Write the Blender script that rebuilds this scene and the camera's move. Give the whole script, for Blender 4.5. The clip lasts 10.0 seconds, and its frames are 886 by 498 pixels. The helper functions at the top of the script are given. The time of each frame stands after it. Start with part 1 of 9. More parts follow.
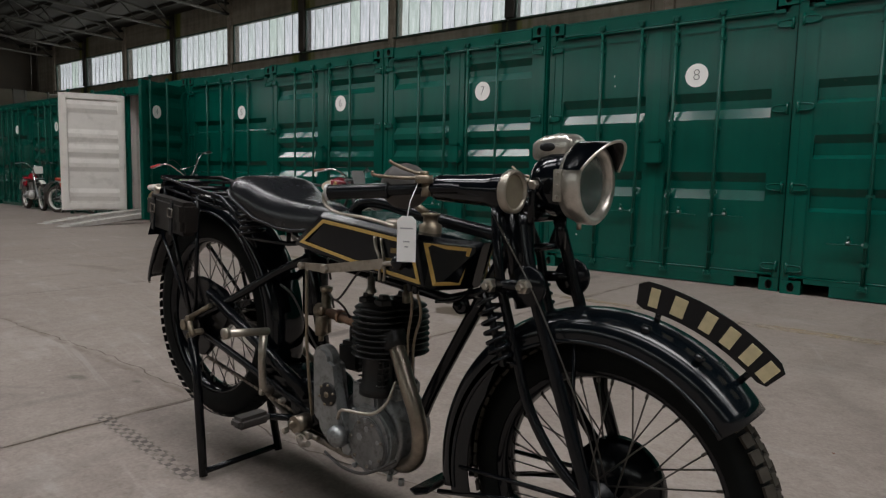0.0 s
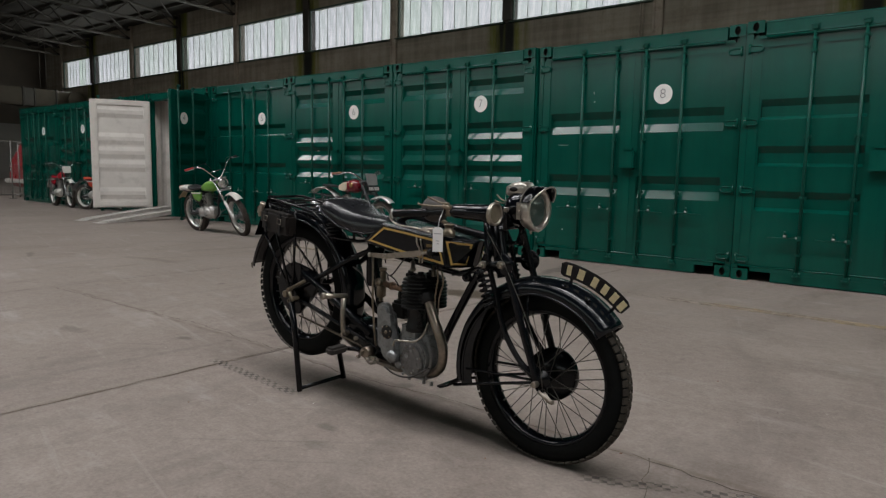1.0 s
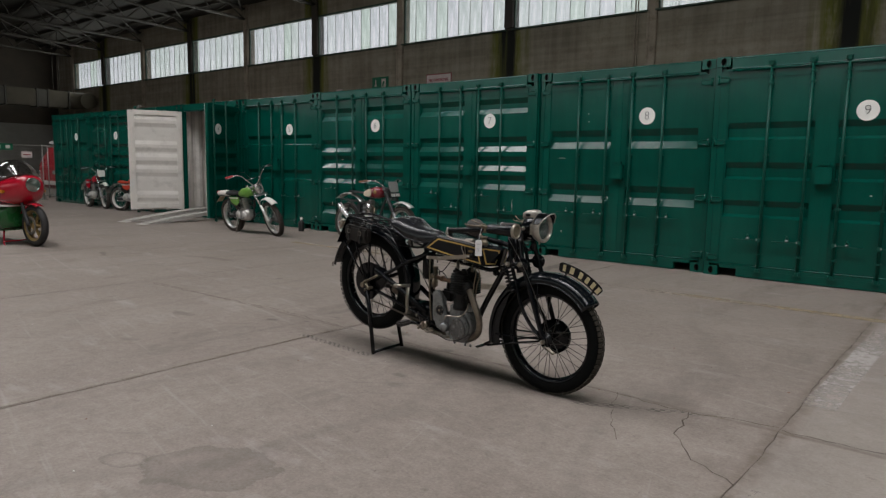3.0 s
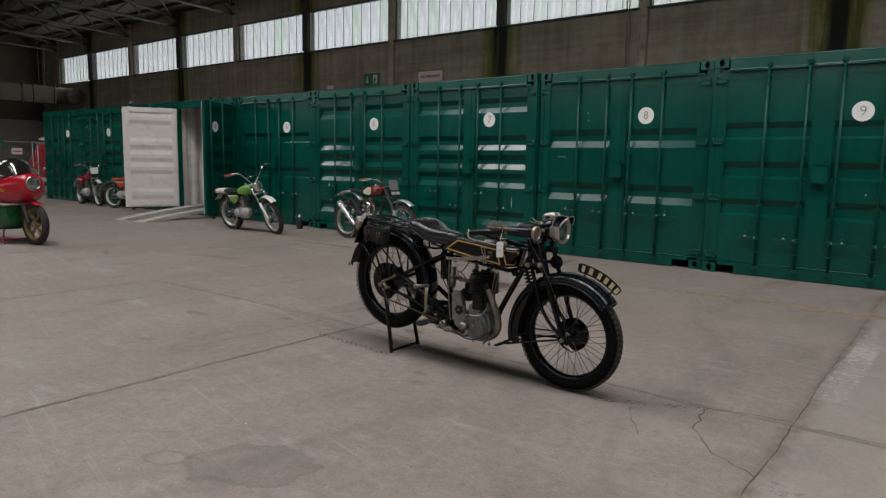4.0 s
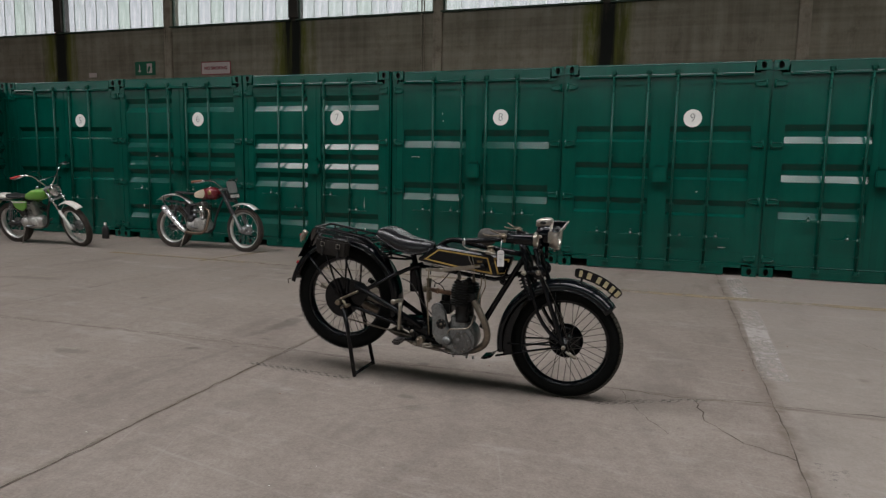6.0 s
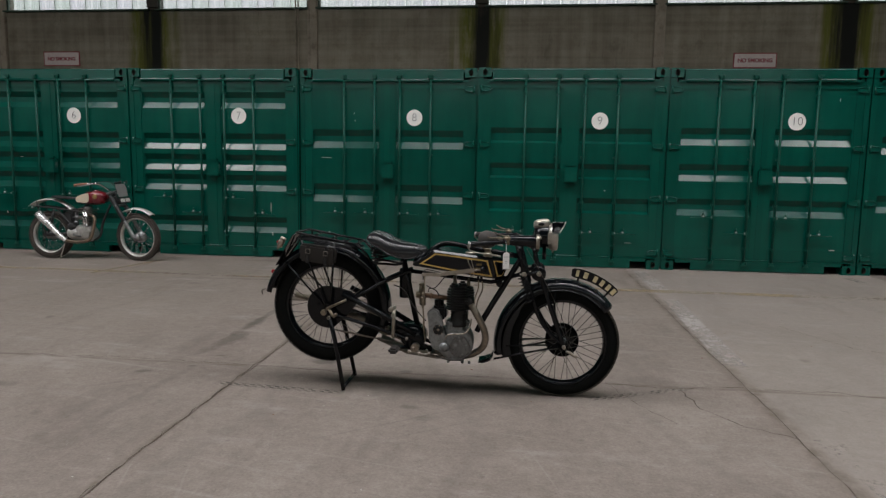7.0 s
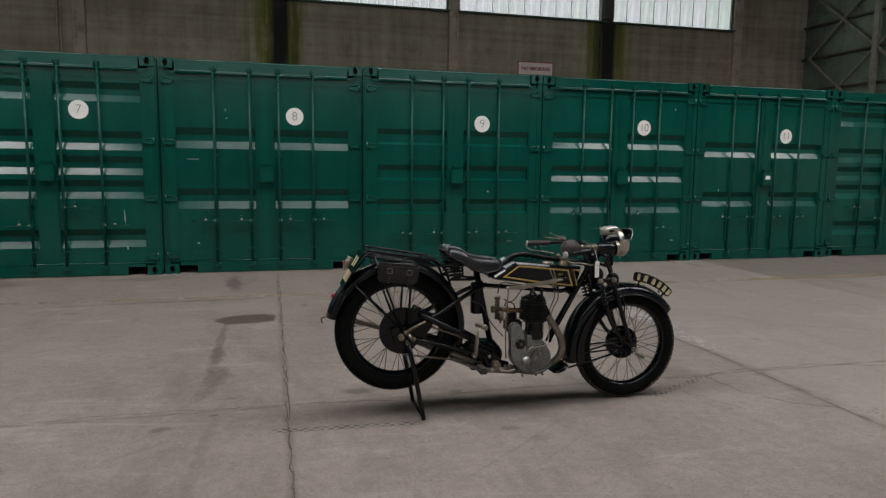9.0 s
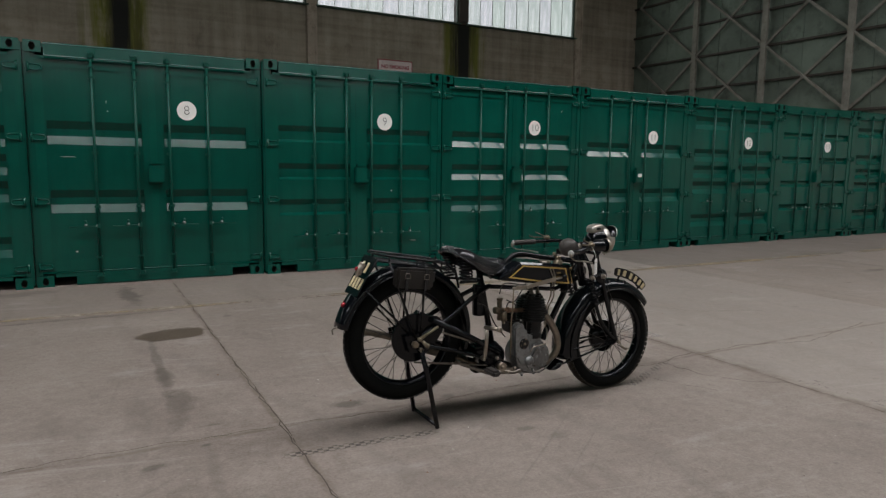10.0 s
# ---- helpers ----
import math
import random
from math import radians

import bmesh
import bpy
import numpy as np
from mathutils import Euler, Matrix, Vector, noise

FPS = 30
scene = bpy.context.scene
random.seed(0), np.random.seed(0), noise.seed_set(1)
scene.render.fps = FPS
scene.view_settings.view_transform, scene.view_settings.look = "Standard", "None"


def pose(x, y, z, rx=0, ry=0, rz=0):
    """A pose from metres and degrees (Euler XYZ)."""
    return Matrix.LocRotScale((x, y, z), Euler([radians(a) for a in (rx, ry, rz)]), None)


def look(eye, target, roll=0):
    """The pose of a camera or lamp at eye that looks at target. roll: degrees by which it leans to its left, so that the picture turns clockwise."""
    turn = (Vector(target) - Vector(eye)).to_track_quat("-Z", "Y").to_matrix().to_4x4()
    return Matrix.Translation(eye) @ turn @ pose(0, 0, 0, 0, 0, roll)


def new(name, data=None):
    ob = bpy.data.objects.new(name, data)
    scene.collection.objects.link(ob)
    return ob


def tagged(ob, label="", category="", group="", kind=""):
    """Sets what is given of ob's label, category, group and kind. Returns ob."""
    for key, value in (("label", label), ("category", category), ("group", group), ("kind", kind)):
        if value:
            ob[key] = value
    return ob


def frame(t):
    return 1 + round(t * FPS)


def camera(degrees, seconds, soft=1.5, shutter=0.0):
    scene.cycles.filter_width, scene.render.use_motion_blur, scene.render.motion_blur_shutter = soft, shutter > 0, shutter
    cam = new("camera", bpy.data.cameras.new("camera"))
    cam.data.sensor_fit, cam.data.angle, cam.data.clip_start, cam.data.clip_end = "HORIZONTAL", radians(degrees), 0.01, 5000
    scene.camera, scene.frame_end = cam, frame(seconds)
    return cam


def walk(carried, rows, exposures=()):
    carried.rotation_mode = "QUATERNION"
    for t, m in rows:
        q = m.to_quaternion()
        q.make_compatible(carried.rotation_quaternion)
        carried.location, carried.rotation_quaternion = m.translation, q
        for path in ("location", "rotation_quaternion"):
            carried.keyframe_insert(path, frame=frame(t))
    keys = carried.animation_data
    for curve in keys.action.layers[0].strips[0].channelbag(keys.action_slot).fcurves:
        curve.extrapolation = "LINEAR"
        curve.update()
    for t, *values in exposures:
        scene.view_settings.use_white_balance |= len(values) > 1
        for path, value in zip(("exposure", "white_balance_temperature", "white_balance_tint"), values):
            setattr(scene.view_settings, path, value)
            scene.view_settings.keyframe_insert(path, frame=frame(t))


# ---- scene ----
cam = camera(67.1, 10.0, 1.3)
PATH = [
    (0, (1.405, -6.472, 0.935), (0.146, -4.931, 0.727), 1.3),
    (0.5, (1.751, -6.937, 1.002), (0.487, -5.403, 0.778), 1.1),
    (1, (2.067, -7.368, 1.062), (0.811, -5.828, 0.832), 1.1),
    (1.5, (2.328, -7.738, 1.13), (1.069, -6.202, 0.893), 1.1),
    (2, (2.549, -8.084, 1.177), (1.291, -6.548, 0.934), 1.0),
    (2.5, (2.703, -8.32, 1.221), (1.447, -6.782, 0.979), 1.0),
    (4, (2.605, -8.688, 1.302), (1.381, -7.126, 1.046), 1.0),
    (4.5, (2.38, -8.739, 1.316), (1.242, -7.115, 1.057), 1.0),
    (5, (2.071, -8.836, 1.335), (1.066, -7.126, 1.077), 1.0),
    (5.5, (1.737, -8.938, 1.326), (0.909, -7.136, 1.071), 1.0),
    (7, (0.587, -9.095, 1.316), (0.365, -7.122, 1.071), 0.9),
    (7.5, (0.188, -9.077, 1.322), (0.15, -7.092, 1.08), 0.8),
    (8, (-0.269, -9.008, 1.323), (-0.139, -7.027, 1.08), 0.8),
    (8.5, (-0.698, -8.899, 1.332), (-0.403, -6.936, 1.088), 0.7),
    (9, (-1.177, -8.764, 1.355), (-0.68, -6.843, 1.112), 0.7),
    (9.5, (-1.569, -8.586, 1.374), (-0.875, -6.726, 1.129), 0.7),
    (10, (-1.968, -8.348, 1.357), (-1.027, -6.6, 1.113), 0.7),
]
walk(cam, [(t, look(eye, target, roll)) for t, eye, target, roll in PATH])

# ---- light ----
world = bpy.data.worlds.new("sky")
scene.world = world
world.use_nodes = True
wn = world.node_tree.nodes
sky = wn.new("ShaderNodeTexSky")
sky.sky_type, sky.sun_disc, sky.sun_elevation, sky.sun_rotation = "NISHITA", False, radians(38), radians(200)
wn["Background"].inputs["Strength"].default_value = 0.10
world.node_tree.links.new(sky.outputs[0], wn["Background"].inputs["Color"])

HALL_W, HALL_E, HALL_N, HALL_S = -54.7, 19.0, 13.76, -31.0
SILL, HEADER, EAVE, RIDGE = 6.56, 8.53, 9.8, 12.9
DARK_BAYS = [-0.822 + 11.473 * k for k in range(-4, 2)]
PALE_BAYS = [-51.7] + [4.914 + 11.473 * k for k in range(-4, 1)] + [16.02]
BAYS = sorted(DARK_BAYS + PALE_BAYS)
SKYLIGHTS = [(-5.3, -7.2), (-9.3, -11.2)]
SKYLIGHT_X = [(-25.5, -20.5), (-13.0, -5.5), (-3.4, 7.0), (8.5, 13.8), (14.6, 18.4)]


def area_lamp(name, m, sx, sy, watts, colour):
    data = bpy.data.lights.new(name, "AREA")
    data.shape, data.size, data.size_y, data.energy, data.color = "RECTANGLE", sx, sy, watts, colour
    ob = new(name, data)
    ob.matrix_basis = m
    return ob


def roof_z(y):
    mid = (HALL_N + HALL_S) / 2
    return RIDGE - (RIDGE - EAVE) * abs(y - mid) / (HALL_N - mid)


for x0, x1 in SKYLIGHT_X:
    for y0, y1 in SKYLIGHTS:
        area_lamp("skylight_daylight", pose((x0 + x1) / 2, (y0 + y1) / 2, roof_z((y0 + y1) / 2) - 0.25), x1 - x0, abs(y1 - y0), ((88 if y0 > -8 else 36) if x0 > -4 else (104 if y0 > -8 else 48)) * (x1 - x0), (0.985, 0.972, 0.975))
for i in range(len(BAYS) - 1):
    area_lamp("window_daylight", pose((BAYS[i] + BAYS[i + 1]) / 2, HALL_N - 0.35, (SILL + HEADER) / 2, -90), 4.6, HEADER - SILL - 0.1, 60, (0.95, 1.0, 0.97))
    area_lamp("window_daylight", pose((BAYS[i] + BAYS[i + 1]) / 2, HALL_S + 0.35, (SILL + HEADER) / 2, 90), 4.6, HEADER - SILL - 0.1, 60, (0.95, 1.0, 0.97))

# ---- materials ----
def shader(name):
    m = bpy.data.materials.new(name)
    m.use_nodes = True
    nt = m.node_tree
    return m, nt, nt.nodes["Principled BSDF"]


def link(nt, a, b):
    nt.links.new(a, b)


def node(nt, kind, **inputs):
    n = nt.nodes.new(kind)
    for k, v in inputs.items():
        n.inputs[k.replace("_", " ")].default_value = v
    return n


def maths(nt, op, a, b=None, clamp=False):
    n = nt.nodes.new("ShaderNodeMath")
    n.operation, n.use_clamp = op, clamp
    for i, v in enumerate((a, b)):
        if v is None:
            continue
        if isinstance(v, (int, float)):
            n.inputs[i].default_value = v
        else:
            link(nt, v, n.inputs[i])
    return n.outputs[0]


def ramp(nt, fac, stops):
    n = nt.nodes.new("ShaderNodeValToRGB")
    e = n.color_ramp.elements
    while len(e) < len(stops):
        e.new(0.5)
    for el, (p, c) in zip(e, stops):
        el.position = p
        el.color = c if len(c) == 4 else (*c, 1)
    link(nt, fac, n.inputs[0])
    return n.outputs[0]


def blend(nt, fac, a, b, kind="MIX"):
    n = nt.nodes.new("ShaderNodeMix")
    n.data_type, n.blend_type = "RGBA", kind
    for slot, v in ((0, fac), (6, a), (7, b)):
        if isinstance(v, (int, float)):
            n.inputs[slot].default_value = v
        elif isinstance(v, tuple):
            n.inputs[slot].default_value = (*v, 1) if len(v) == 3 else v
        else:
            link(nt, v, n.inputs[slot])
    return n.outputs[2]


def noise_tex(nt, vec, scale, detail=4.0, rough=0.55):
    n = node(nt, "ShaderNodeTexNoise", Scale=scale, Detail=detail, Roughness=rough)
    link(nt, vec, n.inputs["Vector"])
    return n.outputs[0]


def coords(nt, stretch=None):
    out = nt.nodes.new("ShaderNodeTexCoord").outputs["Object"]
    if stretch:
        mp = nt.nodes.new("ShaderNodeMapping")
        mp.inputs["Scale"].default_value = stretch
        link(nt, out, mp.inputs[0])
        out = mp.outputs[0]
    return out


def bump(nt, bsdf, height, strength, distance):
    b = node(nt, "ShaderNodeBump", Strength=strength, Distance=distance)
    link(nt, height, b.inputs["Height"])
    link(nt, b.outputs[0], bsdf.inputs["Normal"])


def paint(name, col, rough=0.4, metal=0.0, var=0.25, scale=5.0, grain=60.0, dirt=None, dirt_amount=0.35, relief=0.15, coat=0.0, spread=0.12, per_object=0.0, spec=0.5):
    """A worn surface: the colour drifts at two scales, dirt lies in patches, gloss is uneven."""
    m, nt, b = shader(name)
    v = coords(nt)
    big, fine = noise_tex(nt, v, scale), noise_tex(nt, v, grain, 3)
    lo = tuple(c * (1 - var) for c in col)
    hi = tuple(min(1, c * (1 + var)) for c in col)
    c = ramp(nt, big, [(0.3, lo), (0.7, hi)])
    c = blend(nt, 0.35, c, ramp(nt, fine, [(0.3, lo), (0.7, hi)]))
    if per_object:
        r = nt.nodes.new("ShaderNodeObjectInfo").outputs["Random"]
        c = blend(nt, 1.0, c, ramp(nt, r, [(0, (1 - per_object,) * 3), (1, (1, 1, 1))]), "MULTIPLY")
    if dirt:
        d = noise_tex(nt, v, scale * 2.3, 8, 0.7)
        c = blend(nt, maths(nt, "MULTIPLY", ramp(nt, d, [(0.5, (0, 0, 0)), (0.72, (1, 1, 1))]), dirt_amount), c, dirt)
    link(nt, c, b.inputs["Base Color"])
    link(nt, maths(nt, "ADD", maths(nt, "MULTIPLY", big, spread * 2), rough - spread, True), b.inputs["Roughness"])
    b.inputs["Metallic"].default_value = metal
    b.inputs["Specular IOR Level"].default_value = spec
    b.inputs["Coat Weight"].default_value = coat
    b.inputs["Coat Roughness"].default_value = 0.12
    if relief:
        bump(nt, b, fine, relief, 0.002)
    return m


def clear(name, tint, rough=0.05, see=0.8):
    """Thin glass: mostly see-through, with a gloss."""
    m, nt, b = shader(name)
    t = node(nt, "ShaderNodeBsdfTransparent")
    t.inputs[0].default_value = (*tint, 1)
    g = node(nt, "ShaderNodeBsdfGlossy", Roughness=rough)
    mix = nt.nodes.new("ShaderNodeMixShader")
    f = node(nt, "ShaderNodeFresnel", IOR=1.45)
    link(nt, maths(nt, "ADD", f.outputs[0], 1 - see - 0.15, True), mix.inputs[0])
    link(nt, t.outputs[0], mix.inputs[1])
    link(nt, g.outputs[0], mix.inputs[2])
    link(nt, mix.outputs[0], nt.nodes["Material Output"].inputs[0])
    return m


def glow(name, col, strength):
    m, nt, b = shader(name)
    e = node(nt, "ShaderNodeEmission", Strength=strength)
    e.inputs[0].default_value = (*col, 1)
    link(nt, e.outputs[0], nt.nodes["Material Output"].inputs[0])
    return m


# ---- mesh kit ----
I4 = Matrix.Identity(4)


def box(bm, cx, cy, cz, sx, sy, sz, m=I4, r=0.0):
    """A box by centre and size, with rounded edges of radius r."""
    vs = bmesh.ops.create_cube(bm, size=1, matrix=m @ Matrix.Translation((cx, cy, cz)) @ Matrix.Diagonal((sx, sy, sz, 1)))["verts"]
    if r:
        es = list({e for v in vs for e in v.link_edges})
        bmesh.ops.bevel(bm, geom=es, offset=r, segments=2, affect="EDGES", clamp_overlap=True)
    return bm


def ring_frames(pts, closed):
    pts = [Vector(p) for p in pts]
    n = len(pts)
    tans = []
    for i in range(n):
        a = pts[i - 1] if (i or closed) else pts[i]
        b = pts[(i + 1) % n] if (i < n - 1 or closed) else pts[i]
        tans.append((b - a).normalized())
    up = Vector((0, 0, 1)) if abs(tans[0].z) < 0.9 else Vector((1, 0, 0))
    u = tans[0].cross(up).normalized()
    out = []
    for p, t in zip(pts, tans):
        u = (u - t * u.dot(t)).normalized()
        out.append((p, u, t.cross(u)))
    return out


def smooth_path(pts, steps=6):
    """A Catmull-Rom curve through the points."""
    P = [Vector(p) for p in pts]
    P = [2 * P[0] - P[1]] + P + [2 * P[-1] - P[-2]]
    out = []
    for i in range(1, len(P) - 2):
        for s in range(steps):
            t = s / steps
            a, b, c, d = P[i - 1], P[i], P[i + 1], P[i + 2]
            out.append(0.5 * ((2 * b) + (c - a) * t + (2 * a - 5 * b + 4 * c - d) * t * t + (3 * b - a - 3 * c + d) * t ** 3))
    out.append(P[-2])
    return out


def tube(bm, pts, r, n=10, closed=False, flat=1.0):
    """A round bar along points; r may be a list; flat squeezes it across."""
    fr = ring_frames(pts, closed)
    rs = r if isinstance(r, (list, tuple)) else [r] * len(fr)
    rings = []
    for (p, u, w), rr in zip(fr, rs):
        rings.append([bm.verts.new(p + u * (math.cos(a) * rr) + w * (math.sin(a) * rr * flat)) for a in (2 * math.pi * k / n for k in range(n))])
    for i in range(len(rings) - (0 if closed else 1)):
        a, b = rings[i], rings[(i + 1) % len(rings)]
        for k in range(n):
            f = bm.faces.new((a[k], a[(k + 1) % n], b[(k + 1) % n], b[k]))
            f.smooth = True
    if not closed:
        bm.faces.new(rings[0][::-1])
        bm.faces.new(rings[-1])
    return bm


def lathe(bm, prof, m=I4, n=28, smooth=True, close=False):
    """Turns the profile of (radius, height) about the local z axis of m."""
    rings = []
    for r, h in prof:
        if r < 1e-6:
            rings.append([bm.verts.new(m @ Vector((0, 0, h)))])
        else:
            rings.append([bm.verts.new(m @ Vector((r * math.cos(2 * math.pi * k / n), r * math.sin(2 * math.pi * k / n), h))) for k in range(n)])
    pairs = list(zip(rings, rings[1:])) + ([(rings[-1], rings[0])] if close else [])
    for a, b in pairs:
        for k in range(n):
            q = (k + 1) % n
            if len(a) == 1 and len(b) == 1:
                continue
            f = bm.faces.new((a[0], b[q], b[k]) if len(a) == 1 else (a[k], a[q], b[0]) if len(b) == 1 else (a[k], a[q], b[q], b[k]))
            f.smooth = smooth
    return bm


def rod(bm, a, b, r, n=10):
    return tube(bm, [a, b], r, n)


def slab(bm, poly, thick, m=I4, r=0.0):
    """A flat plate: polygon in local x, z, thickness along local y, centred."""
    a = [bm.verts.new(m @ Vector((x, -thick / 2, z))) for x, z in poly]
    b = [bm.verts.new(m @ Vector((x, thick / 2, z))) for x, z in poly]
    new_faces = [bm.faces.new(a), bm.faces.new(b[::-1])]
    k = len(poly)
    for i in range(k):
        new_faces.append(bm.faces.new((a[i], b[i], b[(i + 1) % k], a[(i + 1) % k])))
    if r:
        es = list({e for f in new_faces[:2] for e in f.edges})
        bmesh.ops.bevel(bm, geom=es, offset=r, segments=2, affect="EDGES", clamp_overlap=True)
    return bm


def sweep(bm, section, stations, closed_section=True, smooth=True, caps=True):
    """Skins a section of (a, b) over stations (origin, axis a, axis b)."""
    rings = [[bm.verts.new(o + ua * a + ub * b) for a, b in section] for o, ua, ub in stations]
    k = len(section)
    for A, B in zip(rings, rings[1:]):
        for i in range(k if closed_section else k - 1):
            j = (i + 1) % k
            f = bm.faces.new((A[i], A[j], B[j], B[i]))
            f.smooth = smooth
    if caps and closed_section:
        bm.faces.new(rings[0][::-1])
        bm.faces.new(rings[-1])
    return bm


def arc_stations(cx, cz, a0, a1, steps, y=0.0):
    """Stations round an axle at (cx, cz): angles in degrees from straight ahead, upwards."""
    out = []
    for i in range(steps + 1):
        a = radians(a0 + (a1 - a0) * i / steps)
        d = Vector((math.cos(a), 0, math.sin(a)))
        out.append((Vector((cx, y, cz)), d, Vector((0, 1, 0))))
    return out


def mesh_of(name, bm, material):
    bmesh.ops.recalc_face_normals(bm, faces=bm.faces)
    me = bpy.data.meshes.new(name)
    bm.to_mesh(me)
    bm.free()
    for x in material if isinstance(material, (list, tuple)) else [material]:
        me.materials.append(x)
    return me


def part(name, bm, material, parent=None, label="", m=None):
    me = bm if isinstance(bm, bpy.types.Mesh) else mesh_of(name, bm, material)
    ob = new(name, me)
    ob.parent = parent
    if m is not None:
        ob.matrix_basis = m
    if label:
        ob["label"] = label
    return ob


def thing(name, m, label, category, group=""):
    ob = new(name)
    ob.empty_display_size = 0.2
    ob.matrix_basis = m
    return tagged(ob, label, category, group, "thing")


def setting(name, bm, material, label, category="", parent=None):
    ob = part(name, bm, material, parent, label)
    return ob if parent else tagged(ob, label, category, "", "structure")


def lettering(name, text, size, m, material, parent, thick=0.001, bold=None):
    """Words in the built-in font, as a mesh; they stand in local x, z and face local -y."""
    cu = bpy.data.curves.new(name, "FONT")
    cu.offset = -0.012 * size if bold is None else bold
    cu.body, cu.size, cu.extrude, cu.align_x, cu.align_y = text, size, thick, "CENTER", "CENTER"
    tmp = bpy.data.objects.new(name, cu)
    me = bpy.data.meshes.new_from_object(tmp)
    bpy.data.objects.remove(tmp)
    bpy.data.curves.remove(cu)
    me.transform(pose(0, 0, 0, 90))
    me.materials.clear()
    me.materials.append(material)
    return part(name, me, None, parent, m=m)


def B():
    return bmesh.new()

# ---- materials of the hall ----
def turned(nt, angle, stretch):
    mp = nt.nodes.new("ShaderNodeMapping")
    mp.inputs["Rotation"].default_value = (0, 0, radians(angle))
    link(nt, coords(nt), mp.inputs[0])
    m2 = nt.nodes.new("ShaderNodeMapping")
    m2.inputs["Scale"].default_value = stretch
    link(nt, mp.outputs[0], m2.inputs[0])
    return m2.outputs[0]


def concrete_floor():
    m, nt, b = shader("floor_concrete")
    v = coords(nt)
    sep = nt.nodes.new("ShaderNodeSeparateXYZ")
    link(nt, v, sep.inputs[0])
    big, mid, fine = noise_tex(nt, v, 0.45, 6, 0.62), noise_tex(nt, v, 3.0, 9, 0.68), noise_tex(nt, v, 70, 4, 0.6)
    c = ramp(nt, big, [(0.40, (0.165, 0.130, 0.108)), (0.60, (0.270, 0.226, 0.197))])
    c = blend(nt, 0.5, c, ramp(nt, mid, [(0.41, (0.147, 0.115, 0.096)), (0.59, (0.292, 0.246, 0.216))]))
    c = blend(nt, 0.25, c, ramp(nt, noise_tex(nt, v, 17, 6, 0.7), [(0.38, (0.15, 0.122, 0.103)), (0.62, (0.35, 0.305, 0.272))]))
    c = blend(nt, 0.28, c, ramp(nt, fine, [(0.3, (0.12, 0.102, 0.088)), (0.7, (0.34, 0.30, 0.275))]))

    def over(amount, mask, colour):
        return blend(nt, maths(nt, "MULTIPLY", mask, amount), c, colour)

    # pits, pale scuffs, grime, rubbed streaks running several ways
    c = over(0.55, ramp(nt, noise_tex(nt, v, 9.0, 9, 0.78), [(0.59, (0, 0, 0)), (0.68, (1, 1, 1))]), (0.112, 0.092, 0.078))
    c = over(0.55, ramp(nt, noise_tex(nt, coords(nt, (0.8, 2.2, 1.0)), 1.3, 9, 0.72), [(0.56, (0, 0, 0)), (0.70, (1, 1, 1))]), (0.355, 0.322, 0.30))
    c = over(0.65, ramp(nt, noise_tex(nt, coords(nt, (1.7, 0.6, 1.0)), 0.9, 9, 0.72), [(0.55, (0, 0, 0)), (0.72, (1, 1, 1))]), (0.118, 0.097, 0.083))
    for ang, st, lo, hi, am, col in ((12, (0.5, 16, 1), 0.60, 0.74, 0.45, (0.36, 0.33, 0.305)), (-38, (0.7, 22, 1), 0.62, 0.75, 0.4, (0.10, 0.085, 0.074)), (72, (0.6, 18, 1), 0.63, 0.76, 0.4, (0.345, 0.315, 0.292)), (97, (0.35, 9, 1), 0.62, 0.78, 0.4, (0.115, 0.096, 0.082))):
        c = over(am, ramp(nt, noise_tex(nt, turned(nt, ang, st), 1.0, 6, 0.62), [(lo, (0, 0, 0)), (hi, (1, 1, 1))]), col)
    # wandering rubber marks
    w = node(nt, "ShaderNodeTexWave", Scale=0.22, Distortion=9.0, Detail=3.0)
    link(nt, v, w.inputs["Vector"])
    c = over(0.14, ramp(nt, w.outputs[1], [(0.0, (1, 1, 1)), (0.04, (0, 0, 0))]), (0.10, 0.088, 0.078))
    # oil spots and pale specks
    for sc, r0, r1, am, col in ((1.1, 0.02, 0.06, 0.55, (0.085, 0.07, 0.06)), (3.7, 0.02, 0.07, 0.35, (0.10, 0.085, 0.072)), (5.3, 0.015, 0.05, 0.45, (0.42, 0.39, 0.37))):
        spots = node(nt, "ShaderNodeTexVoronoi", Scale=sc)
        warp = blend(nt, 0.06, v, node_out(nt, v), "ADD")
        link(nt, warp, spots.inputs["Vector"])
        c = over(am, ramp(nt, spots.outputs["Distance"], [(r0, (1, 1, 1)), (r1, (0, 0, 0))]), col)
    wob = maths(nt, "MULTIPLY", maths(nt, "SUBTRACT", noise_tex(nt, v, 4.0, 6, 0.7), 0.5), 1.0)

    def along(cx, cy, turn):
        dx, dy = maths(nt, "SUBTRACT", sep.outputs[0], cx - 0.07), maths(nt, "SUBTRACT", sep.outputs[1], cy + 0.012)
        ca, sa = math.cos(radians(turn)), math.sin(radians(turn))
        return maths(nt, "ADD", maths(nt, "MULTIPLY", dx, ca), maths(nt, "MULTIPLY", dy, sa)), maths(nt, "ADD", maths(nt, "MULTIPLY", dx, -sa), maths(nt, "MULTIPLY", dy, ca))

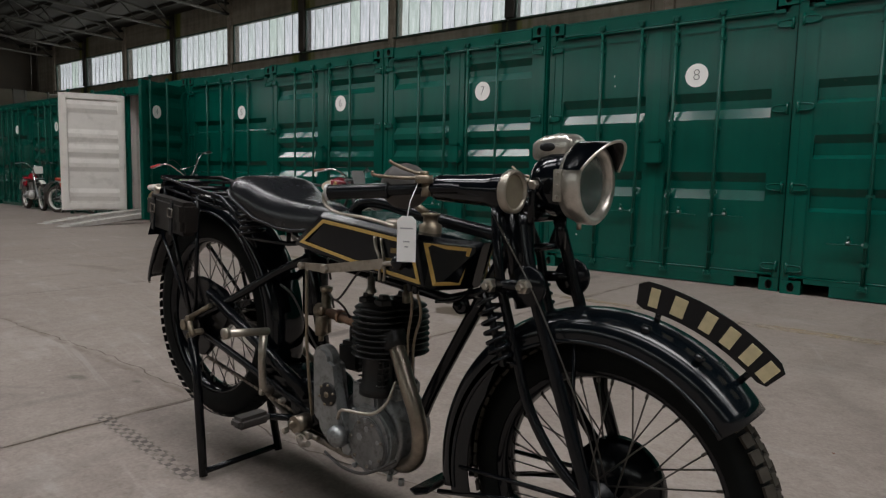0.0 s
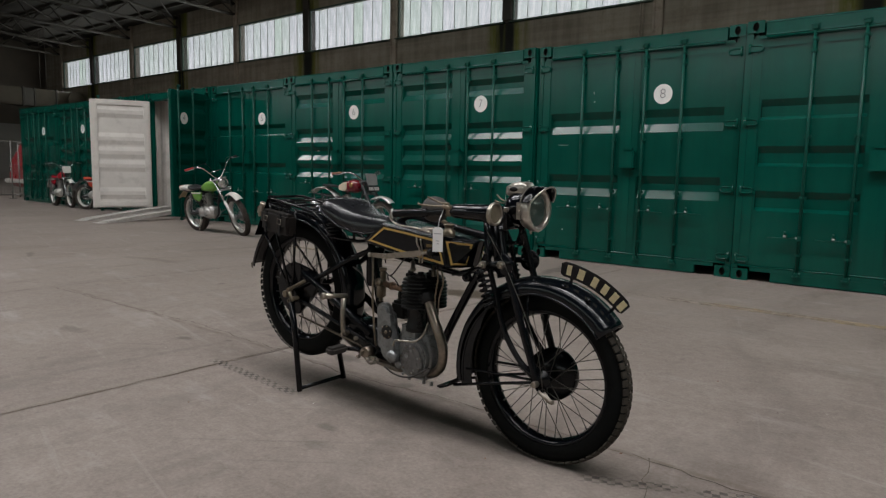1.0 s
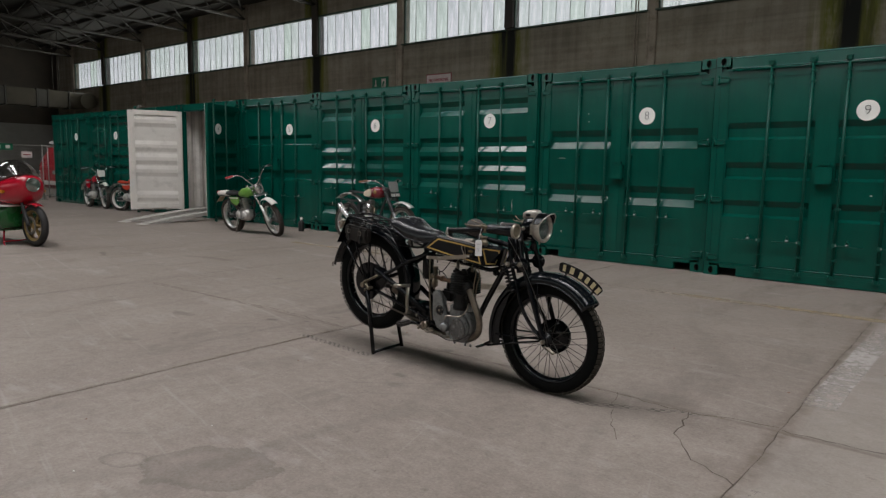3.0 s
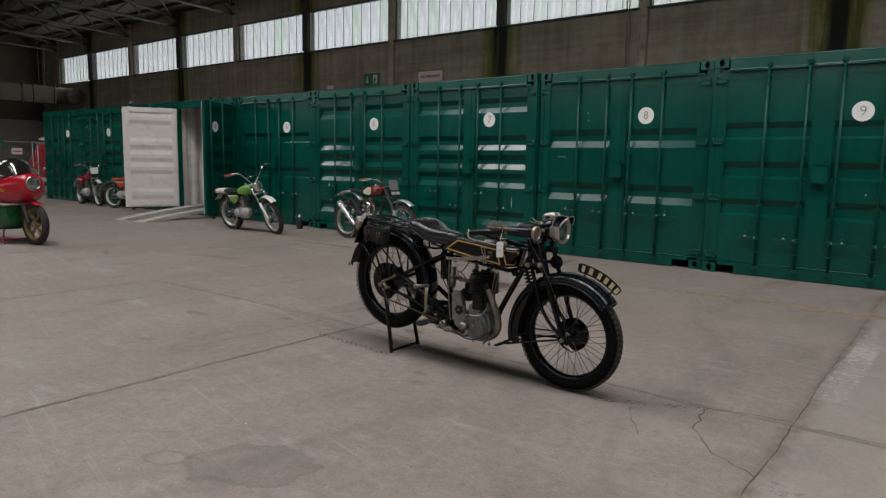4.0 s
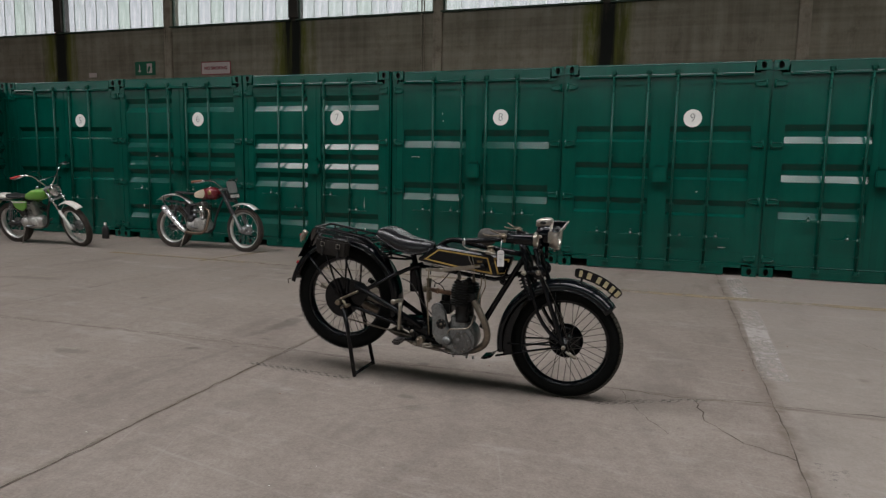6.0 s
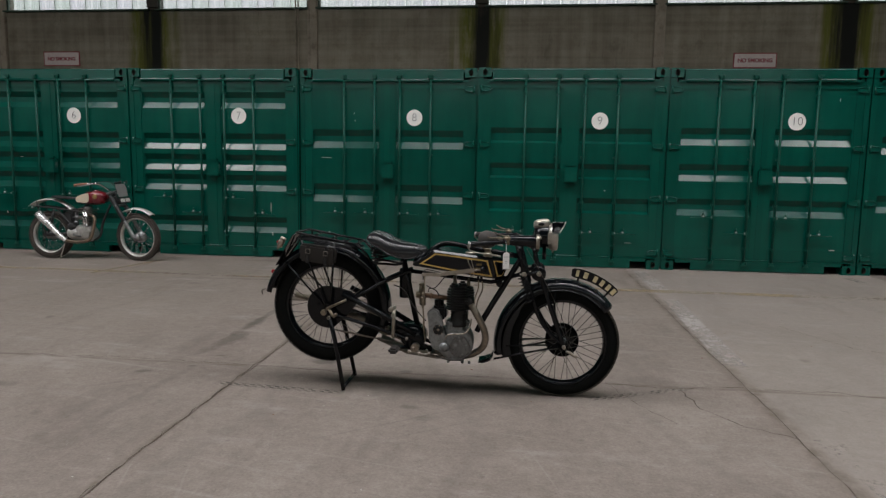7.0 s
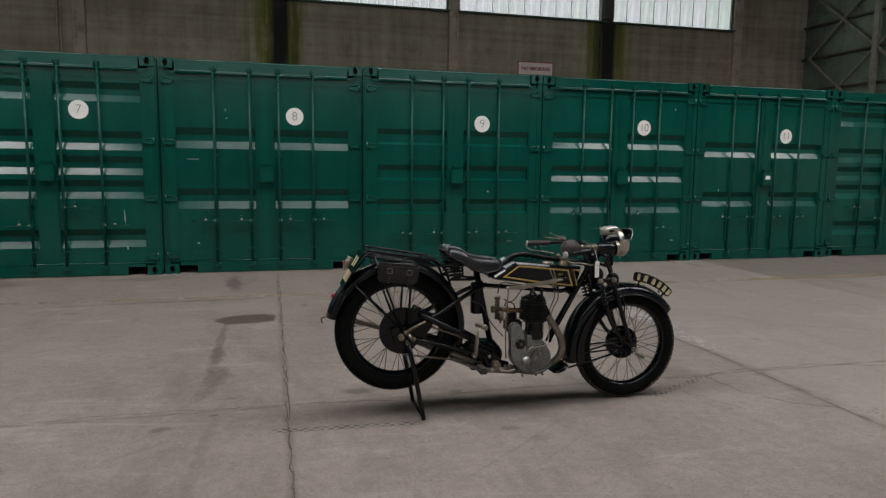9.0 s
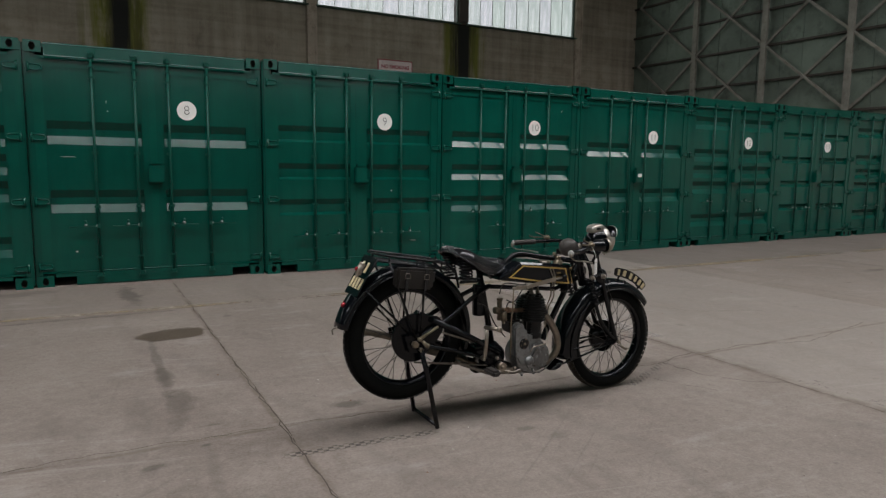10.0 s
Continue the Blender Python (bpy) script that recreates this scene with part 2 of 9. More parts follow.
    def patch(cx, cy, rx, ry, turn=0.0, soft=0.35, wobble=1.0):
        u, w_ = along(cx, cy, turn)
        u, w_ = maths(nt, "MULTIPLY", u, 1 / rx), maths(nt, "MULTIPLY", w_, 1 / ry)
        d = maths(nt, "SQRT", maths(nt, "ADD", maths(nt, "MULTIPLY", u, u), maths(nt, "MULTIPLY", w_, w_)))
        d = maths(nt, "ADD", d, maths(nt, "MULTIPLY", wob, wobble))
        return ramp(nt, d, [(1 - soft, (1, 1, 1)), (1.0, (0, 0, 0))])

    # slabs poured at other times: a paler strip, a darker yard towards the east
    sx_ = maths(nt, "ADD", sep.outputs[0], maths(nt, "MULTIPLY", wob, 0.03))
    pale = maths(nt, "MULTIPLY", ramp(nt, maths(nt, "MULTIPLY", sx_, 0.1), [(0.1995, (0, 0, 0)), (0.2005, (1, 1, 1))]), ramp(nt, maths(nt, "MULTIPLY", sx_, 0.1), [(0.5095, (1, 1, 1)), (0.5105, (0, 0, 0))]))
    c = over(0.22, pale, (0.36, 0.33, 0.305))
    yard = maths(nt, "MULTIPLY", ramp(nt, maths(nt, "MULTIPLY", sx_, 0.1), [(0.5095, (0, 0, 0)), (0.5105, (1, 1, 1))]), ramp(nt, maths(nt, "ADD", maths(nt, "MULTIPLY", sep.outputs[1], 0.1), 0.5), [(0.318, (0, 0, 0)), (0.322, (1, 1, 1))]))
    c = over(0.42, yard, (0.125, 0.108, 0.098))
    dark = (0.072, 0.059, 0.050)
    puddle = patch(-1.34, -2.74, 0.30, 0.19, 16, 0.07, 1.0)
    c = over(0.85, puddle, (0.078, 0.058, 0.040))
    wet = patch(0.36, -7.05, 0.29, 0.20, 30, 0.4, 1.6)
    c = over(0.16, wet, dark)
    # dark marks; the long faint one under the motorcycle is its painted shadow
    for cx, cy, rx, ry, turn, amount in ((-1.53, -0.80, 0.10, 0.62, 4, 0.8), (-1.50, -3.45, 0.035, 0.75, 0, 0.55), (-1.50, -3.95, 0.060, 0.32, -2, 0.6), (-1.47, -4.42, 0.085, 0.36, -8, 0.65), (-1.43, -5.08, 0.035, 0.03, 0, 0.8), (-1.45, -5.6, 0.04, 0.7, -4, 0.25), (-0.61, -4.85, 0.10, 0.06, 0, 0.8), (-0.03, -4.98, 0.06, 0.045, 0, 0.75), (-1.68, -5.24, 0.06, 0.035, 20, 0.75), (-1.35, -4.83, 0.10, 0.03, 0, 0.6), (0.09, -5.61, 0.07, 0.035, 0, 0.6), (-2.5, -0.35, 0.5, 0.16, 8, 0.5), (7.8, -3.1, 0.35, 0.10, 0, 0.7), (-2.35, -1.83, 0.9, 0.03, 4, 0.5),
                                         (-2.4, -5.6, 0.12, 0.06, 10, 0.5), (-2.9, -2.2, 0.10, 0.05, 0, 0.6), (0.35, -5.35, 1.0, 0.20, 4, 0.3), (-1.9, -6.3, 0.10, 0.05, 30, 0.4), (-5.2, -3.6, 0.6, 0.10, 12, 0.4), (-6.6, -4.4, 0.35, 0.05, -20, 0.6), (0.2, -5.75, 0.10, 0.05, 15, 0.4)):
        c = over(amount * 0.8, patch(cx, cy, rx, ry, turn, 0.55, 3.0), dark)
    # brown dirt beside the joints
    for cx, cy, turn, half, w0 in ((2.08, -4.4, 90, 4.2, 0.075), (-1.04, -4.4, 90, 4.2, 0.032), (0.6, -5.02, 0, 4.6, 0.026)):
        u, w_ = along(cx, cy, turn)
        side = maths(nt, "ABSOLUTE", maths(nt, "ADD", w_, maths(nt, "MULTIPLY", wob, 0.05)))
        band = maths(nt, "MULTIPLY", ramp(nt, side, [(w0 * 0.25, (1, 1, 1)), (w0, (0, 0, 0))]), ramp(nt, maths(nt, "MULTIPLY", maths(nt, "ABSOLUTE", u), 0.1), [(half * 0.095, (1, 1, 1)), (half * 0.1, (0, 0, 0))]))
        c = over(0.62, maths(nt, "MULTIPLY", band, ramp(nt, noise_tex(nt, v, 6.0, 6, 0.7), [(0.40, (0.2, 0.2, 0.2)), (0.58, (1, 1, 1))])), (0.115, 0.086, 0.065))
    # tide lines left by dried water
    for cx, cy, rx, ry, turn in ((0.36, -7.05, 0.29, 0.20, 30), (0.02, -7.25, 0.10, 0.07, 25)):
        rim = maths(nt, "MULTIPLY", patch(cx, cy, rx, ry, turn, 0.05, 1.6), maths(nt, "SUBTRACT", 1.0, patch(cx, cy, rx * 0.93, ry * 0.93, turn, 0.30, 1.6)))
        c = over(0.4, rim, (0.095, 0.078, 0.066))
    # two rows of tyre prints
    for cx, cy, turn, half in ((-0.73, -5.405, -4, 0.42), (1.40, -5.18, 25, 0.36)):
        u, w_ = along(cx, cy, turn)
        band = maths(nt, "MULTIPLY", ramp(nt, maths(nt, "ABSOLUTE", maths(nt, "ADD", w_, maths(nt, "MULTIPLY", wob, 0.02))), [(0.022, (1, 1, 1)), (0.036, (0, 0, 0))]), ramp(nt, maths(nt, "ABSOLUTE", u), [(half * 0.8, (1, 1, 1)), (half, (0, 0, 0))]))
        blocks = node(nt, "ShaderNodeTexChecker", Scale=1.0)
        com = nt.nodes.new("ShaderNodeCombineXYZ")
        link(nt, maths(nt, "MULTIPLY", u, 38.0), com.inputs[0])
        link(nt, maths(nt, "MULTIPLY", w_, 45.0), com.inputs[1])
        link(nt, com.outputs[0], blocks.inputs["Vector"])
        worn = ramp(nt, noise_tex(nt, v, 7.0, 5, 0.7), [(0.40, (0, 0, 0)), (0.50, (1, 1, 1))])
        c = over(0.9, maths(nt, "MULTIPLY", maths(nt, "MULTIPLY", band, blocks.outputs["Fac"]), worn), (0.055, 0.046, 0.04))
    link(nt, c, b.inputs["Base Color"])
    rough = ramp(nt, mid, [(0.3, (0.52,) * 3), (0.7, (0.78,) * 3)])
    rough = blend(nt, maths(nt, "MULTIPLY", puddle, 0.7), rough, (0.38, 0.38, 0.38))
    link(nt, rough, b.inputs["Roughness"])
    b.inputs["Specular IOR Level"].default_value = 0.35
    bump(nt, b, maths(nt, "ADD", maths(nt, "MULTIPLY", fine, 0.5), mid), 0.35, 0.005)
    return m


def node_out(nt, v):
    n = node(nt, "ShaderNodeTexNoise", Scale=6.0, Detail=3.0)
    link(nt, v, n.inputs["Vector"])
    return n.outputs["Color"]


def concrete_wall():
    m, nt, b = shader("wall_concrete")
    v = coords(nt)
    sep = nt.nodes.new("ShaderNodeSeparateXYZ")
    link(nt, v, sep.inputs[0])
    big = noise_tex(nt, coords(nt, (0.5, 0.5, 0.9)), 1.0, 8, 0.62)
    streak = noise_tex(nt, coords(nt, (3.0, 3.0, 0.18)), 1.0, 6, 0.6)
    board = noise_tex(nt, coords(nt, (0.12, 0.12, 7.0)), 1.0, 3, 0.5)
    fine = noise_tex(nt, v, 30, 4)
    c = ramp(nt, big, [(0.38, (0.195, 0.163, 0.120)), (0.62, (0.335, 0.287, 0.218))])
    c = blend(nt, 0.32, c, ramp(nt, streak, [(0.36, (0.14, 0.117, 0.084)), (0.60, (0.44, 0.388, 0.312))]))
    c = blend(nt, 0.14, c, ramp(nt, board, [(0.36, (0.20, 0.165, 0.125)), (0.60, (0.56, 0.49, 0.40))]))
    c = blend(nt, maths(nt, "MULTIPLY", ramp(nt, noise_tex(nt, v, 2.2, 9, 0.75), [(0.50, (0, 0, 0)), (0.66, (1, 1, 1))]), 0.5), c, (0.19, 0.155, 0.11))
    # black wet runs and algae beside every second column
    x = maths(nt, "ADD", sep.outputs[0], 0.822 + 5.7365)
    d = maths(nt, "SUBTRACT", maths(nt, "PINGPONG", x, 5.7365), 5.7365)
    d = maths(nt, "ABSOLUTE", d)
    wob = maths(nt, "MULTIPLY", maths(nt, "SUBTRACT", streak, 0.5), 1.3)
    green = ramp(nt, maths(nt, "ADD", d, wob), [(0.55, (1, 1, 1)), (1.05, (0, 0, 0))])
    g = maths(nt, "MULTIPLY", green, ramp(nt, noise_tex(nt, coords(nt, (2.2, 2.2, 0.5)), 1.0, 8, 0.7), [(0.34, (0.25, 0.25, 0.25)), (0.50, (1, 1, 1))]))
    c = blend(nt, maths(nt, "MULTIPLY", g, 0.95), c, (0.145, 0.150, 0.018))
    black = ramp(nt, maths(nt, "ADD", d, maths(nt, "MULTIPLY", wob, 0.9)), [(0.20, (1, 1, 1)), (0.50, (0, 0, 0))])
    c = blend(nt, maths(nt, "MULTIPLY", black, 1.0), c, (0.008, 0.0085, 0.006))
    # rust and drips under the sill
    c = blend(nt, maths(nt, "MULTIPLY", ramp(nt, noise_tex(nt, coords(nt, (1.6, 1.6, 0.5)), 1.0, 8, 0.7), [(0.58, (0, 0, 0)), (0.7, (1, 1, 1))]), 0.45), c, (0.07, 0.05, 0.035))
    link(nt, c, b.inputs["Base Color"])
    b.inputs["Roughness"].default_value = 0.85
    bump(nt, b, maths(nt, "ADD", board, maths(nt, "MULTIPLY", fine, 0.4)), 0.35, 0.01)
    return m


def window_glass():
    m, nt, b = shader("ribbed_window_glass")
    r = nt.nodes.new("ShaderNodeObjectInfo").outputs["Random"]
    v = coords(nt, (6.0, 6.0, 0.7))
    n = noise_tex(nt, v, 1.0, 5, 0.6)
    tint = ramp(nt, r, [(0.0, (0.91, 0.94, 0.92)), (0.5, (0.95, 0.95, 0.97)), (1.0, (0.88, 0.93, 0.89))])
    tint = blend(nt, 1.0, tint, ramp(nt, n, [(0.3, (0.80, 0.83, 0.82)), (0.65, (1, 1, 1))]), "MULTIPLY")
    t = nt.nodes.new("ShaderNodeBsdfTransparent")
    link(nt, tint, t.inputs[0])
    link(nt, tint, b.inputs["Base Color"])
    b.inputs["Roughness"].default_value = 0.3
    mix = nt.nodes.new("ShaderNodeMixShader")
    mix.inputs[0].default_value = 0.22
    link(nt, t.outputs[0], mix.inputs[1])
    link(nt, b.outputs[0], mix.inputs[2])
    link(nt, mix.outputs[0], nt.nodes["Material Output"].inputs[0])
    return m


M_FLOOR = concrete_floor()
M_WALL = concrete_wall()
M_PANE = window_glass()
M_PILASTER = paint("column_concrete", (0.40, 0.335, 0.265), 0.85, var=0.3, scale=1.2, dirt=(0.08, 0.055, 0.035), dirt_amount=0.6)
M_DARKSTEEL = paint("old_dark_steel", (0.055, 0.045, 0.036), 0.7, var=0.4, scale=2, dirt=(0.10, 0.05, 0.025))
M_WINFRAME = paint("green_window_steel", (0.05, 0.085, 0.06), 0.6, var=0.3, scale=3)
# glazing bars: green steel coloured paler to imitate the window glare over them
M_GLAZEBAR = paint("glare_paled_glazing_bar", (0.19, 0.24, 0.20), 0.6, var=0.3, scale=3)
M_ROOF = paint("sooty_roof_sheet", (0.048, 0.041, 0.033), 0.85, var=0.4, scale=0.5, relief=0.0)
M_GREYWALL = paint("grey_block_wall", (0.30, 0.285, 0.26), 0.85, var=0.18, scale=0.6, dirt=(0.16, 0.145, 0.12))
M_CLAD = paint("green_grey_cladding", (0.165, 0.205, 0.168), 0.75, var=0.5, scale=0.8, dirt=(0.035, 0.038, 0.03), dirt_amount=0.7)
M_LATTICE = paint("pale_lattice_steel", (0.25, 0.24, 0.205), 0.7, var=0.35, scale=2, dirt=(0.09, 0.055, 0.035), dirt_amount=0.6)
M_UPPERWALL = paint("sooty_brown_wall", (0.075, 0.060, 0.046), 0.85, var=0.3, scale=1.0)
M_PALEWALL = paint("pale_wall", (0.72, 0.66, 0.57), 0.85, var=0.12, scale=1)
M_OUT = glow("overcast_sky", (0.96, 0.97, 1.0), 1.12)
M_JOINT = paint("joint_dirt", (0.100, 0.079, 0.064), 0.95, var=0.4, scale=8)

# ---- floor: slabs with open joints over a dark bed ----
bm = B()
box(bm, (HALL_W + HALL_E) / 2, (HALL_N + HALL_S) / 2, -0.1532, HALL_E - HALL_W + 1, HALL_N - HALL_S + 1, 0.3)
floor = setting("floor", bm, M_JOINT, "worn bare concrete hangar floor with dark joints and stains", "floor")
SX = 3.10
xs = [-1.10 + SX * k for k in range(-17, 8)]
xs = [x for x in xs if HALL_W + 0.3 < x < HALL_E - 0.3]
ys = [y for y in (1.06 + 12.3 * k for k in range(-3, 2)) if HALL_S + 0.3 < y < HALL_N - 0.3]
xe, ye = [HALL_W] + xs + [HALL_E], [HALL_S] + ys + [HALL_N]


def edge_wander(k, t):
    """How far a joint strays from its line."""
    return 0.006 * math.sin(t * 2.3 + k * 1.7) + 0.004 * math.sin(t * 7.1 + k * 3.1) + 0.003 * math.sin(t * 23.0 + k) + 0.0018 * math.sin(t * 61.0 + 2 * k)


def gap_half(k, t):
    return 0.0024 + 0.0014 * math.sin(t * 11.0 + k * 2.1) + 0.0009 * math.sin(t * 37.0 + k)


def floor_slab(i, j):
    x0, x1, y0, y1 = xe[i], xe[i + 1], ye[j], ye[j + 1]
    near = -6 < x0 < 8 and y0 < 0
    step = 0.07 if near else 1.5
    pts = []

    def side(k, a, b, fixed, sgn, vertical):
        n = max(2, int(abs(b - a) / step))
        for q in range(n):
            t = a + (b - a) * q / n
            tt = min(max(t, min(a, b) + 0.02), max(a, b) - 0.02)
            d = fixed + edge_wander(k, t) + sgn * gap_half(k, t)
            pts.append((d, tt) if vertical else (tt, d))

    side(100 + j, x0, x1, y0, 1, False)
    side(i + 1, y0, y1, x1, -1, True)
    side(101 + j, x1, x0, y1, -1, False)
    side(i, y1, y0, x0, 1, True)
    bm = B()
    top = [bm.verts.new((x, y, 0)) for x, y in pts]
    low = [bm.verts.new((x, y, -0.04)) for x, y in pts]
    bm.faces.new(top)
    for q in range(len(pts)):
        bm.faces.new((top[q], low[q], low[(q + 1) % len(pts)], top[(q + 1) % len(pts)]))
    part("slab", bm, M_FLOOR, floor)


for i in range(len(xe) - 1):
    for j in range(len(ye) - 1):
        floor_slab(i, j)


SHIFT = Vector((-0.07, 0.012))


def crack(pts, width, seed):
    """A wandering open crack: a thin dirt-filled strip."""
    rnd = random.Random(seed)
    P = []
    for a, b in zip(pts, pts[1:]):
        a, b = Vector(a) + SHIFT, Vector(b) + SHIFT
        k = max(3, int((b - a).length / 0.06))
        for i in range(k):
            P.append(a + (b - a) * i / k + Vector((rnd.uniform(-1, 1), rnd.uniform(-1, 1))) * 0.012)
    P.append(Vector(pts[-1]) + SHIFT)
    bm = B()
    prev = None
    for i, p in enumerate(P):
        d = (P[min(i + 1, len(P) - 1)] - P[max(i - 1, 0)]).normalized()
        n = Vector((-d.y, d.x)) * width * rnd.uniform(0.25, 0.95) * 0.5
        cur = (bm.verts.new((p.x + n.x, p.y + n.y, 0.0025)), bm.verts.new((p.x - n.x, p.y - n.y, 0.0025)))
        if prev:
            bm.faces.new((prev[0], prev[1], cur[1], cur[0]))
        prev = cur
    return setting("floor_crack", bm, M_JOINT, "irregular dirt-filled crack in the concrete floor", "crack", floor)


crack([(1.17, -5.02), (1.65, -5.06), (1.70, -5.38), (1.86, -5.62), (2.07, -5.76)], 0.010, 1)
crack([(2.07, -5.0), (2.6, -4.98), (3.2, -5.15), (4.3, -4.93)], 0.010, 2)
crack([(-4.1, -5.08), (-2.7, -5.02), (-1.9, -4.97), (-1.07, -5.01)], 0.009, 3)
crack([(-1.05, -4.99), (-0.4, -5.07), (0.3, -5.0), (1.17, -5.03)], 0.009, 4)
crack([(1.22, -5.01), (1.33, -5.32), (1.51, -5.64)], 0.005, 5)
crack([(-1.035, -1.5), (-1.03, -3.2), (-1.04, -5.0), (-1.03, -8.6)], 0.009, 8)
crack([(-2.6, -1.88), (-1.9, -1.84), (-1.2, -1.80)], 0.014, 9)
crack([(1.66, -5.05), (1.85, -4.99), (2.06, -4.96)], 0.010, 7)
crack([(2.9, -3.2), (3.2, -3.9), (3.9, -4.2)], 0.007, 6)


def flaky(name, col, cover, along_):
    """Old floor paint, worn away in patches down to the concrete."""
    m, nt, b = shader(name)
    v = coords(nt)
    wear = noise_tex(nt, v, 13.0, 9, 0.8)
    wide = noise_tex(nt, v, 0.8, 3, 0.5)
    keep = maths(nt, "ADD", wear, maths(nt, "MULTIPLY", maths(nt, "SUBTRACT", wide, 0.5), 0.9))
    mask = ramp(nt, keep, [(cover - 0.08, (0, 0, 0)), (cover + 0.12, (1, 1, 1))])
    c = ramp(nt, noise_tex(nt, v, 22, 5, 0.6), [(0.3, tuple(q * 0.75 for q in col)), (0.7, col)])
    link(nt, c, b.inputs["Base Color"])
    b.inputs["Roughness"].default_value = 0.75
    t = nt.nodes.new("ShaderNodeBsdfTransparent")
    mix = nt.nodes.new("ShaderNodeMixShader")
    link(nt, maths(nt, "MULTIPLY", mask, along_), mix.inputs[0])
    link(nt, t.outputs[0], mix.inputs[1])
    link(nt, b.outputs[0], mix.inputs[2])
    link(nt, mix.outputs[0], nt.nodes["Material Output"].inputs[0])
    return m


M_WHITELINE = flaky("worn_white_line", (0.50, 0.46, 0.43), 0.47, 0.75)
M_FAINTLINE = flaky("faint_white_line", (0.52, 0.49, 0.46), 0.56, 0.7)
M_YELLOW = flaky("worn_yellow_line", (0.40, 0.305, 0.18), 0.46, 0.62)


def line_strip(x0, y0, x1, y1, width, mat_, label):
    """A painted line lying on the slabs."""
    L = math.hypot(x1 - x0, y1 - y0)
    n = Vector((-(y1 - y0) / L, (x1 - x0) / L)) * width / 2
    k = max(2, int(L / 0.25))
    rnd = random.Random(int(L * 100))
    bm = B()
    prev = None
    for i in range(k + 1):
        p = Vector((x0 + (x1 - x0) * i / k, y0 + (y1 - y0) * i / k)) + SHIFT
        q = n * rnd.uniform(0.85, 1.1)
        cur = (bm.verts.new((p.x + q.x, p.y + q.y, 0.003)), bm.verts.new((p.x - q.x, p.y - q.y, 0.003)))
        if prev:
            bm.faces.new((prev[0], prev[1], cur[1], cur[0]))
        prev = cur
    setting("floor_marking", bm, mat_, label, "floor line", floor)


for x0, y0, x1, y1, w in ((2.24, -0.3, 2.24, -1.62, 0.17), (2.22, -2.2, 2.15, -4.5, 0.16), (2.20, -5.75, 2.24, -7.0, 0.12), (4.78, -0.3, 4.86, -1.7, 0.12)):
    line_strip(x0, y0, x1, y1, w, M_FAINTLINE if x0 > 4 or y0 < -5 else M_WHITELINE, "worn white painted line on concrete floor")
for x0, y0, x1, y1, w in ((-6.0, -1.62, 0.0, -1.70, 0.11), (0.01, -1.70, 12.0, -1.72, 0.15), (-4.35, -1.80, -4.12, -0.6, 0.08)):
    line_strip(x0, y0, x1, y1, w, M_YELLOW, "faded yellow painted line on concrete floor")


# ---- crumbs and leaf bits lying about ----
rnd = random.Random(77)
bm = B()
for k in range(170):
    x, y = rnd.uniform(-4.0, 4.5), rnd.uniform(-8.0, -2.0)
    r = rnd.uniform(0.002, 0.007)
    n = rnd.randint(4, 6)
    a0 = rnd.uniform(0, 6)
    low = [bm.verts.new((x + r * rnd.uniform(0.6, 1.3) * math.cos(a0 + 2 * math.pi * q / n), y + r * rnd.uniform(0.6, 1.3) * math.sin(a0 + 2 * math.pi * q / n), 0.0008)) for q in range(n)]
    top = bm.verts.new((x + r * 0.2, y, 0.0008 + r * rnd.uniform(0.2, 0.7)))
    mi = rnd.choice((0, 0, 0, 1, 1, 2))
    for q in range(n):
        bm.faces.new((low[q], low[(q + 1) % n], top)).material_index = mi
    bm.faces.new(low[::-1]).material_index = mi
crumbs = part("floor_debris", mesh_of("floor_debris", bm, [paint("concrete_crumb", (0.20, 0.17, 0.15), 0.9), paint("dry_leaf_bit", (0.17, 0.075, 0.045), 0.9), paint("pale_chip", (0.55, 0.53, 0.50), 0.8)]), None)
tagged(crumbs, "scattered concrete crumbs and dry leaf bits on the floor", "debris", "", "stuff")


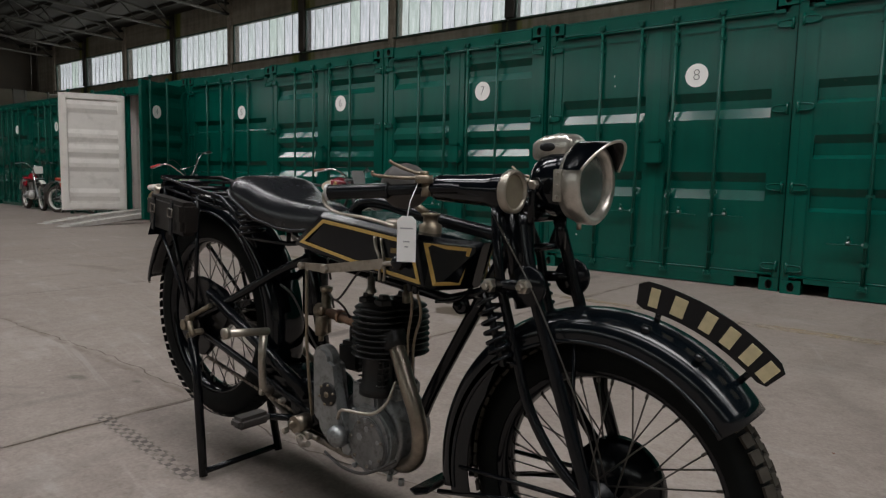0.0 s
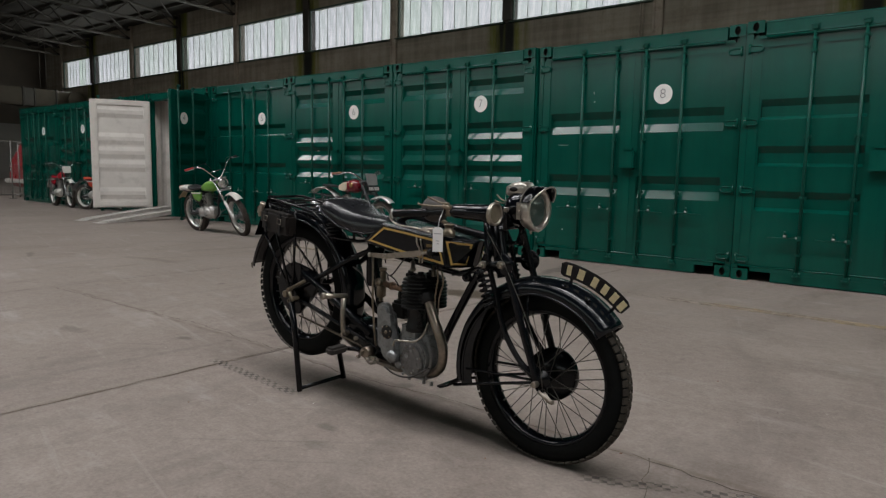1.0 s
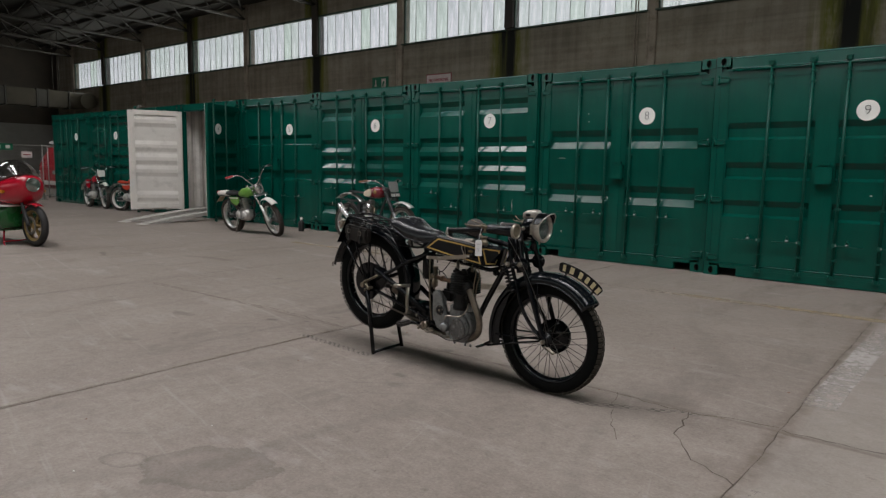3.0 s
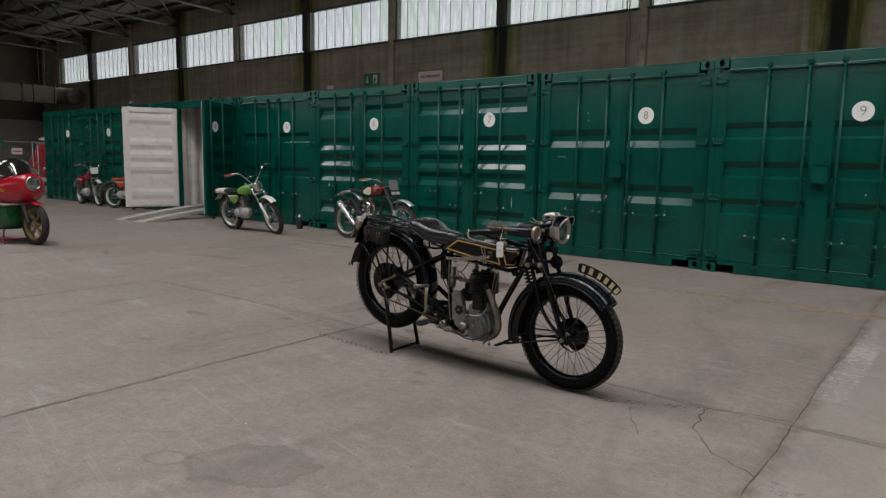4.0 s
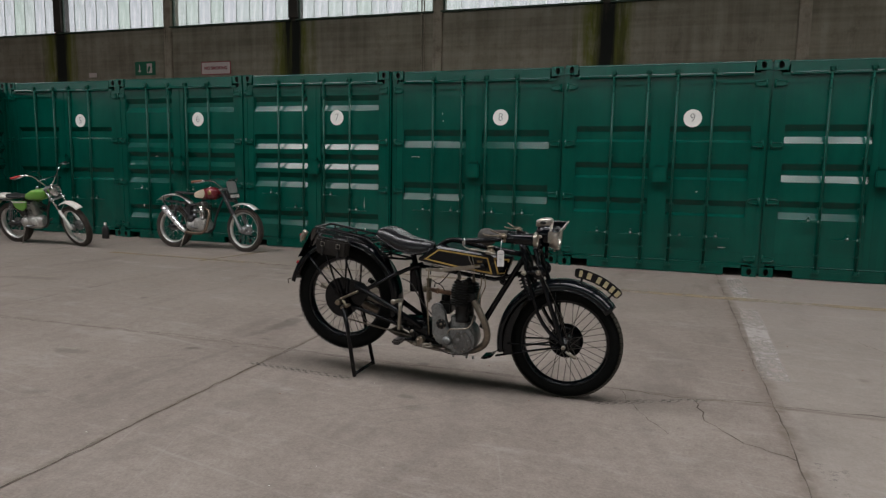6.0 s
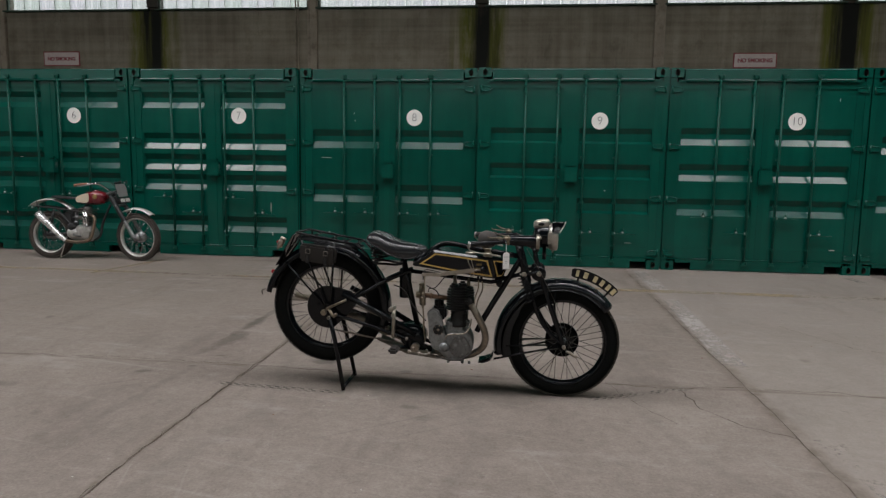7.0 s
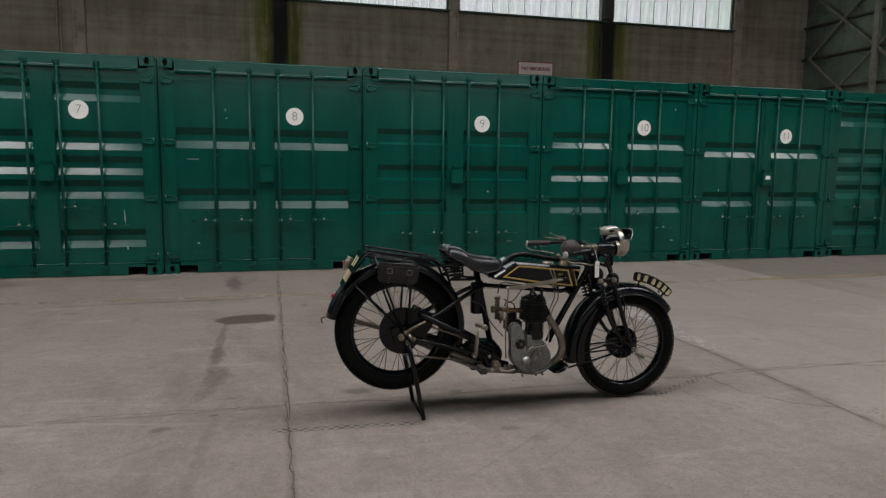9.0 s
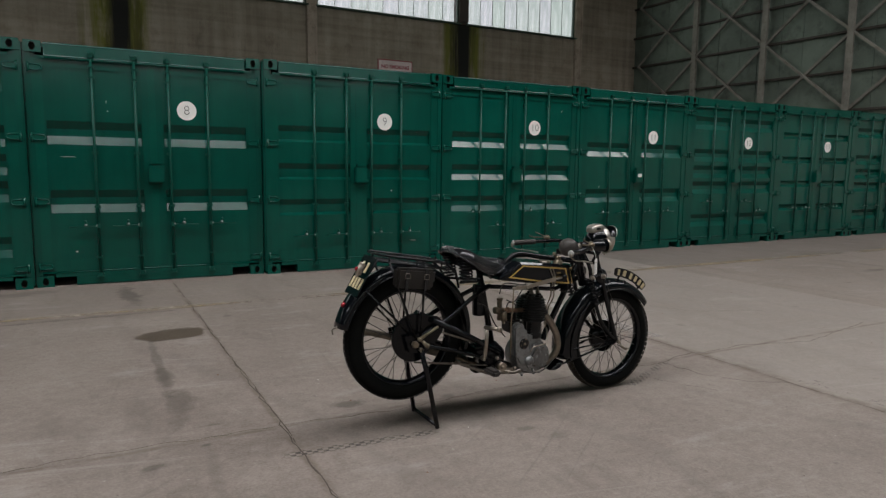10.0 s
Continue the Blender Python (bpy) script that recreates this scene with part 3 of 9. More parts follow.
# ---- long window walls ----
def window_wall(name, y, inward, number):
    """A concrete wall with a band of windows; inward is the sign of y towards the hall."""
    t = 0.4
    yc = y - inward * t / 2
    yw = y - inward * 0.07
    w0, w1 = BAYS[0], BAYS[-1]
    bm = B()
    box(bm, (HALL_W + HALL_E) / 2, yc, SILL / 2, HALL_E - HALL_W + 1.2, t, SILL)
    box(bm, (HALL_W + HALL_E) / 2, yc, (HEADER + EAVE + 0.4) / 2, HALL_E - HALL_W + 1.2, t, EAVE + 0.4 - HEADER)
    box(bm, (HALL_W - 0.6 + w0) / 2, yc, (SILL + HEADER) / 2, w0 - HALL_W + 0.6, t, HEADER - SILL)
    box(bm, (HALL_E + 0.6 + w1) / 2, yc, (SILL + HEADER) / 2, HALL_E - w1 + 0.6, t, HEADER - SILL)
    wall = setting(name, bm, M_WALL, "stained brown concrete wall below a band of windows", "wall")
    for x in BAYS:
        pale = x in PALE_BAYS
        bm = B()
        w = 0.34 if pale else 0.38
        box(bm, x, y + inward * 0.02, (EAVE + 0.2) / 2 if pale else (SILL + EAVE) / 2 + 0.1, w, 0.14, EAVE + 0.2 if pale else EAVE - SILL)
        if pale:
            for sx in (-0.12, 0.12):
                box(bm, x + sx, y + inward * 0.10, EAVE / 2, 0.07, 0.03, EAVE)
        if w0 < x < w1:
            pier = B()
            box(pier, x, yc, (SILL + HEADER) / 2, 0.336, t - 0.02, HEADER - SILL - 0.004)
            setting("pier", pier, M_WALL if pale else M_DARKSTEEL, "narrow pier between two windows", "pier", wall)
        setting("column", bm, M_PILASTER if pale else M_DARKSTEEL, "rust-stained concrete column on the wall" if pale else "dark steel column between the windows", "column", wall)
    for i in range(len(BAYS) - 1):
        x0, x1 = BAYS[i] + 0.17, BAYS[i + 1] - 0.17
        win = tagged(new("window_%d" % (number + i)), "tall strip window of ribbed glass in green steel bars", "window", "windows in the hangar wall", "structure")
        bm = B()
        for z in (SILL + 0.035, HEADER - 0.035):
            box(bm, (x0 + x1) / 2, yw, z, x1 - x0, 0.1, 0.07)
        for x in (x0 + 0.03, x1 - 0.03):
            box(bm, x, yw, (SILL + HEADER) / 2, 0.06, 0.1, HEADER - SILL - 0.14)
        part("window_frame", bm, M_WINFRAME, win)
        bm = B()
        box(bm, (x0 + x1) / 2, y + inward * 0.03, SILL + 0.01, x1 - x0 + 0.1, 0.2, 0.05)
        part("window_sill", bm, M_WINFRAME, win)
        n = 9
        bar, pane = None, None
        for k in range(n):
            xa, xb = x0 + 0.06 + (x1 - x0 - 0.12) * k / n, x0 + 0.06 + (x1 - x0 - 0.12) * (k + 1) / n
            if k:
                if bar is None:
                    bm = B()
                    box(bm, 0, 0, 0, 0.012, 0.030, HEADER - SILL - 0.14)
                    bar = mesh_of("glazing_bar", bm, M_GLAZEBAR)
                part("glazing_bar", bar, None, win, m=pose(xa, yw, (SILL + HEADER) / 2))
            if pane is None:
                bm = B()
                box(bm, 0, 0, 0, xb - xa - 0.03, 0.008, HEADER - SILL - 0.15)
                pane = mesh_of("pane", bm, M_PANE)
            p = part("pane", pane, None, win, m=pose((xa + xb) / 2, yw, (SILL + HEADER) / 2, 0, 0, random.uniform(-0.6, 0.6)))
            p.visible_shadow = False
    return wall


wall_north = window_wall("wall_north", HALL_N, -1, 1)
wall_south = window_wall("wall_south", HALL_S, 1, 21)
for y, s in ((HALL_N + 3.0, 1), (HALL_S - 3.0, -1)):
    bm = B()
    box(bm, (HALL_W + HALL_E) / 2, y, 7.5, HALL_E - HALL_W + 40, 0.02, 9)
    setting("backdrop", bm, M_OUT, "plain white overcast sky outside the windows", "backdrop")
# conduits down the wall
bm = B()
for x in (-7.15, -7.06):
    rod(bm, (x, HALL_N - 0.06, 2.2), (x, HALL_N - 0.06, 8.9), 0.025, 8)
setting("conduit", bm, M_PILASTER, "pair of thin conduits down the concrete wall", "conduit", wall_north)

# ---- end walls ----
bm = B()
box(bm, HALL_W - 0.2, (HALL_N + HALL_S) / 2, 2.0, 0.4, HALL_N - HALL_S, 4.0)
wall_west = setting("wall_west", bm, M_GREYWALL, "plain grey far end wall of the hangar", "wall")
bm = B()
box(bm, HALL_W - 0.25, (HALL_N + HALL_S) / 2, 8.6, 0.4, HALL_N - HALL_S, 9.2)
setting("upper_wall", bm, M_UPPERWALL, "dark brown upper end wall", "wall", wall_west)

bm = B()
box(bm, HALL_E + 0.25, (HALL_N + HALL_S) / 2, 1.5, 0.3, HALL_N - HALL_S, 3.0)
wall_east = setting("wall_east", bm, M_PALEWALL, "pale lower wall under the hangar door cladding", "wall")
bm = B()
y = HALL_N
while y > HALL_S:
    w = random.uniform(0.7, 1.0)
    box(bm, HALL_E + 0.2 + random.uniform(-0.01, 0.01), y - w / 2, 8.0, 0.05, w - 0.012, 10.0)
    y -= w
setting("cladding", bm, M_CLAD, "weathered grey-green sheet cladding", "cladding", wall_east)
POST_Y = [10.36 - 3.0 * k for k in range(0, 14)]
for y in POST_Y:
    bm = B()
    box(bm, HALL_E, y, 8.1, 0.16, 0.09, 9.8)
    box(bm, HALL_E - 0.08, y, 8.1, 0.02, 0.2, 9.8)
    part("post", bm, M_LATTICE, wall_east)
for z in (3.26, 4.46, 5.66, 6.86, 8.06, 9.26, 10.46):
    bm = B()
    box(bm, HALL_E + 0.1, (HALL_N + HALL_S) / 2, z, 0.09, HALL_N - HALL_S, 0.07)
    part("rail", bm, M_DARKSTEEL, wall_east)
for k in range(len(POST_Y) - 1 + 1):
    y0 = POST_Y[k] + 3.0
    for zb in (3.26, 5.66, 8.06):
        for a, c in (((0.0, 0.0), (1.0, 1.0)), ((0.0, 1.0), (1.0, 0.0))):
            ya, za = y0 - 3.0 * a[0], zb + (2.40 * a[1])
            yb, zb2 = y0 - 3.0 * c[0], zb + (2.40 * c[1])
            if max(ya, yb) > HALL_N:
                continue
            bm = B()
            L = math.hypot(yb - ya, zb2 - za)
            box(bm, 0, 0, 0, 0.07, L, 0.08, Matrix.Translation((HALL_E + (0.0 if a[1] else 0.03), (ya + yb) / 2, (za + zb2) / 2)) @ Euler((math.atan2(zb2 - za, yb - ya), 0, 0)).to_matrix().to_4x4())
            part("brace", bm, M_LATTICE, wall_east)

# ---- roof: sheets, purlins and lattice girders in one mesh; skylights let in the day ----
bm = B()
mid = (HALL_N + HALL_S) / 2


def roof_sheet(bm, x0, x1, y0, y1):
    vs = [bm.verts.new((x, y, roof_z(y) + dz)) for dz in (0, 0.12) for x, y in ((x0, y0), (x1, y0), (x1, y1), (x0, y1))]
    for q in ((0, 1, 2, 3), (7, 6, 5, 4), (0, 4, 5, 1), (1, 5, 6, 2), (2, 6, 7, 3), (3, 7, 4, 0)):
        bm.faces.new([vs[i] for i in q])


cuts_y = sorted({HALL_S, mid, HALL_N, *[v for s in SKYLIGHTS for v in s]})
cuts_x = sorted({HALL_W, HALL_E, *[v for s in SKYLIGHT_X for v in s]})
for ya, yb in zip(cuts_y, cuts_y[1:]):
    for xa, xb in zip(cuts_x, cuts_x[1:]):
        hole = any(a <= xa and xb <= b for a, b in SKYLIGHT_X) and any(d <= ya and yb <= c for c, d in SKYLIGHTS)
        if not hole:
            roof_sheet(bm, xa, xb, ya, yb)
for y in [HALL_N - 1.2 - 1.55 * k for k in range(28)]:
    box(bm, (HALL_W + HALL_E) / 2, y, roof_z(y) - 0.09, HALL_E - HALL_W, 0.07, 0.16)
for x in BAYS:
    for side in (1, -1):
        ya, yb = mid, HALL_N - 0.15 if side > 0 else HALL_S + 0.15
        for w in (-0.07, 0.07):
            rod(bm, (x + w, ya, roof_z(ya) - 0.25), (x + w, yb, roof_z(yb) - 0.25), 0.06, 6)
            rod(bm, (x + w, ya, EAVE - 0.15), (x + w, yb, EAVE - 0.75), 0.06, 6)
        n = 12
        for k in range(n):
            a, b = ya + (yb - ya) * k / n, ya + (yb - ya) * (k + 1) / n
            lo = lambda q: EAVE - 0.15 - 0.6 * abs(q - mid) / abs(yb - mid)
            rod(bm, (x, a, lo(a)), (x, (a + b) / 2, roof_z((a + b) / 2) - 0.25), 0.035, 6)
            rod(bm, (x, b, lo(b)), (x, (a + b) / 2, roof_z((a + b) / 2) - 0.25), 0.035, 6)
for i in range(len(BAYS) - 1):
    x0, x1 = BAYS[i], BAYS[i + 1]
    for k in range(5):
        y0, y1 = HALL_N - 0.3 - 4.5 * k, HALL_N - 0.3 - 4.5 * (k + 1)
        rod(bm, (x0, y0, EAVE - 0.35), (x1, y1, EAVE - 0.25), 0.03, 6)
        rod(bm, (x0, y1, roof_z(y1) - 0.3), (x1, y1, roof_z(y1) - 0.3), 0.05, 6)
        rod(bm, (x0, y1, EAVE - 0.2), ((x0 + x1) / 2, y1, roof_z(y1) - 0.3), 0.03, 6)
        rod(bm, (x1, y1, EAVE - 0.2), ((x0 + x1) / 2, y1, roof_z(y1) - 0.3), 0.03, 6)
ceiling = setting("ceiling", bm, M_ROOF, "dark sooty roof sheeting on steel lattice girders", "ceiling")
for x0, x1 in SKYLIGHT_X:
    for y0, y1 in SKYLIGHTS:
        bm = B()
        vs = [bm.verts.new((x, y, roof_z(y) + 0.14)) for x, y in ((x0, y0), (x1, y0), (x1, y1), (x0, y1))]
        bm.faces.new(vs)
        bmesh.ops.solidify(bm, geom=bm.faces[:], thickness=0.01)
        s = setting("skylight", bm, M_PANE, "translucent roof light sheet", "skylight")
        s.visible_shadow = False

# ---- shipping containers ----
def container_green():
    m, nt, b = shader("container_green_paint")
    v = coords(nt)
    big, fine = noise_tex(nt, v, 1.3, 6, 0.6), noise_tex(nt, v, 40, 4)
    runs = noise_tex(nt, coords(nt, (9, 9, 0.7)), 1.0, 5, 0.6)
    c = ramp(nt, big, [(0.3, (0.0006, 0.055, 0.039)), (0.7, (0.0012, 0.083, 0.059))])
    c = blend(nt, 0.25, c, ramp(nt, runs, [(0.3, (0.0006, 0.047, 0.034)), (0.7, (0.0016, 0.090, 0.065))]))
    sheen = noise_tex(nt, coords(nt, (1.0, 1.0, 2.2)), 3.2, 3, 0.5)
    chips = noise_tex(nt, v, 14, 9, 0.75)
    c = blend(nt, maths(nt, "MULTIPLY", ramp(nt, chips, [(0.69, (0, 0, 0)), (0.72, (1, 1, 1))]), 0.5), c, (0.20, 0.24, 0.20))
    c = blend(nt, maths(nt, "MULTIPLY", ramp(nt, noise_tex(nt, v, 3, 9, 0.8), [(0.62, (0, 0, 0)), (0.75, (1, 1, 1))]), 0.25), c, (0.02, 0.035, 0.024))
    r = nt.nodes.new("ShaderNodeObjectInfo").outputs["Random"]
    c = blend(nt, 1.0, c, ramp(nt, r, [(0, (0.85,) * 3), (1, (1, 1, 1))]), "MULTIPLY")
    link(nt, c, b.inputs["Base Color"])
    b.inputs["Specular IOR Level"].default_value = 0.30
    link(nt, ramp(nt, big, [(0.3, (0.13,) * 3), (0.7, (0.21,) * 3)]), b.inputs["Roughness"])
    bump(nt, b, maths(nt, "ADD", maths(nt, "ADD", maths(nt, "MULTIPLY", fine, 0.12), big), maths(nt, "MULTIPLY", sheen, 0.5)), 0.12, 0.01)
    return m


M_GREEN = container_green()
M_RODGREEN = paint("lock_bar_green", (0.0015, 0.062, 0.044), 0.38, var=0.2, scale=9, dirt=(0.03, 0.055, 0.042), dirt_amount=0.3, relief=0.05, spec=0.24)
M_SCUFF = paint("scraped_primer", (0.40, 0.43, 0.39), 0.7, var=0.3, scale=30)
M_INNER = paint("container_inner_white", (0.60, 0.57, 0.53), 0.6, var=0.1, scale=1.5, dirt=(0.35, 0.33, 0.30), dirt_amount=0.6)
M_PLY = paint("container_floor_ply", (0.16, 0.11, 0.07), 0.8, var=0.3, scale=3)
M_DISC = paint("white_vinyl_disc", (0.78, 0.77, 0.74), 0.5, var=0.05, scale=6)
M_INK = paint("greyed_ink", (0.075, 0.075, 0.075), 0.5, var=0.1)
M_HOLE = paint("casting_hole", (0.018, 0.014, 0.011), 0.9, var=0.4, scale=12)
M_RUST = paint("rusty_casting", (0.10, 0.05, 0.035), 0.85, var=0.4, scale=12)
M_BRIGHT = paint("worn_handle_steel", (0.26, 0.29, 0.27), 0.4, 0.5, var=0.4, scale=20, dirt=(0.02, 0.06, 0.045), dirt_amount=0.8)

PITCH, CW, CH, CL = 2.47, 2.438, 2.591, 12.19


def door_profile(ribs, tall, deep, slope):
    """Heights and depths of a door sheet from bottom to top; each rib is a trough."""
    pts = [(0.155, 0.0)]
    for z in sorted(ribs):
        lo = z - tall * 0.18
        pts += [(lo, 0.0), (lo + tall * slope, deep), (lo + tall * 0.66, deep), (lo + tall, 0.0)]
    pts.append((2.42, 0.0))
    return pts


def door_sheet(ribs, tall=0.25, slope=0.36, deep=0.045):
    """One corrugated door sheet, hinged at x = 0 and reaching to x = 1.17; outer face towards -y, white inside."""
    bm = B()
    prof = door_profile(ribs, tall, deep, slope)
    x0, x1 = 0.0, 1.17
    xs_ = (x0, 0.128, 0.130, x1 - 0.117, x1 - 0.115, x1)
    grid = []
    for back in (0.0, 0.05):
        rows = []
        for z, d in prof:
            rows.append([bm.verts.new((x, (d * (0.5 if back else 1.0) if 0.129 < x < x1 - 0.116 else 0.0) + back, z)) for x in xs_])
        for a, b in zip(rows, rows[1:]):
            for i in range(len(xs_) - 1):
                f = bm.faces.new((a[i], a[i + 1], b[i + 1], b[i]))
                f.material_index = 1 if back else 0
        grid.append(rows)
    A, C = grid
    for i in range(len(xs_) - 1):
        bm.faces.new((A[0][i], A[0][i + 1], C[0][i + 1], C[0][i]))
        bm.faces.new((A[-1][i], A[-1][i + 1], C[-1][i + 1], C[-1][i]))
    for j in range(len(prof) - 1):
        bm.faces.new((A[j][0], A[j + 1][0], C[j + 1][0], C[j][0]))
        bm.faces.new((A[j][-1], A[j + 1][-1], C[j + 1][-1], C[j][-1]))
    return mesh_of("door", bm, [M_GREEN, M_INNER])


def door_frame_meshes():
    """Outer and inner stile and rail, laid on the sheet."""
    bm = B()
    box(bm, 0, 0, 1.2875, 0.105, 0.012, 2.265, r=0.004)
    stile = mesh_of("stile", bm, M_GREEN)
    bm = B()
    box(bm, 0, 0.012, 1.2875, 0.105, 0.036, 2.265, r=0.006)
    for z in (0.22, 0.26, 0.9, 1.6, 2.30, 2.34):
        lathe(bm, [(0, 0.006), (0.007, 0.005), (0.009, 0)], Matrix.Translation((0, 0.030, z)) @ Matrix.Rotation(radians(-90), 4, "X"), 8)
    stile_in = mesh_of("stile", bm, M_INNER)
    bm = B()
    box(bm, 0.585, 0, 0, 0.955, 0.020, 0.085, r=0.008)
    rail = mesh_of("rail", bm, M_GREEN)
    bm = B()
    box(bm, 0.585, 0, 0, 0.955, 0.022, 0.140, r=0.009)
    sill_rail = mesh_of("rail", bm, M_GREEN)
    bm = B()
    box(bm, 0.585, 0.010, 0, 0.955, 0.032, 0.11, r=0.006)
    for x in (0.2, 0.24, 0.52, 0.56, 0.92, 0.96):
        lathe(bm, [(0, 0.006), (0.007, 0.005), (0.009, 0)], Matrix.Translation((x, 0.026, 0)) @ Matrix.Rotation(radians(-90), 4, "X"), 8)
    rail_in = mesh_of("rail", bm, M_INNER)
    return stile, stile_in, rail, rail_in, sill_rail


STILE, STILE_IN, RAIL, RAIL_IN, SILL_RAIL = door_frame_meshes()


def container_body():
    bm = B()
    h = CW / 2
    for s in (-1, 1):
        box(bm, s * (h - 0.03), 0.06, CH / 2, 0.06, 0.1, CH - 0.24)
        box(bm, s * (h + 0.006), 0.075, CH / 2, 0.018, 0.07, CH - 0.05)
        box(bm, s * (h - 0.075), 0.09, CH / 2, 0.05, 0.05, CH - 0.24)
    box(bm, 0, 0.06, CH - 0.08, CW - 0.36, 0.11, 0.14)
    box(bm, 0, 0.05, 0.055, CW - 0.76, 0.1, 0.09)
    box(bm, 0, 0.05, 0.121, CW - 0.36, 0.1, 0.04)
    rod(bm, (-h + 0.06, 0.006, 0.150), (h - 0.06, 0.006, 0.150), 0.011, 8)
    rod(bm, (-h + 0.19, -0.006, CH - 0.165), (h - 0.19, -0.006, CH - 0.165), 0.013, 8)
    box(bm, 0, 0.0, CH - 0.165, CW - 0.2, 0.012, 0.03)
    # folded lips along the header
    for y0, z0, rise in ((-0.016, 2.442, 0.010), (0.0, CH - 0.024, 0.013)):
        prism = [[bm.verts.new((sx * (h - 0.18), y, z)) for y, z in ((y0, z0), (y0 + rise * 0.53, z0 + rise), (0.07, z0 + rise), (0.07, z0))] for sx in (-1, 1)]
        for i in range(4):
            bm.faces.new((prism[0][i], prism[1][i], prism[1][(i + 1) % 4], prism[0][(i + 1) % 4]))
    # corrugated sides
    n = 44
    for s in (-1, 1):
        x = s * (h - 0.005)
        prev = None
        for k in range(4 * n + 1):
            y = 0.12 + (CL - 0.24) * k / (4 * n)
            d = (0, 0.032, 0.032, 0)[k % 4]
            cur = (bm.verts.new((x - s * d, y, 0.12)), bm.verts.new((x - s * d, y, CH - 0.06)))
            if prev:
                f = bm.faces.new((prev[0], cur[0], cur[1], prev[1]))
                f.material_index = 1
            prev = cur
    for z, mi in ((CH - 0.03, 0), (0.14, 2)):
        box(bm, 0, CL / 2, z, CW - 0.1, CL - 0.2, 0.04)
        if mi:
            bm.faces.ensure_lookup_table()
            for f in bm.faces[-6:]:
                f.material_index = mi
    box(bm, 0, CL - 0.05, CH / 2, CW - 0.1, 0.05, CH - 0.2)
    for s in (-1, 1):
        for z in (0.1, CH - 0.06):
            box(bm, s * (h - 0.05), CL / 2, z, 0.08, CL - 0.36, 0.12)
    return mesh_of("body", bm, [M_GREEN, M_INNER, M_PLY])


def casting():
    """A corner casting with its oval hole."""
    bm = B()
    w, hgt, dep = 0.162, 0.118, 0.178
    n = 16
    outer, inner, deep = [], [], []
    for k in range(n):
        a = 2 * math.pi * k / n
        c, s = math.cos(a), math.sin(a)
        q = 1 / max(abs(c), abs(s))
        outer.append(bm.verts.new((c * q * w / 2, 0, s * q * hgt / 2)))
        inner.append(bm.verts.new((c * 0.030, 0, s * 0.043)))
        deep.append(bm.verts.new((c * 0.030, 0.06, s * 0.043)))
    back = [bm.verts.new((v.co.x, dep, v.co.z)) for v in outer]
    for k in range(n):
        j = (k + 1) % n
        bm.faces.new((outer[k], outer[j], inner[j], inner[k]))
        bm.faces.new((inner[k], inner[j], deep[j], deep[k])).material_index = 1
        bm.faces.new((outer[k], back[k], back[j], outer[j]))
    bm.faces.new(deep).material_index = 1
    return mesh_of("corner_casting", bm, [M_GREEN, M_HOLE])


def lock_rod():
    bm = B()
    rod(bm, (0, 0, 0.10), (0, 0, 2.50), 0.0155, 10)
    for z in (0.105, 2.475):
        box(bm, 0, -0.005, z, 0.045, 0.045, 0.05, r=0.008)
        box(bm, 0.0, -0.02, z + (0.02 if z > 1 else -0.015), 0.075, 0.022, 0.02, r=0.004)
        rod(bm, (0.03, -0.022, z - 0.02), (0.03, -0.022, z + 0.028), 0.008, 6)
    for z in (0.30, 0.86, 1.45, 2.25, 2.36):
        box(bm, 0, 0.012, z, 0.066, 0.018, 0.034, r=0.004)
        box(bm, 0, -0.010, z, 0.040, 0.016, 0.030, r=0.006)
    return mesh_of("locking_bar", bm, M_RODGREEN)


def handle_mesh():
    """A flat lever on the bar, with a catch and a small bright padlock eye."""
    bm = B()
    tube(bm, [(0.0, -0.024, 0.0), (0.10, -0.030, 0.004), (0.20, -0.026, -0.004), (0.285, -0.022, -0.004)], 0.0085, 6, flat=0.7)
    box(bm, 0.0, -0.012, 0.0, 0.042, 0.04, 0.05, r=0.007)
    box(bm, 0.125, -0.014, 0.012, 0.045, 0.028, 0.05, r=0.006)
    rod(bm, (0.125, -0.022, 0.03), (0.125, -0.022, 0.066), 0.011, 8)
    n = len(bm.faces)
    lathe(bm, [(0, 0.016), (0.010, 0.013), (0.016, 0.0)], Matrix.Translation((0.125, -0.028, 0.014)) @ Matrix.Rotation(radians(90), 4, "X"), 10)
    box(bm, 0.02, -0.034, 0.006, 0.016, 0.006, 0.022, r=0.002)
    bm.faces.ensure_lookup_table()
    for f in bm.faces[n:]:
        f.material_index = 1
    return mesh_of("handle", bm, [M_RODGREEN, M_BRIGHT])


def hinge_mesh():
    """A hinge blade with a raised rim round its rounded end, and its pin."""
    bm = B()
    box(bm, 0.045, -0.010, 0, 0.125, 0.012, 0.05, r=0.005)
    rim = [(-0.012, 0.027), (0.05, 0.029), (0.095, 0.024), (0.112, 0.010), (0.112, -0.010), (0.095, -0.024), (0.05, -0.029), (-0.012, -0.027)]
    tube(bm, [(x, -0.017, z) for x, z in rim], 0.0075, 6)
    rod(bm, (-0.012, -0.012, -0.05), (-0.012, -0.012, 0.05), 0.014, 8)
    return mesh_of("hinge", bm, M_GREEN)


def scuff(rnd, w, h):
    """A ragged scrape through the paint."""
    bm = B()
    n = 11
    pts = []
    for k in range(n):
        a = 2 * math.pi * k / n
        r = rnd.uniform(0.55, 1.0)
        pts.append(bm.verts.new((w / 2 * r * math.cos(a), 0, h / 2 * r * math.sin(a))))
    bm.faces.new(pts)
    return mesh_of("scuff", bm, M_SCUFF)


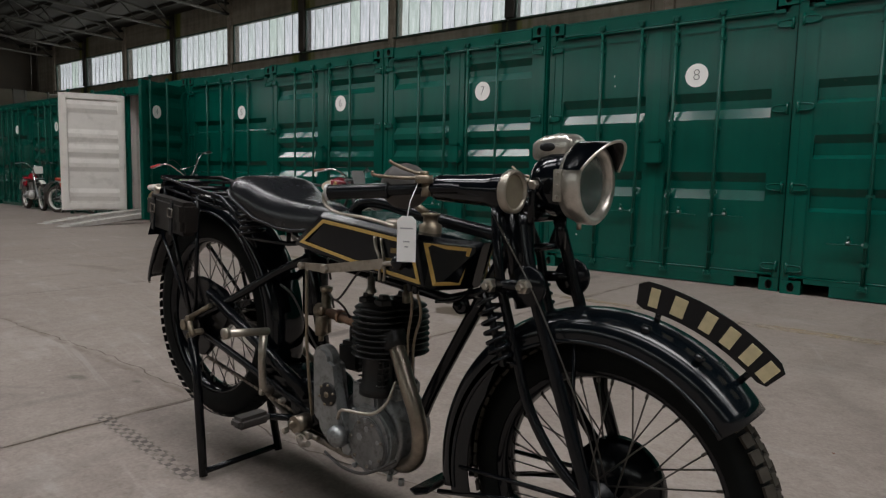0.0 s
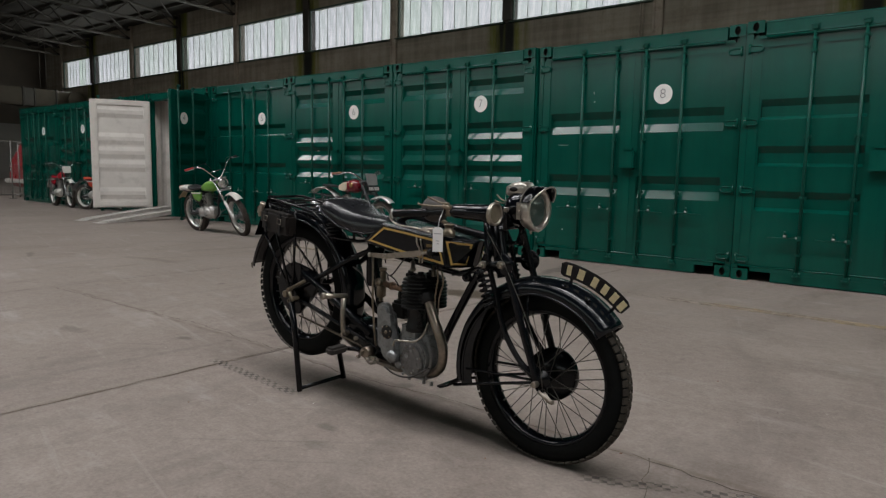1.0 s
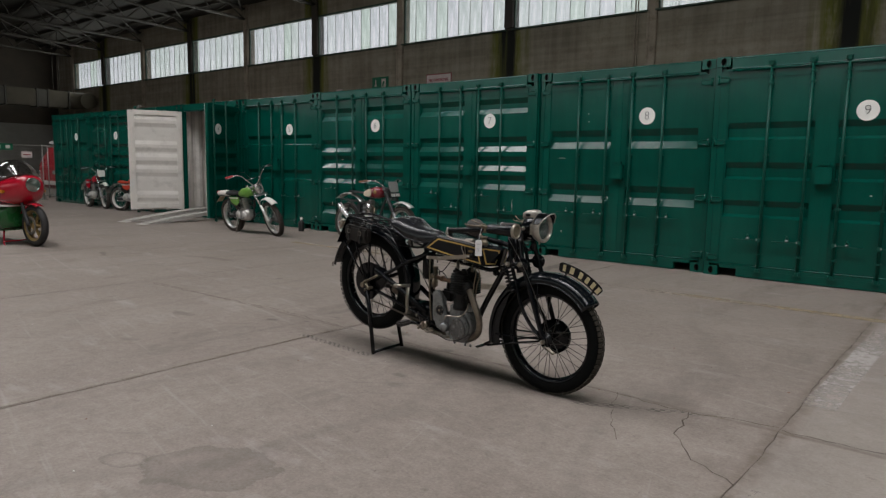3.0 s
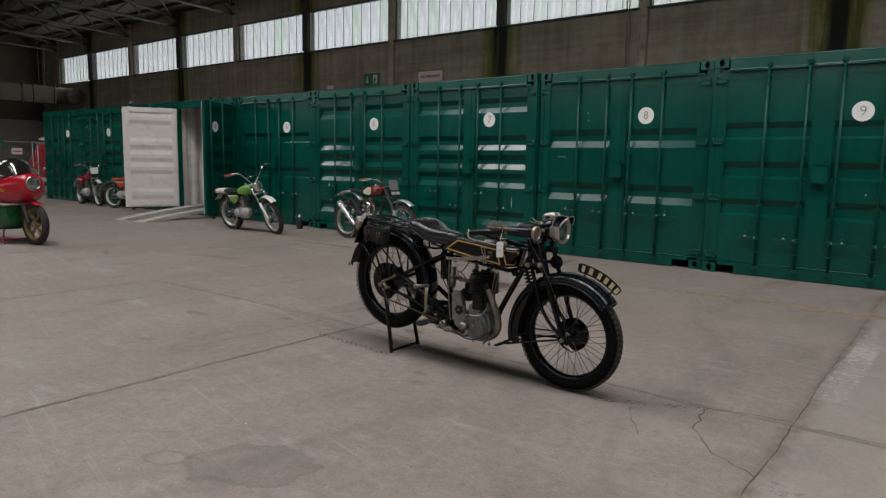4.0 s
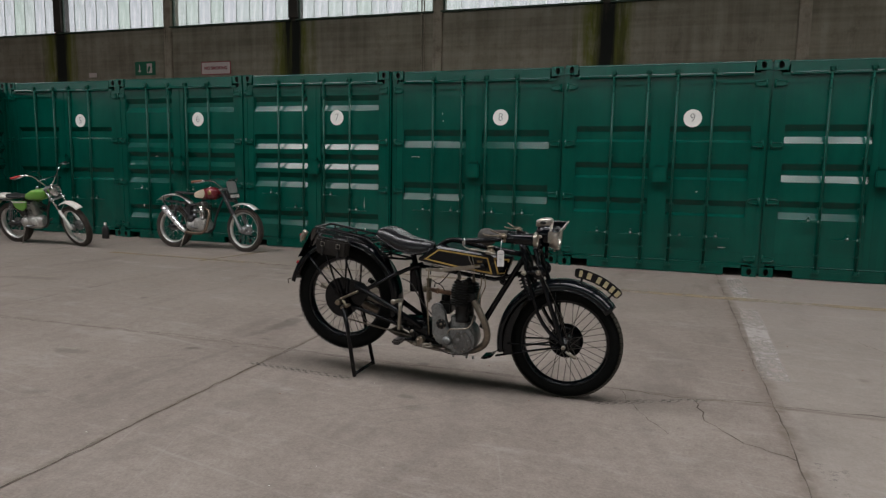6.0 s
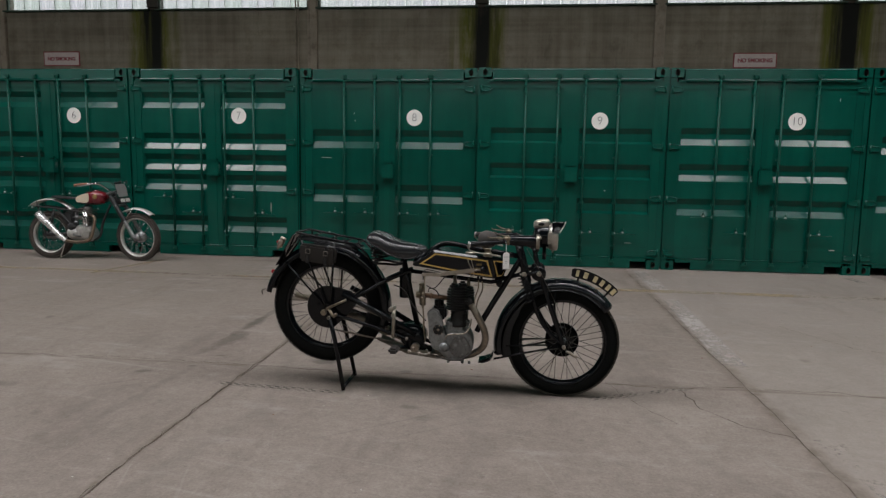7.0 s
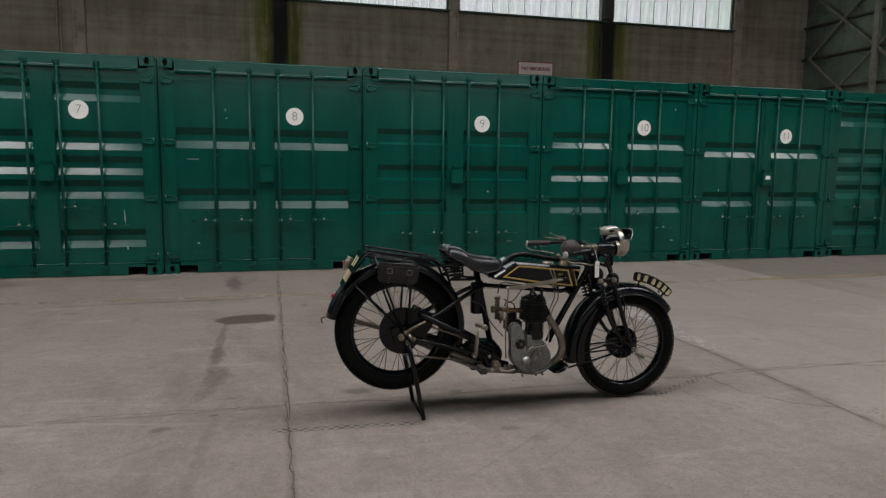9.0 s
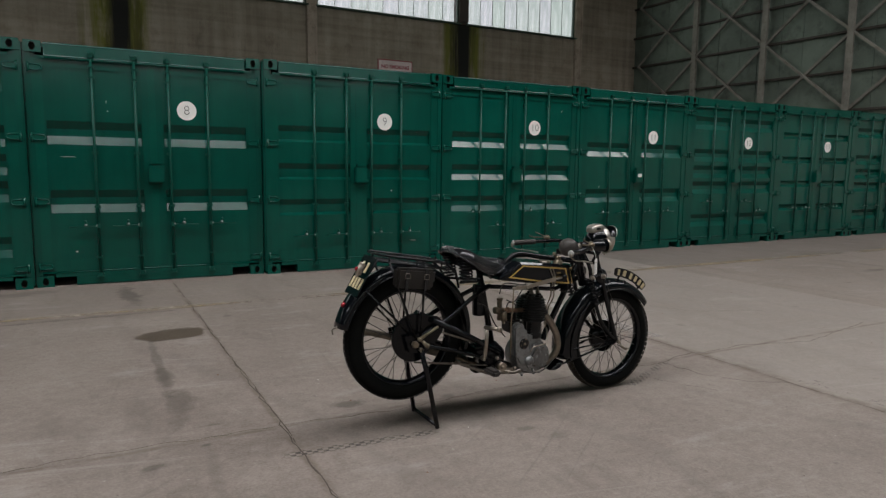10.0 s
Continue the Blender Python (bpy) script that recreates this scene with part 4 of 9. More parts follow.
BODY, CASTING, ROD, HANDLE, HINGE = container_body(), casting(), lock_rod(), handle_mesh(), hinge_mesh()
bm = B()
lathe(bm, [(0, -0.0015), (0.106, -0.0015), (0.108, 0), (0, 0)], pose(0, 0, 0, 90), 40, False)
DISC = mesh_of("number_disc", bm, M_DISC)
bm = B()
box(bm, 0, -0.03, 0, 0.17, 0.09, 0.2, r=0.012)
box(bm, 0, -0.035, 0.125, 0.12, 0.06, 0.03, r=0.006)
LOCKBOX = mesh_of("lock_box", bm, M_GREEN)
FIVE, TWO, THREE = (2.09, 1.53, 1.24, 0.96, 0.38), (1.575, 0.84), (1.66, 1.20, 0.755)
SQUARE = (1.98, 1.52, 1.06, 0.60)
PATTERNS = {1: (TWO, 0.25), 2: (FIVE, 0.22), 3: (THREE, 0.2), 4: (FIVE, 0.25), 5: ((1.66, 0.98), 0.2, 0.15), 6: (FIVE, 0.22), 7: (FIVE, 0.22), 8: (TWO, 0.25), 9: (THREE, 0.20, 0.16, 0.040), 10: (THREE, 0.22),
            11: (TWO, 0.22), 12: (FIVE, 0.22), 13: (SQUARE, 0.12), 14: (FIVE, 0.20)}
SHEETS = {}


# how far each container stands out of line, and how high its disc sits
SET_BACK = {5: 0.02, 6: -0.033, 7: -0.037, 8: 0.02, 9: -0.05, 10: -0.015, 11: 0.01, 12: 0.05, 13: 0.08, 14: 0.10}
GRIP_Z = {6: (0.82, 0.61), 7: (0.82, 0.61), 8: (0.65, 0.65), 9: (0.465, 0.465), 10: (0.70, 0.50), 11: (0.64, 0.64), 12: (0.78, 0.60)}
DISC_Z = {6: 1.939, 7: 1.95, 8: 1.945, 9: 1.917, 10: 1.93, 11: 1.866, 12: 1.84, 13: 1.83, 14: 1.82}


SCUFFS = {(7, 1): ((0.353, 0.70, 0.012, 0.22), (0.335, 0.33, 0.016, 0.06), (0.60, 1.30, 0.05, 0.008)), (8, -1): ((0.71, 2.00, 0.010, 0.035), (0.72, 1.90, 0.014, 0.02), (0.33, 1.40, 0.20, 0.007), (0.35, 0.37, 0.03, 0.022)),
          (6, -1): ((0.42, 0.55, 0.02, 0.05), (0.7, 1.35, 0.07, 0.008)), (9, 1): ((0.36, 0.34, 0.12, 0.010), (0.7, 1.02, 0.03, 0.02)), (10, 1): ((0.25, 0.31, 0.10, 0.012), (0.30, 2.2, 0.012, 0.06)), (11, -1): ((0.4, 1.05, 0.02, 0.04),)}
bm = B()
box(bm, 0, 0, 1.2875, 0.078, 0.010, 2.25, r=0.004)
COVER = mesh_of("cover_strip", bm, M_GREEN)


def container(number, open_left=0.0, open_right=0.0):
    x = (number - 8.5) * PITCH
    dz = DISC_Z.get(number, 1.93)
    grip_z = GRIP_Z.get(number, (0.62, 0.62))
    state = "its doors open, white inside" if open_left else "its doors shut"
    c = thing("shipping_container", pose(x, SET_BACK.get(number, 0.0), 0) @ Matrix.Diagonal((1, 1, 1.012, 1)), "dark green shipping container numbered %d, %s" % (number, state), "shipping container", "row of green containers")
    part("body", BODY, None, c)
    for sx in (-1, 1):
        for z in (0.059, CH - 0.059):
            part("corner_casting", CASTING, None, c, m=pose(sx * (CW / 2 - 0.081), -0.002, z))
    key = PATTERNS[number]
    if key not in SHEETS:
        SHEETS[key] = door_sheet(*key)
    for side, swing in ((-1, open_left), (1, open_right)):
        hx = side * (CW / 2 - 0.045)
        m = pose(hx, 0.03, 0, 0, 0, -swing if side < 0 else swing)
        if side > 0:
            m = m @ Matrix.Diagonal((-1, 1, 1, 1))
        d = part("door", SHEETS[key], None, c, m=m)
        d["label"] = "green steel container door" + (", swung open" if swing else "")
        for sx in (0.06, 1.115):
            part("stile", STILE, None, d, m=pose(sx, -0.005, 0))
            if swing:
                part("stile", STILE_IN, None, d, m=pose(sx + (0.015 if sx < 0.5 else -0.035), 0.056, 0))
        for rz in (0.225, 2.365):
            part("rail", RAIL if rz > 1 else SILL_RAIL, None, d, m=pose(0, -0.003, rz))
            if swing:
                part("rail", RAIL_IN, None, d, m=pose(0, 0.055, rz + (0.005 if rz > 1 else 0.01)))
        for rx in (0.575, 1.0):
            part("locking_bar", ROD, None, d, m=pose(rx, -0.036, 0))
            part("handle", HANDLE, None, d, m=pose(rx, -0.045, grip_z[0] if (rx < 0.9) == (side < 0) else grip_z[1]) @ Matrix.Diagonal((-1 if rx > 0.3 else 1, 1, 1, 1)))
        for z in (0.22, 0.92, 1.60, 2.32):
            part("hinge", HINGE, None, d, m=pose(0, -0.012, z))
        if side > 0:
            fl = Matrix.Diagonal((-1, 1, 1, 1))
            disc = part("number_disc", DISC, None, d, m=pose(0.80, -0.003, dz))
            disc["label"] = "white disc bearing the number %d" % number
            lettering("number", str(number), 0.150, pose(0.80, -0.0065, dz) @ fl, M_INK, d, bold=-0.0036)
        for sx, sz, w, h in SCUFFS.get((number, side), ()):
            part("scuff", scuff(random.Random(int(sx * 1000) + number), w, h), None, d, "pale scrape through the paint", m=pose(sx, -0.002, sz))
        if side < 0 and not swing:
            part("cover_strip", COVER, None, d, m=pose(1.172, -0.013, 0))
            lb = part("lock_box", LOCKBOX, None, d, m=pose(1.19, -0.02, 1.22))
            if number == 11:
                bm = B()
                box(bm, 0.0, -0.079, 0.02, 0.085, 0.006, 0.055, r=0.002)
                part("label_plate", bm, M_DISC, lb, "small white plate on the lock box")
    return c


for k in range(1, 15):
    container(k, 118 if k == 4 else 0, 114 if k == 4 else 0)

# ---- materials of machines ----
M_ENAMEL = paint("black_enamel", (0.0022, 0.0032, 0.0048), 0.11, var=0.3, scale=7, dirt=(0.012, 0.0125, 0.013), dirt_amount=0.2, relief=0.03, spread=0.06, spec=0.32)
M_GUARD = paint("dulled_blue_black_enamel", (0.0020, 0.0034, 0.0050), 0.15, var=0.3, scale=6, dirt=(0.010, 0.0115, 0.012), dirt_amount=0.25, relief=0.04, spread=0.07, spec=0.36)
M_FRAME = paint("worn_black_frame", (0.0026, 0.0034, 0.0048), 0.21, var=0.3, scale=9, dirt=(0.014, 0.0125, 0.011), dirt_amount=0.2, relief=0.06, spec=0.28)
M_TYRE = paint("dusty_tyre_rubber", (0.0032, 0.0040, 0.0039), 0.7, var=0.3, scale=14, dirt=(0.012, 0.0118, 0.0105), dirt_amount=0.25, relief=0.2, spec=0.12)
M_TREAD = paint("dusty_tread", (0.044, 0.039, 0.032), 0.8, var=0.35, scale=16, dirt=(0.065, 0.056, 0.045), dirt_amount=0.5, relief=0.3, spec=0.12)
M_SPOKE = paint("dull_spoke_steel", (0.10, 0.092, 0.082), 0.36, 0.75, var=0.4, scale=20)
M_NICKEL = paint("dull_nickel", (0.36, 0.325, 0.275), 0.38, 0.9, var=0.25, scale=12, dirt=(0.11, 0.08, 0.055), dirt_amount=0.55)
M_BRIGHTNICKEL = paint("rubbed_nickel", (0.52, 0.49, 0.44), 0.33, 0.85, var=0.22, scale=14, dirt=(0.17, 0.14, 0.11), dirt_amount=0.4)
M_ALLOY = paint("cast_aluminium", (0.25, 0.258, 0.26), 0.44, 0.75, var=0.3, scale=18, dirt=(0.05, 0.042, 0.033), dirt_amount=0.75, relief=0.3)
M_ALLOYDARK = paint("oily_cast_aluminium", (0.17, 0.17, 0.168), 0.5, 0.7, var=0.35, scale=22, dirt=(0.04, 0.033, 0.026), dirt_amount=0.7, relief=0.3)
M_IRON = paint("sooty_cast_iron", (0.0075, 0.0074, 0.0074), 0.45, 0.1, var=0.3, scale=14, dirt=(0.024, 0.017, 0.013), dirt_amount=0.3, spec=0.35)
M_STEEL = paint("oily_steel", (0.20, 0.18, 0.155), 0.42, 0.8, var=0.3, scale=15, dirt=(0.08, 0.05, 0.03), dirt_amount=0.6)
M_BRASS = paint("tarnished_brass", (0.23, 0.19, 0.14), 0.42, 0.85, var=0.3, scale=18, dirt=(0.06, 0.045, 0.03), dirt_amount=0.6)
M_COPPER = paint("heat_stained_pipe", (0.30, 0.19, 0.13), 0.42, 0.8, var=0.3, scale=12, dirt=(0.12, 0.07, 0.045), dirt_amount=0.6)
M_PIPE = paint("bronzed_exhaust", (0.24, 0.205, 0.165), 0.34, 0.9, var=0.3, scale=10, dirt=(0.09, 0.07, 0.05), dirt_amount=0.5)
M_LEATHER = paint("black_saddle_leather", (0.010, 0.0108, 0.0128), 0.25, var=0.3, scale=9, grain=120, dirt=(0.03, 0.027, 0.025), dirt_amount=0.25, relief=0.35, spec=0.55)
M_BAGLEATHER = paint("brown_black_bag_leather", (0.0105, 0.0085, 0.0075), 0.45, var=0.35, scale=12, grain=120, dirt=(0.05, 0.04, 0.03), dirt_amount=0.25, relief=0.35)
M_RUBBER = paint("old_grey_rubber", (0.030, 0.026, 0.024), 0.6, var=0.25, scale=10)
M_BULB = paint("perished_bulb_rubber", (0.055, 0.050, 0.046), 0.6, var=0.25, scale=12, spec=0.3)
M_GOLD = paint("gold_lining", (0.55, 0.36, 0.10), 0.4, 0.1, var=0.12, scale=20)
M_GOLDDULL = paint("faded_gold_mark", (0.16, 0.105, 0.035), 0.5, 0.1, var=0.3, scale=30)
M_CREAM = paint("cream_plate_paint", (0.56, 0.47, 0.28), 0.5, var=0.15, scale=30)
M_TAG = paint("white_card", (0.80, 0.79, 0.78), 0.7, var=0.03)
M_REDGLASS = paint("red_lens", (0.35, 0.02, 0.03), 0.15, var=0.1)
M_CHROME = paint("bright_chrome", (0.62, 0.62, 0.62), 0.14, 1.0, var=0.1, scale=10, relief=0.03, spread=0.05)
M_REFLECTOR = paint("silvered_reflector", (0.55, 0.55, 0.53), 0.25, 0.9, var=0.1, scale=6, spread=0.05)
M_GAUZE = paint("brass_gauze", (0.15, 0.13, 0.09), 0.7, 0.2, var=0.3, scale=30, grain=400)
M_PRINT = paint("faded_print", (0.34, 0.34, 0.35), 0.7, var=0.1)
M_WORNWHITE = paint("worn_white_tape", (0.42, 0.41, 0.40), 0.6, var=0.2, scale=40)
M_LENS = clear("lamp_glass", (0.86, 0.9, 0.88), 0.04, 0.75)


def Y(x, y, z):
    """The matrix of a lathe whose axis lies across the machine."""
    return pose(x, y, z, 90)


def tyre_mesh(R, r, w, tread, mat_, blocks=56):
    """A tyre of outer radius R about the y axis; r is where it meets the rim; tread adds studs."""
    bm = B()
    h = R - r
    prof = []
    for k in range(13):
        a = math.pi * k / 12
        s = math.sin(a)
        prof.append((r + h * 0.97 * s ** 0.8, -math.cos(a) * w / 2 * (1.0 if 0.25 < s else 0.82)))
    lathe(bm, prof, pose(0, 0, 0, 90), 56)
    return mesh_of("tyre", bm, mat_)


def tread_mesh(R, r, w, tread, mat_, blocks=66):
    """The studs of a tyre's tread."""
    bm = B()
    h = R - r
    if tread:
        for row, yy in ((-1, -0.30), (0, 0.0), (1, 0.30)):
            for k in range(blocks):
                a = 2 * math.pi * (k + (0.5 if row else 0)) / blocks
                rr = R - h * (0.01 if row == 0 else 0.075)
                m = Matrix.Rotation(-a, 4, "Y") @ Matrix.Translation((rr, yy * w, 0)) @ Matrix.Rotation(radians(row * 28), 4, "Z")
                L = 2 * math.pi * R / blocks
                bmesh.ops.create_cube(bm, size=1, matrix=m @ Matrix.Diagonal((0.008 * tread, w * 0.26, L * 0.72, 1)))
    return mesh_of("tread", bm, mat_)


def rim_mesh(r, w, mat_):
    bm = B()
    prof = [(r + 0.006, -w * 0.40), (r + 0.010, -w * 0.46), (r - 0.002, -w * 0.46), (r - 0.010, -w * 0.34), (r - 0.018, 0), (r - 0.010, w * 0.34), (r - 0.002, w * 0.46), (r + 0.010, w * 0.46), (r + 0.006, w * 0.40), (r - 0.004, 0)]
    lathe(bm, prof, pose(0, 0, 0, 90), 56, close=True)
    return mesh_of("rim", bm, mat_)


def spokes(bm, r_hub, r_rim, half, n):
    out = []
    for k in range(n):
        a = 2 * math.pi * k / n
        side = 1 if k % 2 else -1
        lean = 0.42 if (k // 2) % 2 else -0.42
        p = (r_hub * math.cos(a + lean * 2.0), side * half, r_hub * math.sin(a + lean * 2.0))
        q = (r_rim * math.cos(a), side * 0.004, r_rim * math.sin(a))
        out.append((p, q))
    return out


def wire_wheel(parent, name, x, z, R, r, w, tread, m_tyre, m_rim, m_spoke, n=40, hub=0.03, half=0.045, single=False, drum=0.0, m_hub=None, spoke_r=0.0018, y=0.0, turn=0.0):
    wh = new(name)
    wh.empty_display_size = 0.05
    wh.parent = parent
    wh.matrix_basis = pose(x, y, z, 0, turn)
    tyre = part("tyre", tyre_mesh(R, r + 0.004, w, tread, m_tyre), None, wh)
    if tread:
        part("tread", tread_mesh(R, r + 0.004, w, tread, M_TREAD if m_tyre is M_TYRE and tread > 0.5 else m_tyre), None, wh)["kind"] = "stuff"
    part("rim", rim_mesh(r, w * 0.82, m_rim), None, wh)
    bm = B()
    lathe(bm, [(0, -half - 0.03), (0.012, -half - 0.03), (0.012, -half - 0.01), (hub * 1.25, -half - 0.006), (hub * 1.25, -half + 0.006), (hub * 0.7, -half + 0.016), (hub * 0.7, half - 0.016),
               (hub * 1.25, half - 0.006), (hub * 1.25, half + 0.006), (0.012, half + 0.01), (0.012, half + 0.03), (0, half + 0.03)], pose(0, 0, 0, 90), 24)
    part("hub", bm, m_hub or m_spoke, wh)
    if drum:
        bm = B()
        s = -1
        lathe(bm, [(0, s * (half + 0.034)), (drum * 0.35, s * (half + 0.034)), (drum * 0.5, s * (half + 0.028)), (drum * 0.93, s * (half + 0.024)), (drum, s * (half + 0.016)), (drum, s * (half - 0.02)), (0, s * (half - 0.02))], pose(0, 0, 0, 90), 36)
        part("brake_drum", bm, m_hub or m_rim, wh)
    if single:
        for p, q in spokes(None, hub * 1.15, r - 0.012, half, n):
            bm = B()
            rod(bm, p, q, spoke_r, 5)
            v = (Vector(p) - Vector(q)).normalized()
            rod(bm, q, Vector(q) + v * 0.016, spoke_r * 1.9, 5)
            part("spoke", bm, m_spoke, wh)
    else:
        bm = B()
        for p, q in spokes(None, hub * 1.15, r - 0.012, half, n):
            rod(bm, p, q, spoke_r, 5)
        part("spokes", bm, m_spoke, wh)
    return wh


def mudguard_mesh(cx, cz, r0, r1, a0, a1, width, drop, mat_, steps=40, ridge=0.008):
    """A valanced guard about an axle; its radius goes from r0 to r1."""
    sec = []
    hw = width / 2
    outer = [(-drop, -hw), (-drop * 0.86, -hw)] + [(-drop * 0.74 * (1 - abs(math.cos(u)) ** 0.85) + ridge * math.cos(u) * 0.4, hw * math.sin(u)) for u in (radians(-90 + 11.25 * q) for q in range(17))] + [(-drop * 0.86, hw), (-drop, hw)]
    sec = outer + [(a - 0.0035, b * 0.965) for a, b in outer[::-1]]
    bm = B()
    st = []
    for i, (o, ua, ub) in enumerate(arc_stations(cx, cz, a0, a1, steps)):
        f = i / steps
        st.append((o + ua * (r0 + (r1 - r0) * f), ua, ub))
    sweep(bm, sec, st)
    for s in (-1, 1):
        tube(bm, [o + ua * -drop + ub * (s * hw) for o, ua, ub in st], 0.0045, 6)
    return mesh_of("mudguard", bm, mat_)


def coil(bm, a, b, R, turns, wire, n=14):
    a, b = Vector(a), Vector(b)
    d = (b - a).normalized()
    u = d.cross(Vector((0, 1, 0)))
    u = u.normalized() if u.length > 0.01 else Vector((1, 0, 0))
    v = d.cross(u)
    pts = []
    for k in range(int(turns * n) + 1):
        t = k / (turns * n)
        an = 2 * math.pi * k / n
        pts.append(a + (b - a) * t + u * (math.cos(an) * R) + v * (math.sin(an) * R))
    return tube(bm, pts, wire, 6)


def bolt(bm, x, y, z, r=0.008, out=0.012, side=-1):
    lathe(bm, [(0, 0), (r, 0), (r, out), (r * 0.75, out + 0.002), (0, out + 0.002)], pose(x, y, z, 90 if side < 0 else -90), 6, smooth=False)


def bars(parent, n, size, step, m, material, name="plate_mark"):
    """Plain bars in place of plate characters."""
    for k in range(n):
        bm = B()
        box(bm, 0, 0, 0, size[0], 0.0016, size[1], r=0.0)
        part(name, bm, material, parent, m=m @ step(k))


# ---- the vintage machine in front ----
def vintage_motorcycle():
    c = thing("motorcycle", pose(0.153, -5.261, 0), "vintage black motorcycle with gold-lined flat tank, on its rear stand", "motorcycle")
    ox = 0.215
    V = lambda x, y, z: Vector((x - ox, y, z))
    fx, fz, rx, rz = 0.921 - ox, 0.320, -0.463 - ox, 0.478
    wire_wheel(c, "front_wheel", fx, fz, 0.320, 0.247, 0.080, 0.8, M_TYRE, M_ENAMEL, M_SPOKE, 40, 0.03, 0.045, True, 0.097, M_FRAME)
    wire_wheel(c, "rear_wheel", rx, rz, 0.336, 0.250, 0.082, 0.18, M_TYRE, M_ENAMEL, M_SPOKE, 40, 0.034, 0.048, True, 0.0, M_FRAME, turn=7)

    # mudguards
    g = part("front_mudguard", mudguard_mesh(fx, fz, 0.352, 0.398, 40, 192, 0.150, 0.055, M_GUARD), None, c, "deeply valanced glossy black mudguard")
    bm = B()
    sweep(bm, [(-0.075, 0), (0.075, 0), (0.075, 0.004), (-0.075, 0.004)], [(V(0.525, 0, 0.232), Vector((0, 1, 0)), Vector((0, 0, 1))), (V(0.507, 0, 0.205), Vector((0, 1, 0)), Vector((0, 0, 1))), (V(0.470, 0, 0.190), Vector((0, 1, 0)), Vector((0, 0, 1))), (V(0.440, 0, 0.188), Vector((0, 0.8, 0)), Vector((0, 0, 1)))])
    part("mud_flap", bm, M_FRAME, g)
    for s in (-1, 1):
        bm = B()
        arc = [radians(122 + 72 * k / 16) for k in range(17)]
        out_ = [(fx + 0.352 * math.cos(a), fz + 0.352 * math.sin(a)) for a in arc]
        in_ = [(fx + (0.345 - 0.045 * min(1, (k / 6))) * math.cos(a), fz + (0.345 - 0.045 * min(1, (k / 6))) * math.sin(a)) for k, a in enumerate(arc)]
        slab(bm, out_ + in_[::-1], 0.003, Matrix.Translation((0, s * 0.0735, 0)))
        part("valance", bm, M_GUARD, g)
    for a in (62, 78, 97):
        bm = B()
        rr = 0.375
        lathe(bm, [(0.009, 0), (0.009, 0.005), (0.004, 0.008), (0, 0.008)], Matrix.Translation((fx + rr * math.cos(radians(a)), -0.05, fz + (rr - 0.017) * math.sin(radians(a)))) @ Matrix.Rotation(radians(90 - a), 4, "Y") @ pose(0, 0, 0, 25), 10)
        part("rivet", bm, M_GUARD, g)
    # curved number plate above the guard
    bm = B()
    ring = []
    n = 18
    a0, a1, r_in, r_out = 45.0, 84.5, 0.382, 0.436
    for k in range(n + 1):
        a = radians(a0 + (a1 - a0) * k / n)
        cut = 0.008 if k in (0, n) else 0
        ring.append((fx + (r_out - cut) * math.cos(a), fz + (r_out - cut) * math.sin(a)))
    for k in range(n, -1, -1):
        a = radians(a0 + (a1 - a0) * k / n)
        cut = 0.008 if k in (0, n) else 0
        ring.append((fx + (r_in + cut) * math.cos(a), fz + (r_in + cut) * math.sin(a)))
    slab(bm, ring, 0.004)
    plate = part("front_number_plate", bm, M_ENAMEL, c, "curved black plate with plain cream marks")
    for k, (aa, ww) in enumerate(((79.8, 0.018), (73.0, 0.025), (65.0, 0.022), (58.8, 0.022), (52.9, 0.022), (47.6, 0.022))):
        a = radians(aa)
        for s in (-1, 1):
            bm = B()
            box(bm, 0, 0, 0, ww, 0.0014, 0.036, r=0.0)
            part("plate_mark", bm, M_CREAM, plate, m=Matrix.Translation((fx + 0.409 * math.cos(a), s * 0.0030, fz + 0.409 * math.sin(a))) @ Matrix.Rotation(math.pi / 2 - a, 4, "Y"))
    for a in (50, 78):
        bm = B()
        rod(bm, (fx + 0.350 * math.cos(radians(a)), 0.006, fz + 0.350 * math.sin(radians(a))), (fx + 0.395 * math.cos(radians(a)), 0.006, fz + 0.395 * math.sin(radians(a))), 0.006, 8)
        part("plate_bracket", bm, M_FRAME, plate)

    # girder fork
    for s in (-1, 1):
        y = s * 0.082
        bm = B()
        tube(bm, smooth_path([V(0.742, y * 0.8, 0.865), V(0.775, y, 0.735), V(0.845, y, 0.53), V(0.925, y * 0.95, 0.305)], 6), 0.0135, 10)
        tube(bm, smooth_path([V(0.700, y, 0.72), V(0.738, y, 0.60), V(0.778, y, 0.48), V(0.845, y, 0.385), V(0.918, y * 0.95, 0.325)], 6), 0.011, 10)
        tube(bm, smooth_path([V(0.660, y * 0.6, 0.875), V(0.690, y, 0.78), V(0.705, y, 0.70)], 5), 0.011, 8)
        bm.verts.ensure_lookup_table()
        part("fork_girder", bm, M_FRAME, c)
        bm = B()
        rod(bm, V(0.690, s * 0.094, 0.722), V(0.775, s * 0.094, 0.729), 0.012, 10)
        lathe(bm, [(0, 0), (0.040, 0), (0.042, 0.006), (0.040, 0.012), (0, 0.012)], pose(0.770 - ox, s * 0.086, 0.728, 90 if s < 0 else -90), 24)
        part("fork_link", bm, M_FRAME, c)
        for x, z in ((0.690, 0.722), (0.772, 0.729)):
            bm = B()
            bolt(bm, x - ox, s * 0.100, z, 0.015, 0.016, s)
            bolt(bm, x - ox, s * 0.112, z, 0.008, 0.014, s)
            part("link_nut", bm, M_NICKEL, c)
        bm = B()
        coil(bm, V(0.676, s * 0.106, 0.712), V(0.728, s * 0.104, 0.560), 0.021, 8, 0.0042)
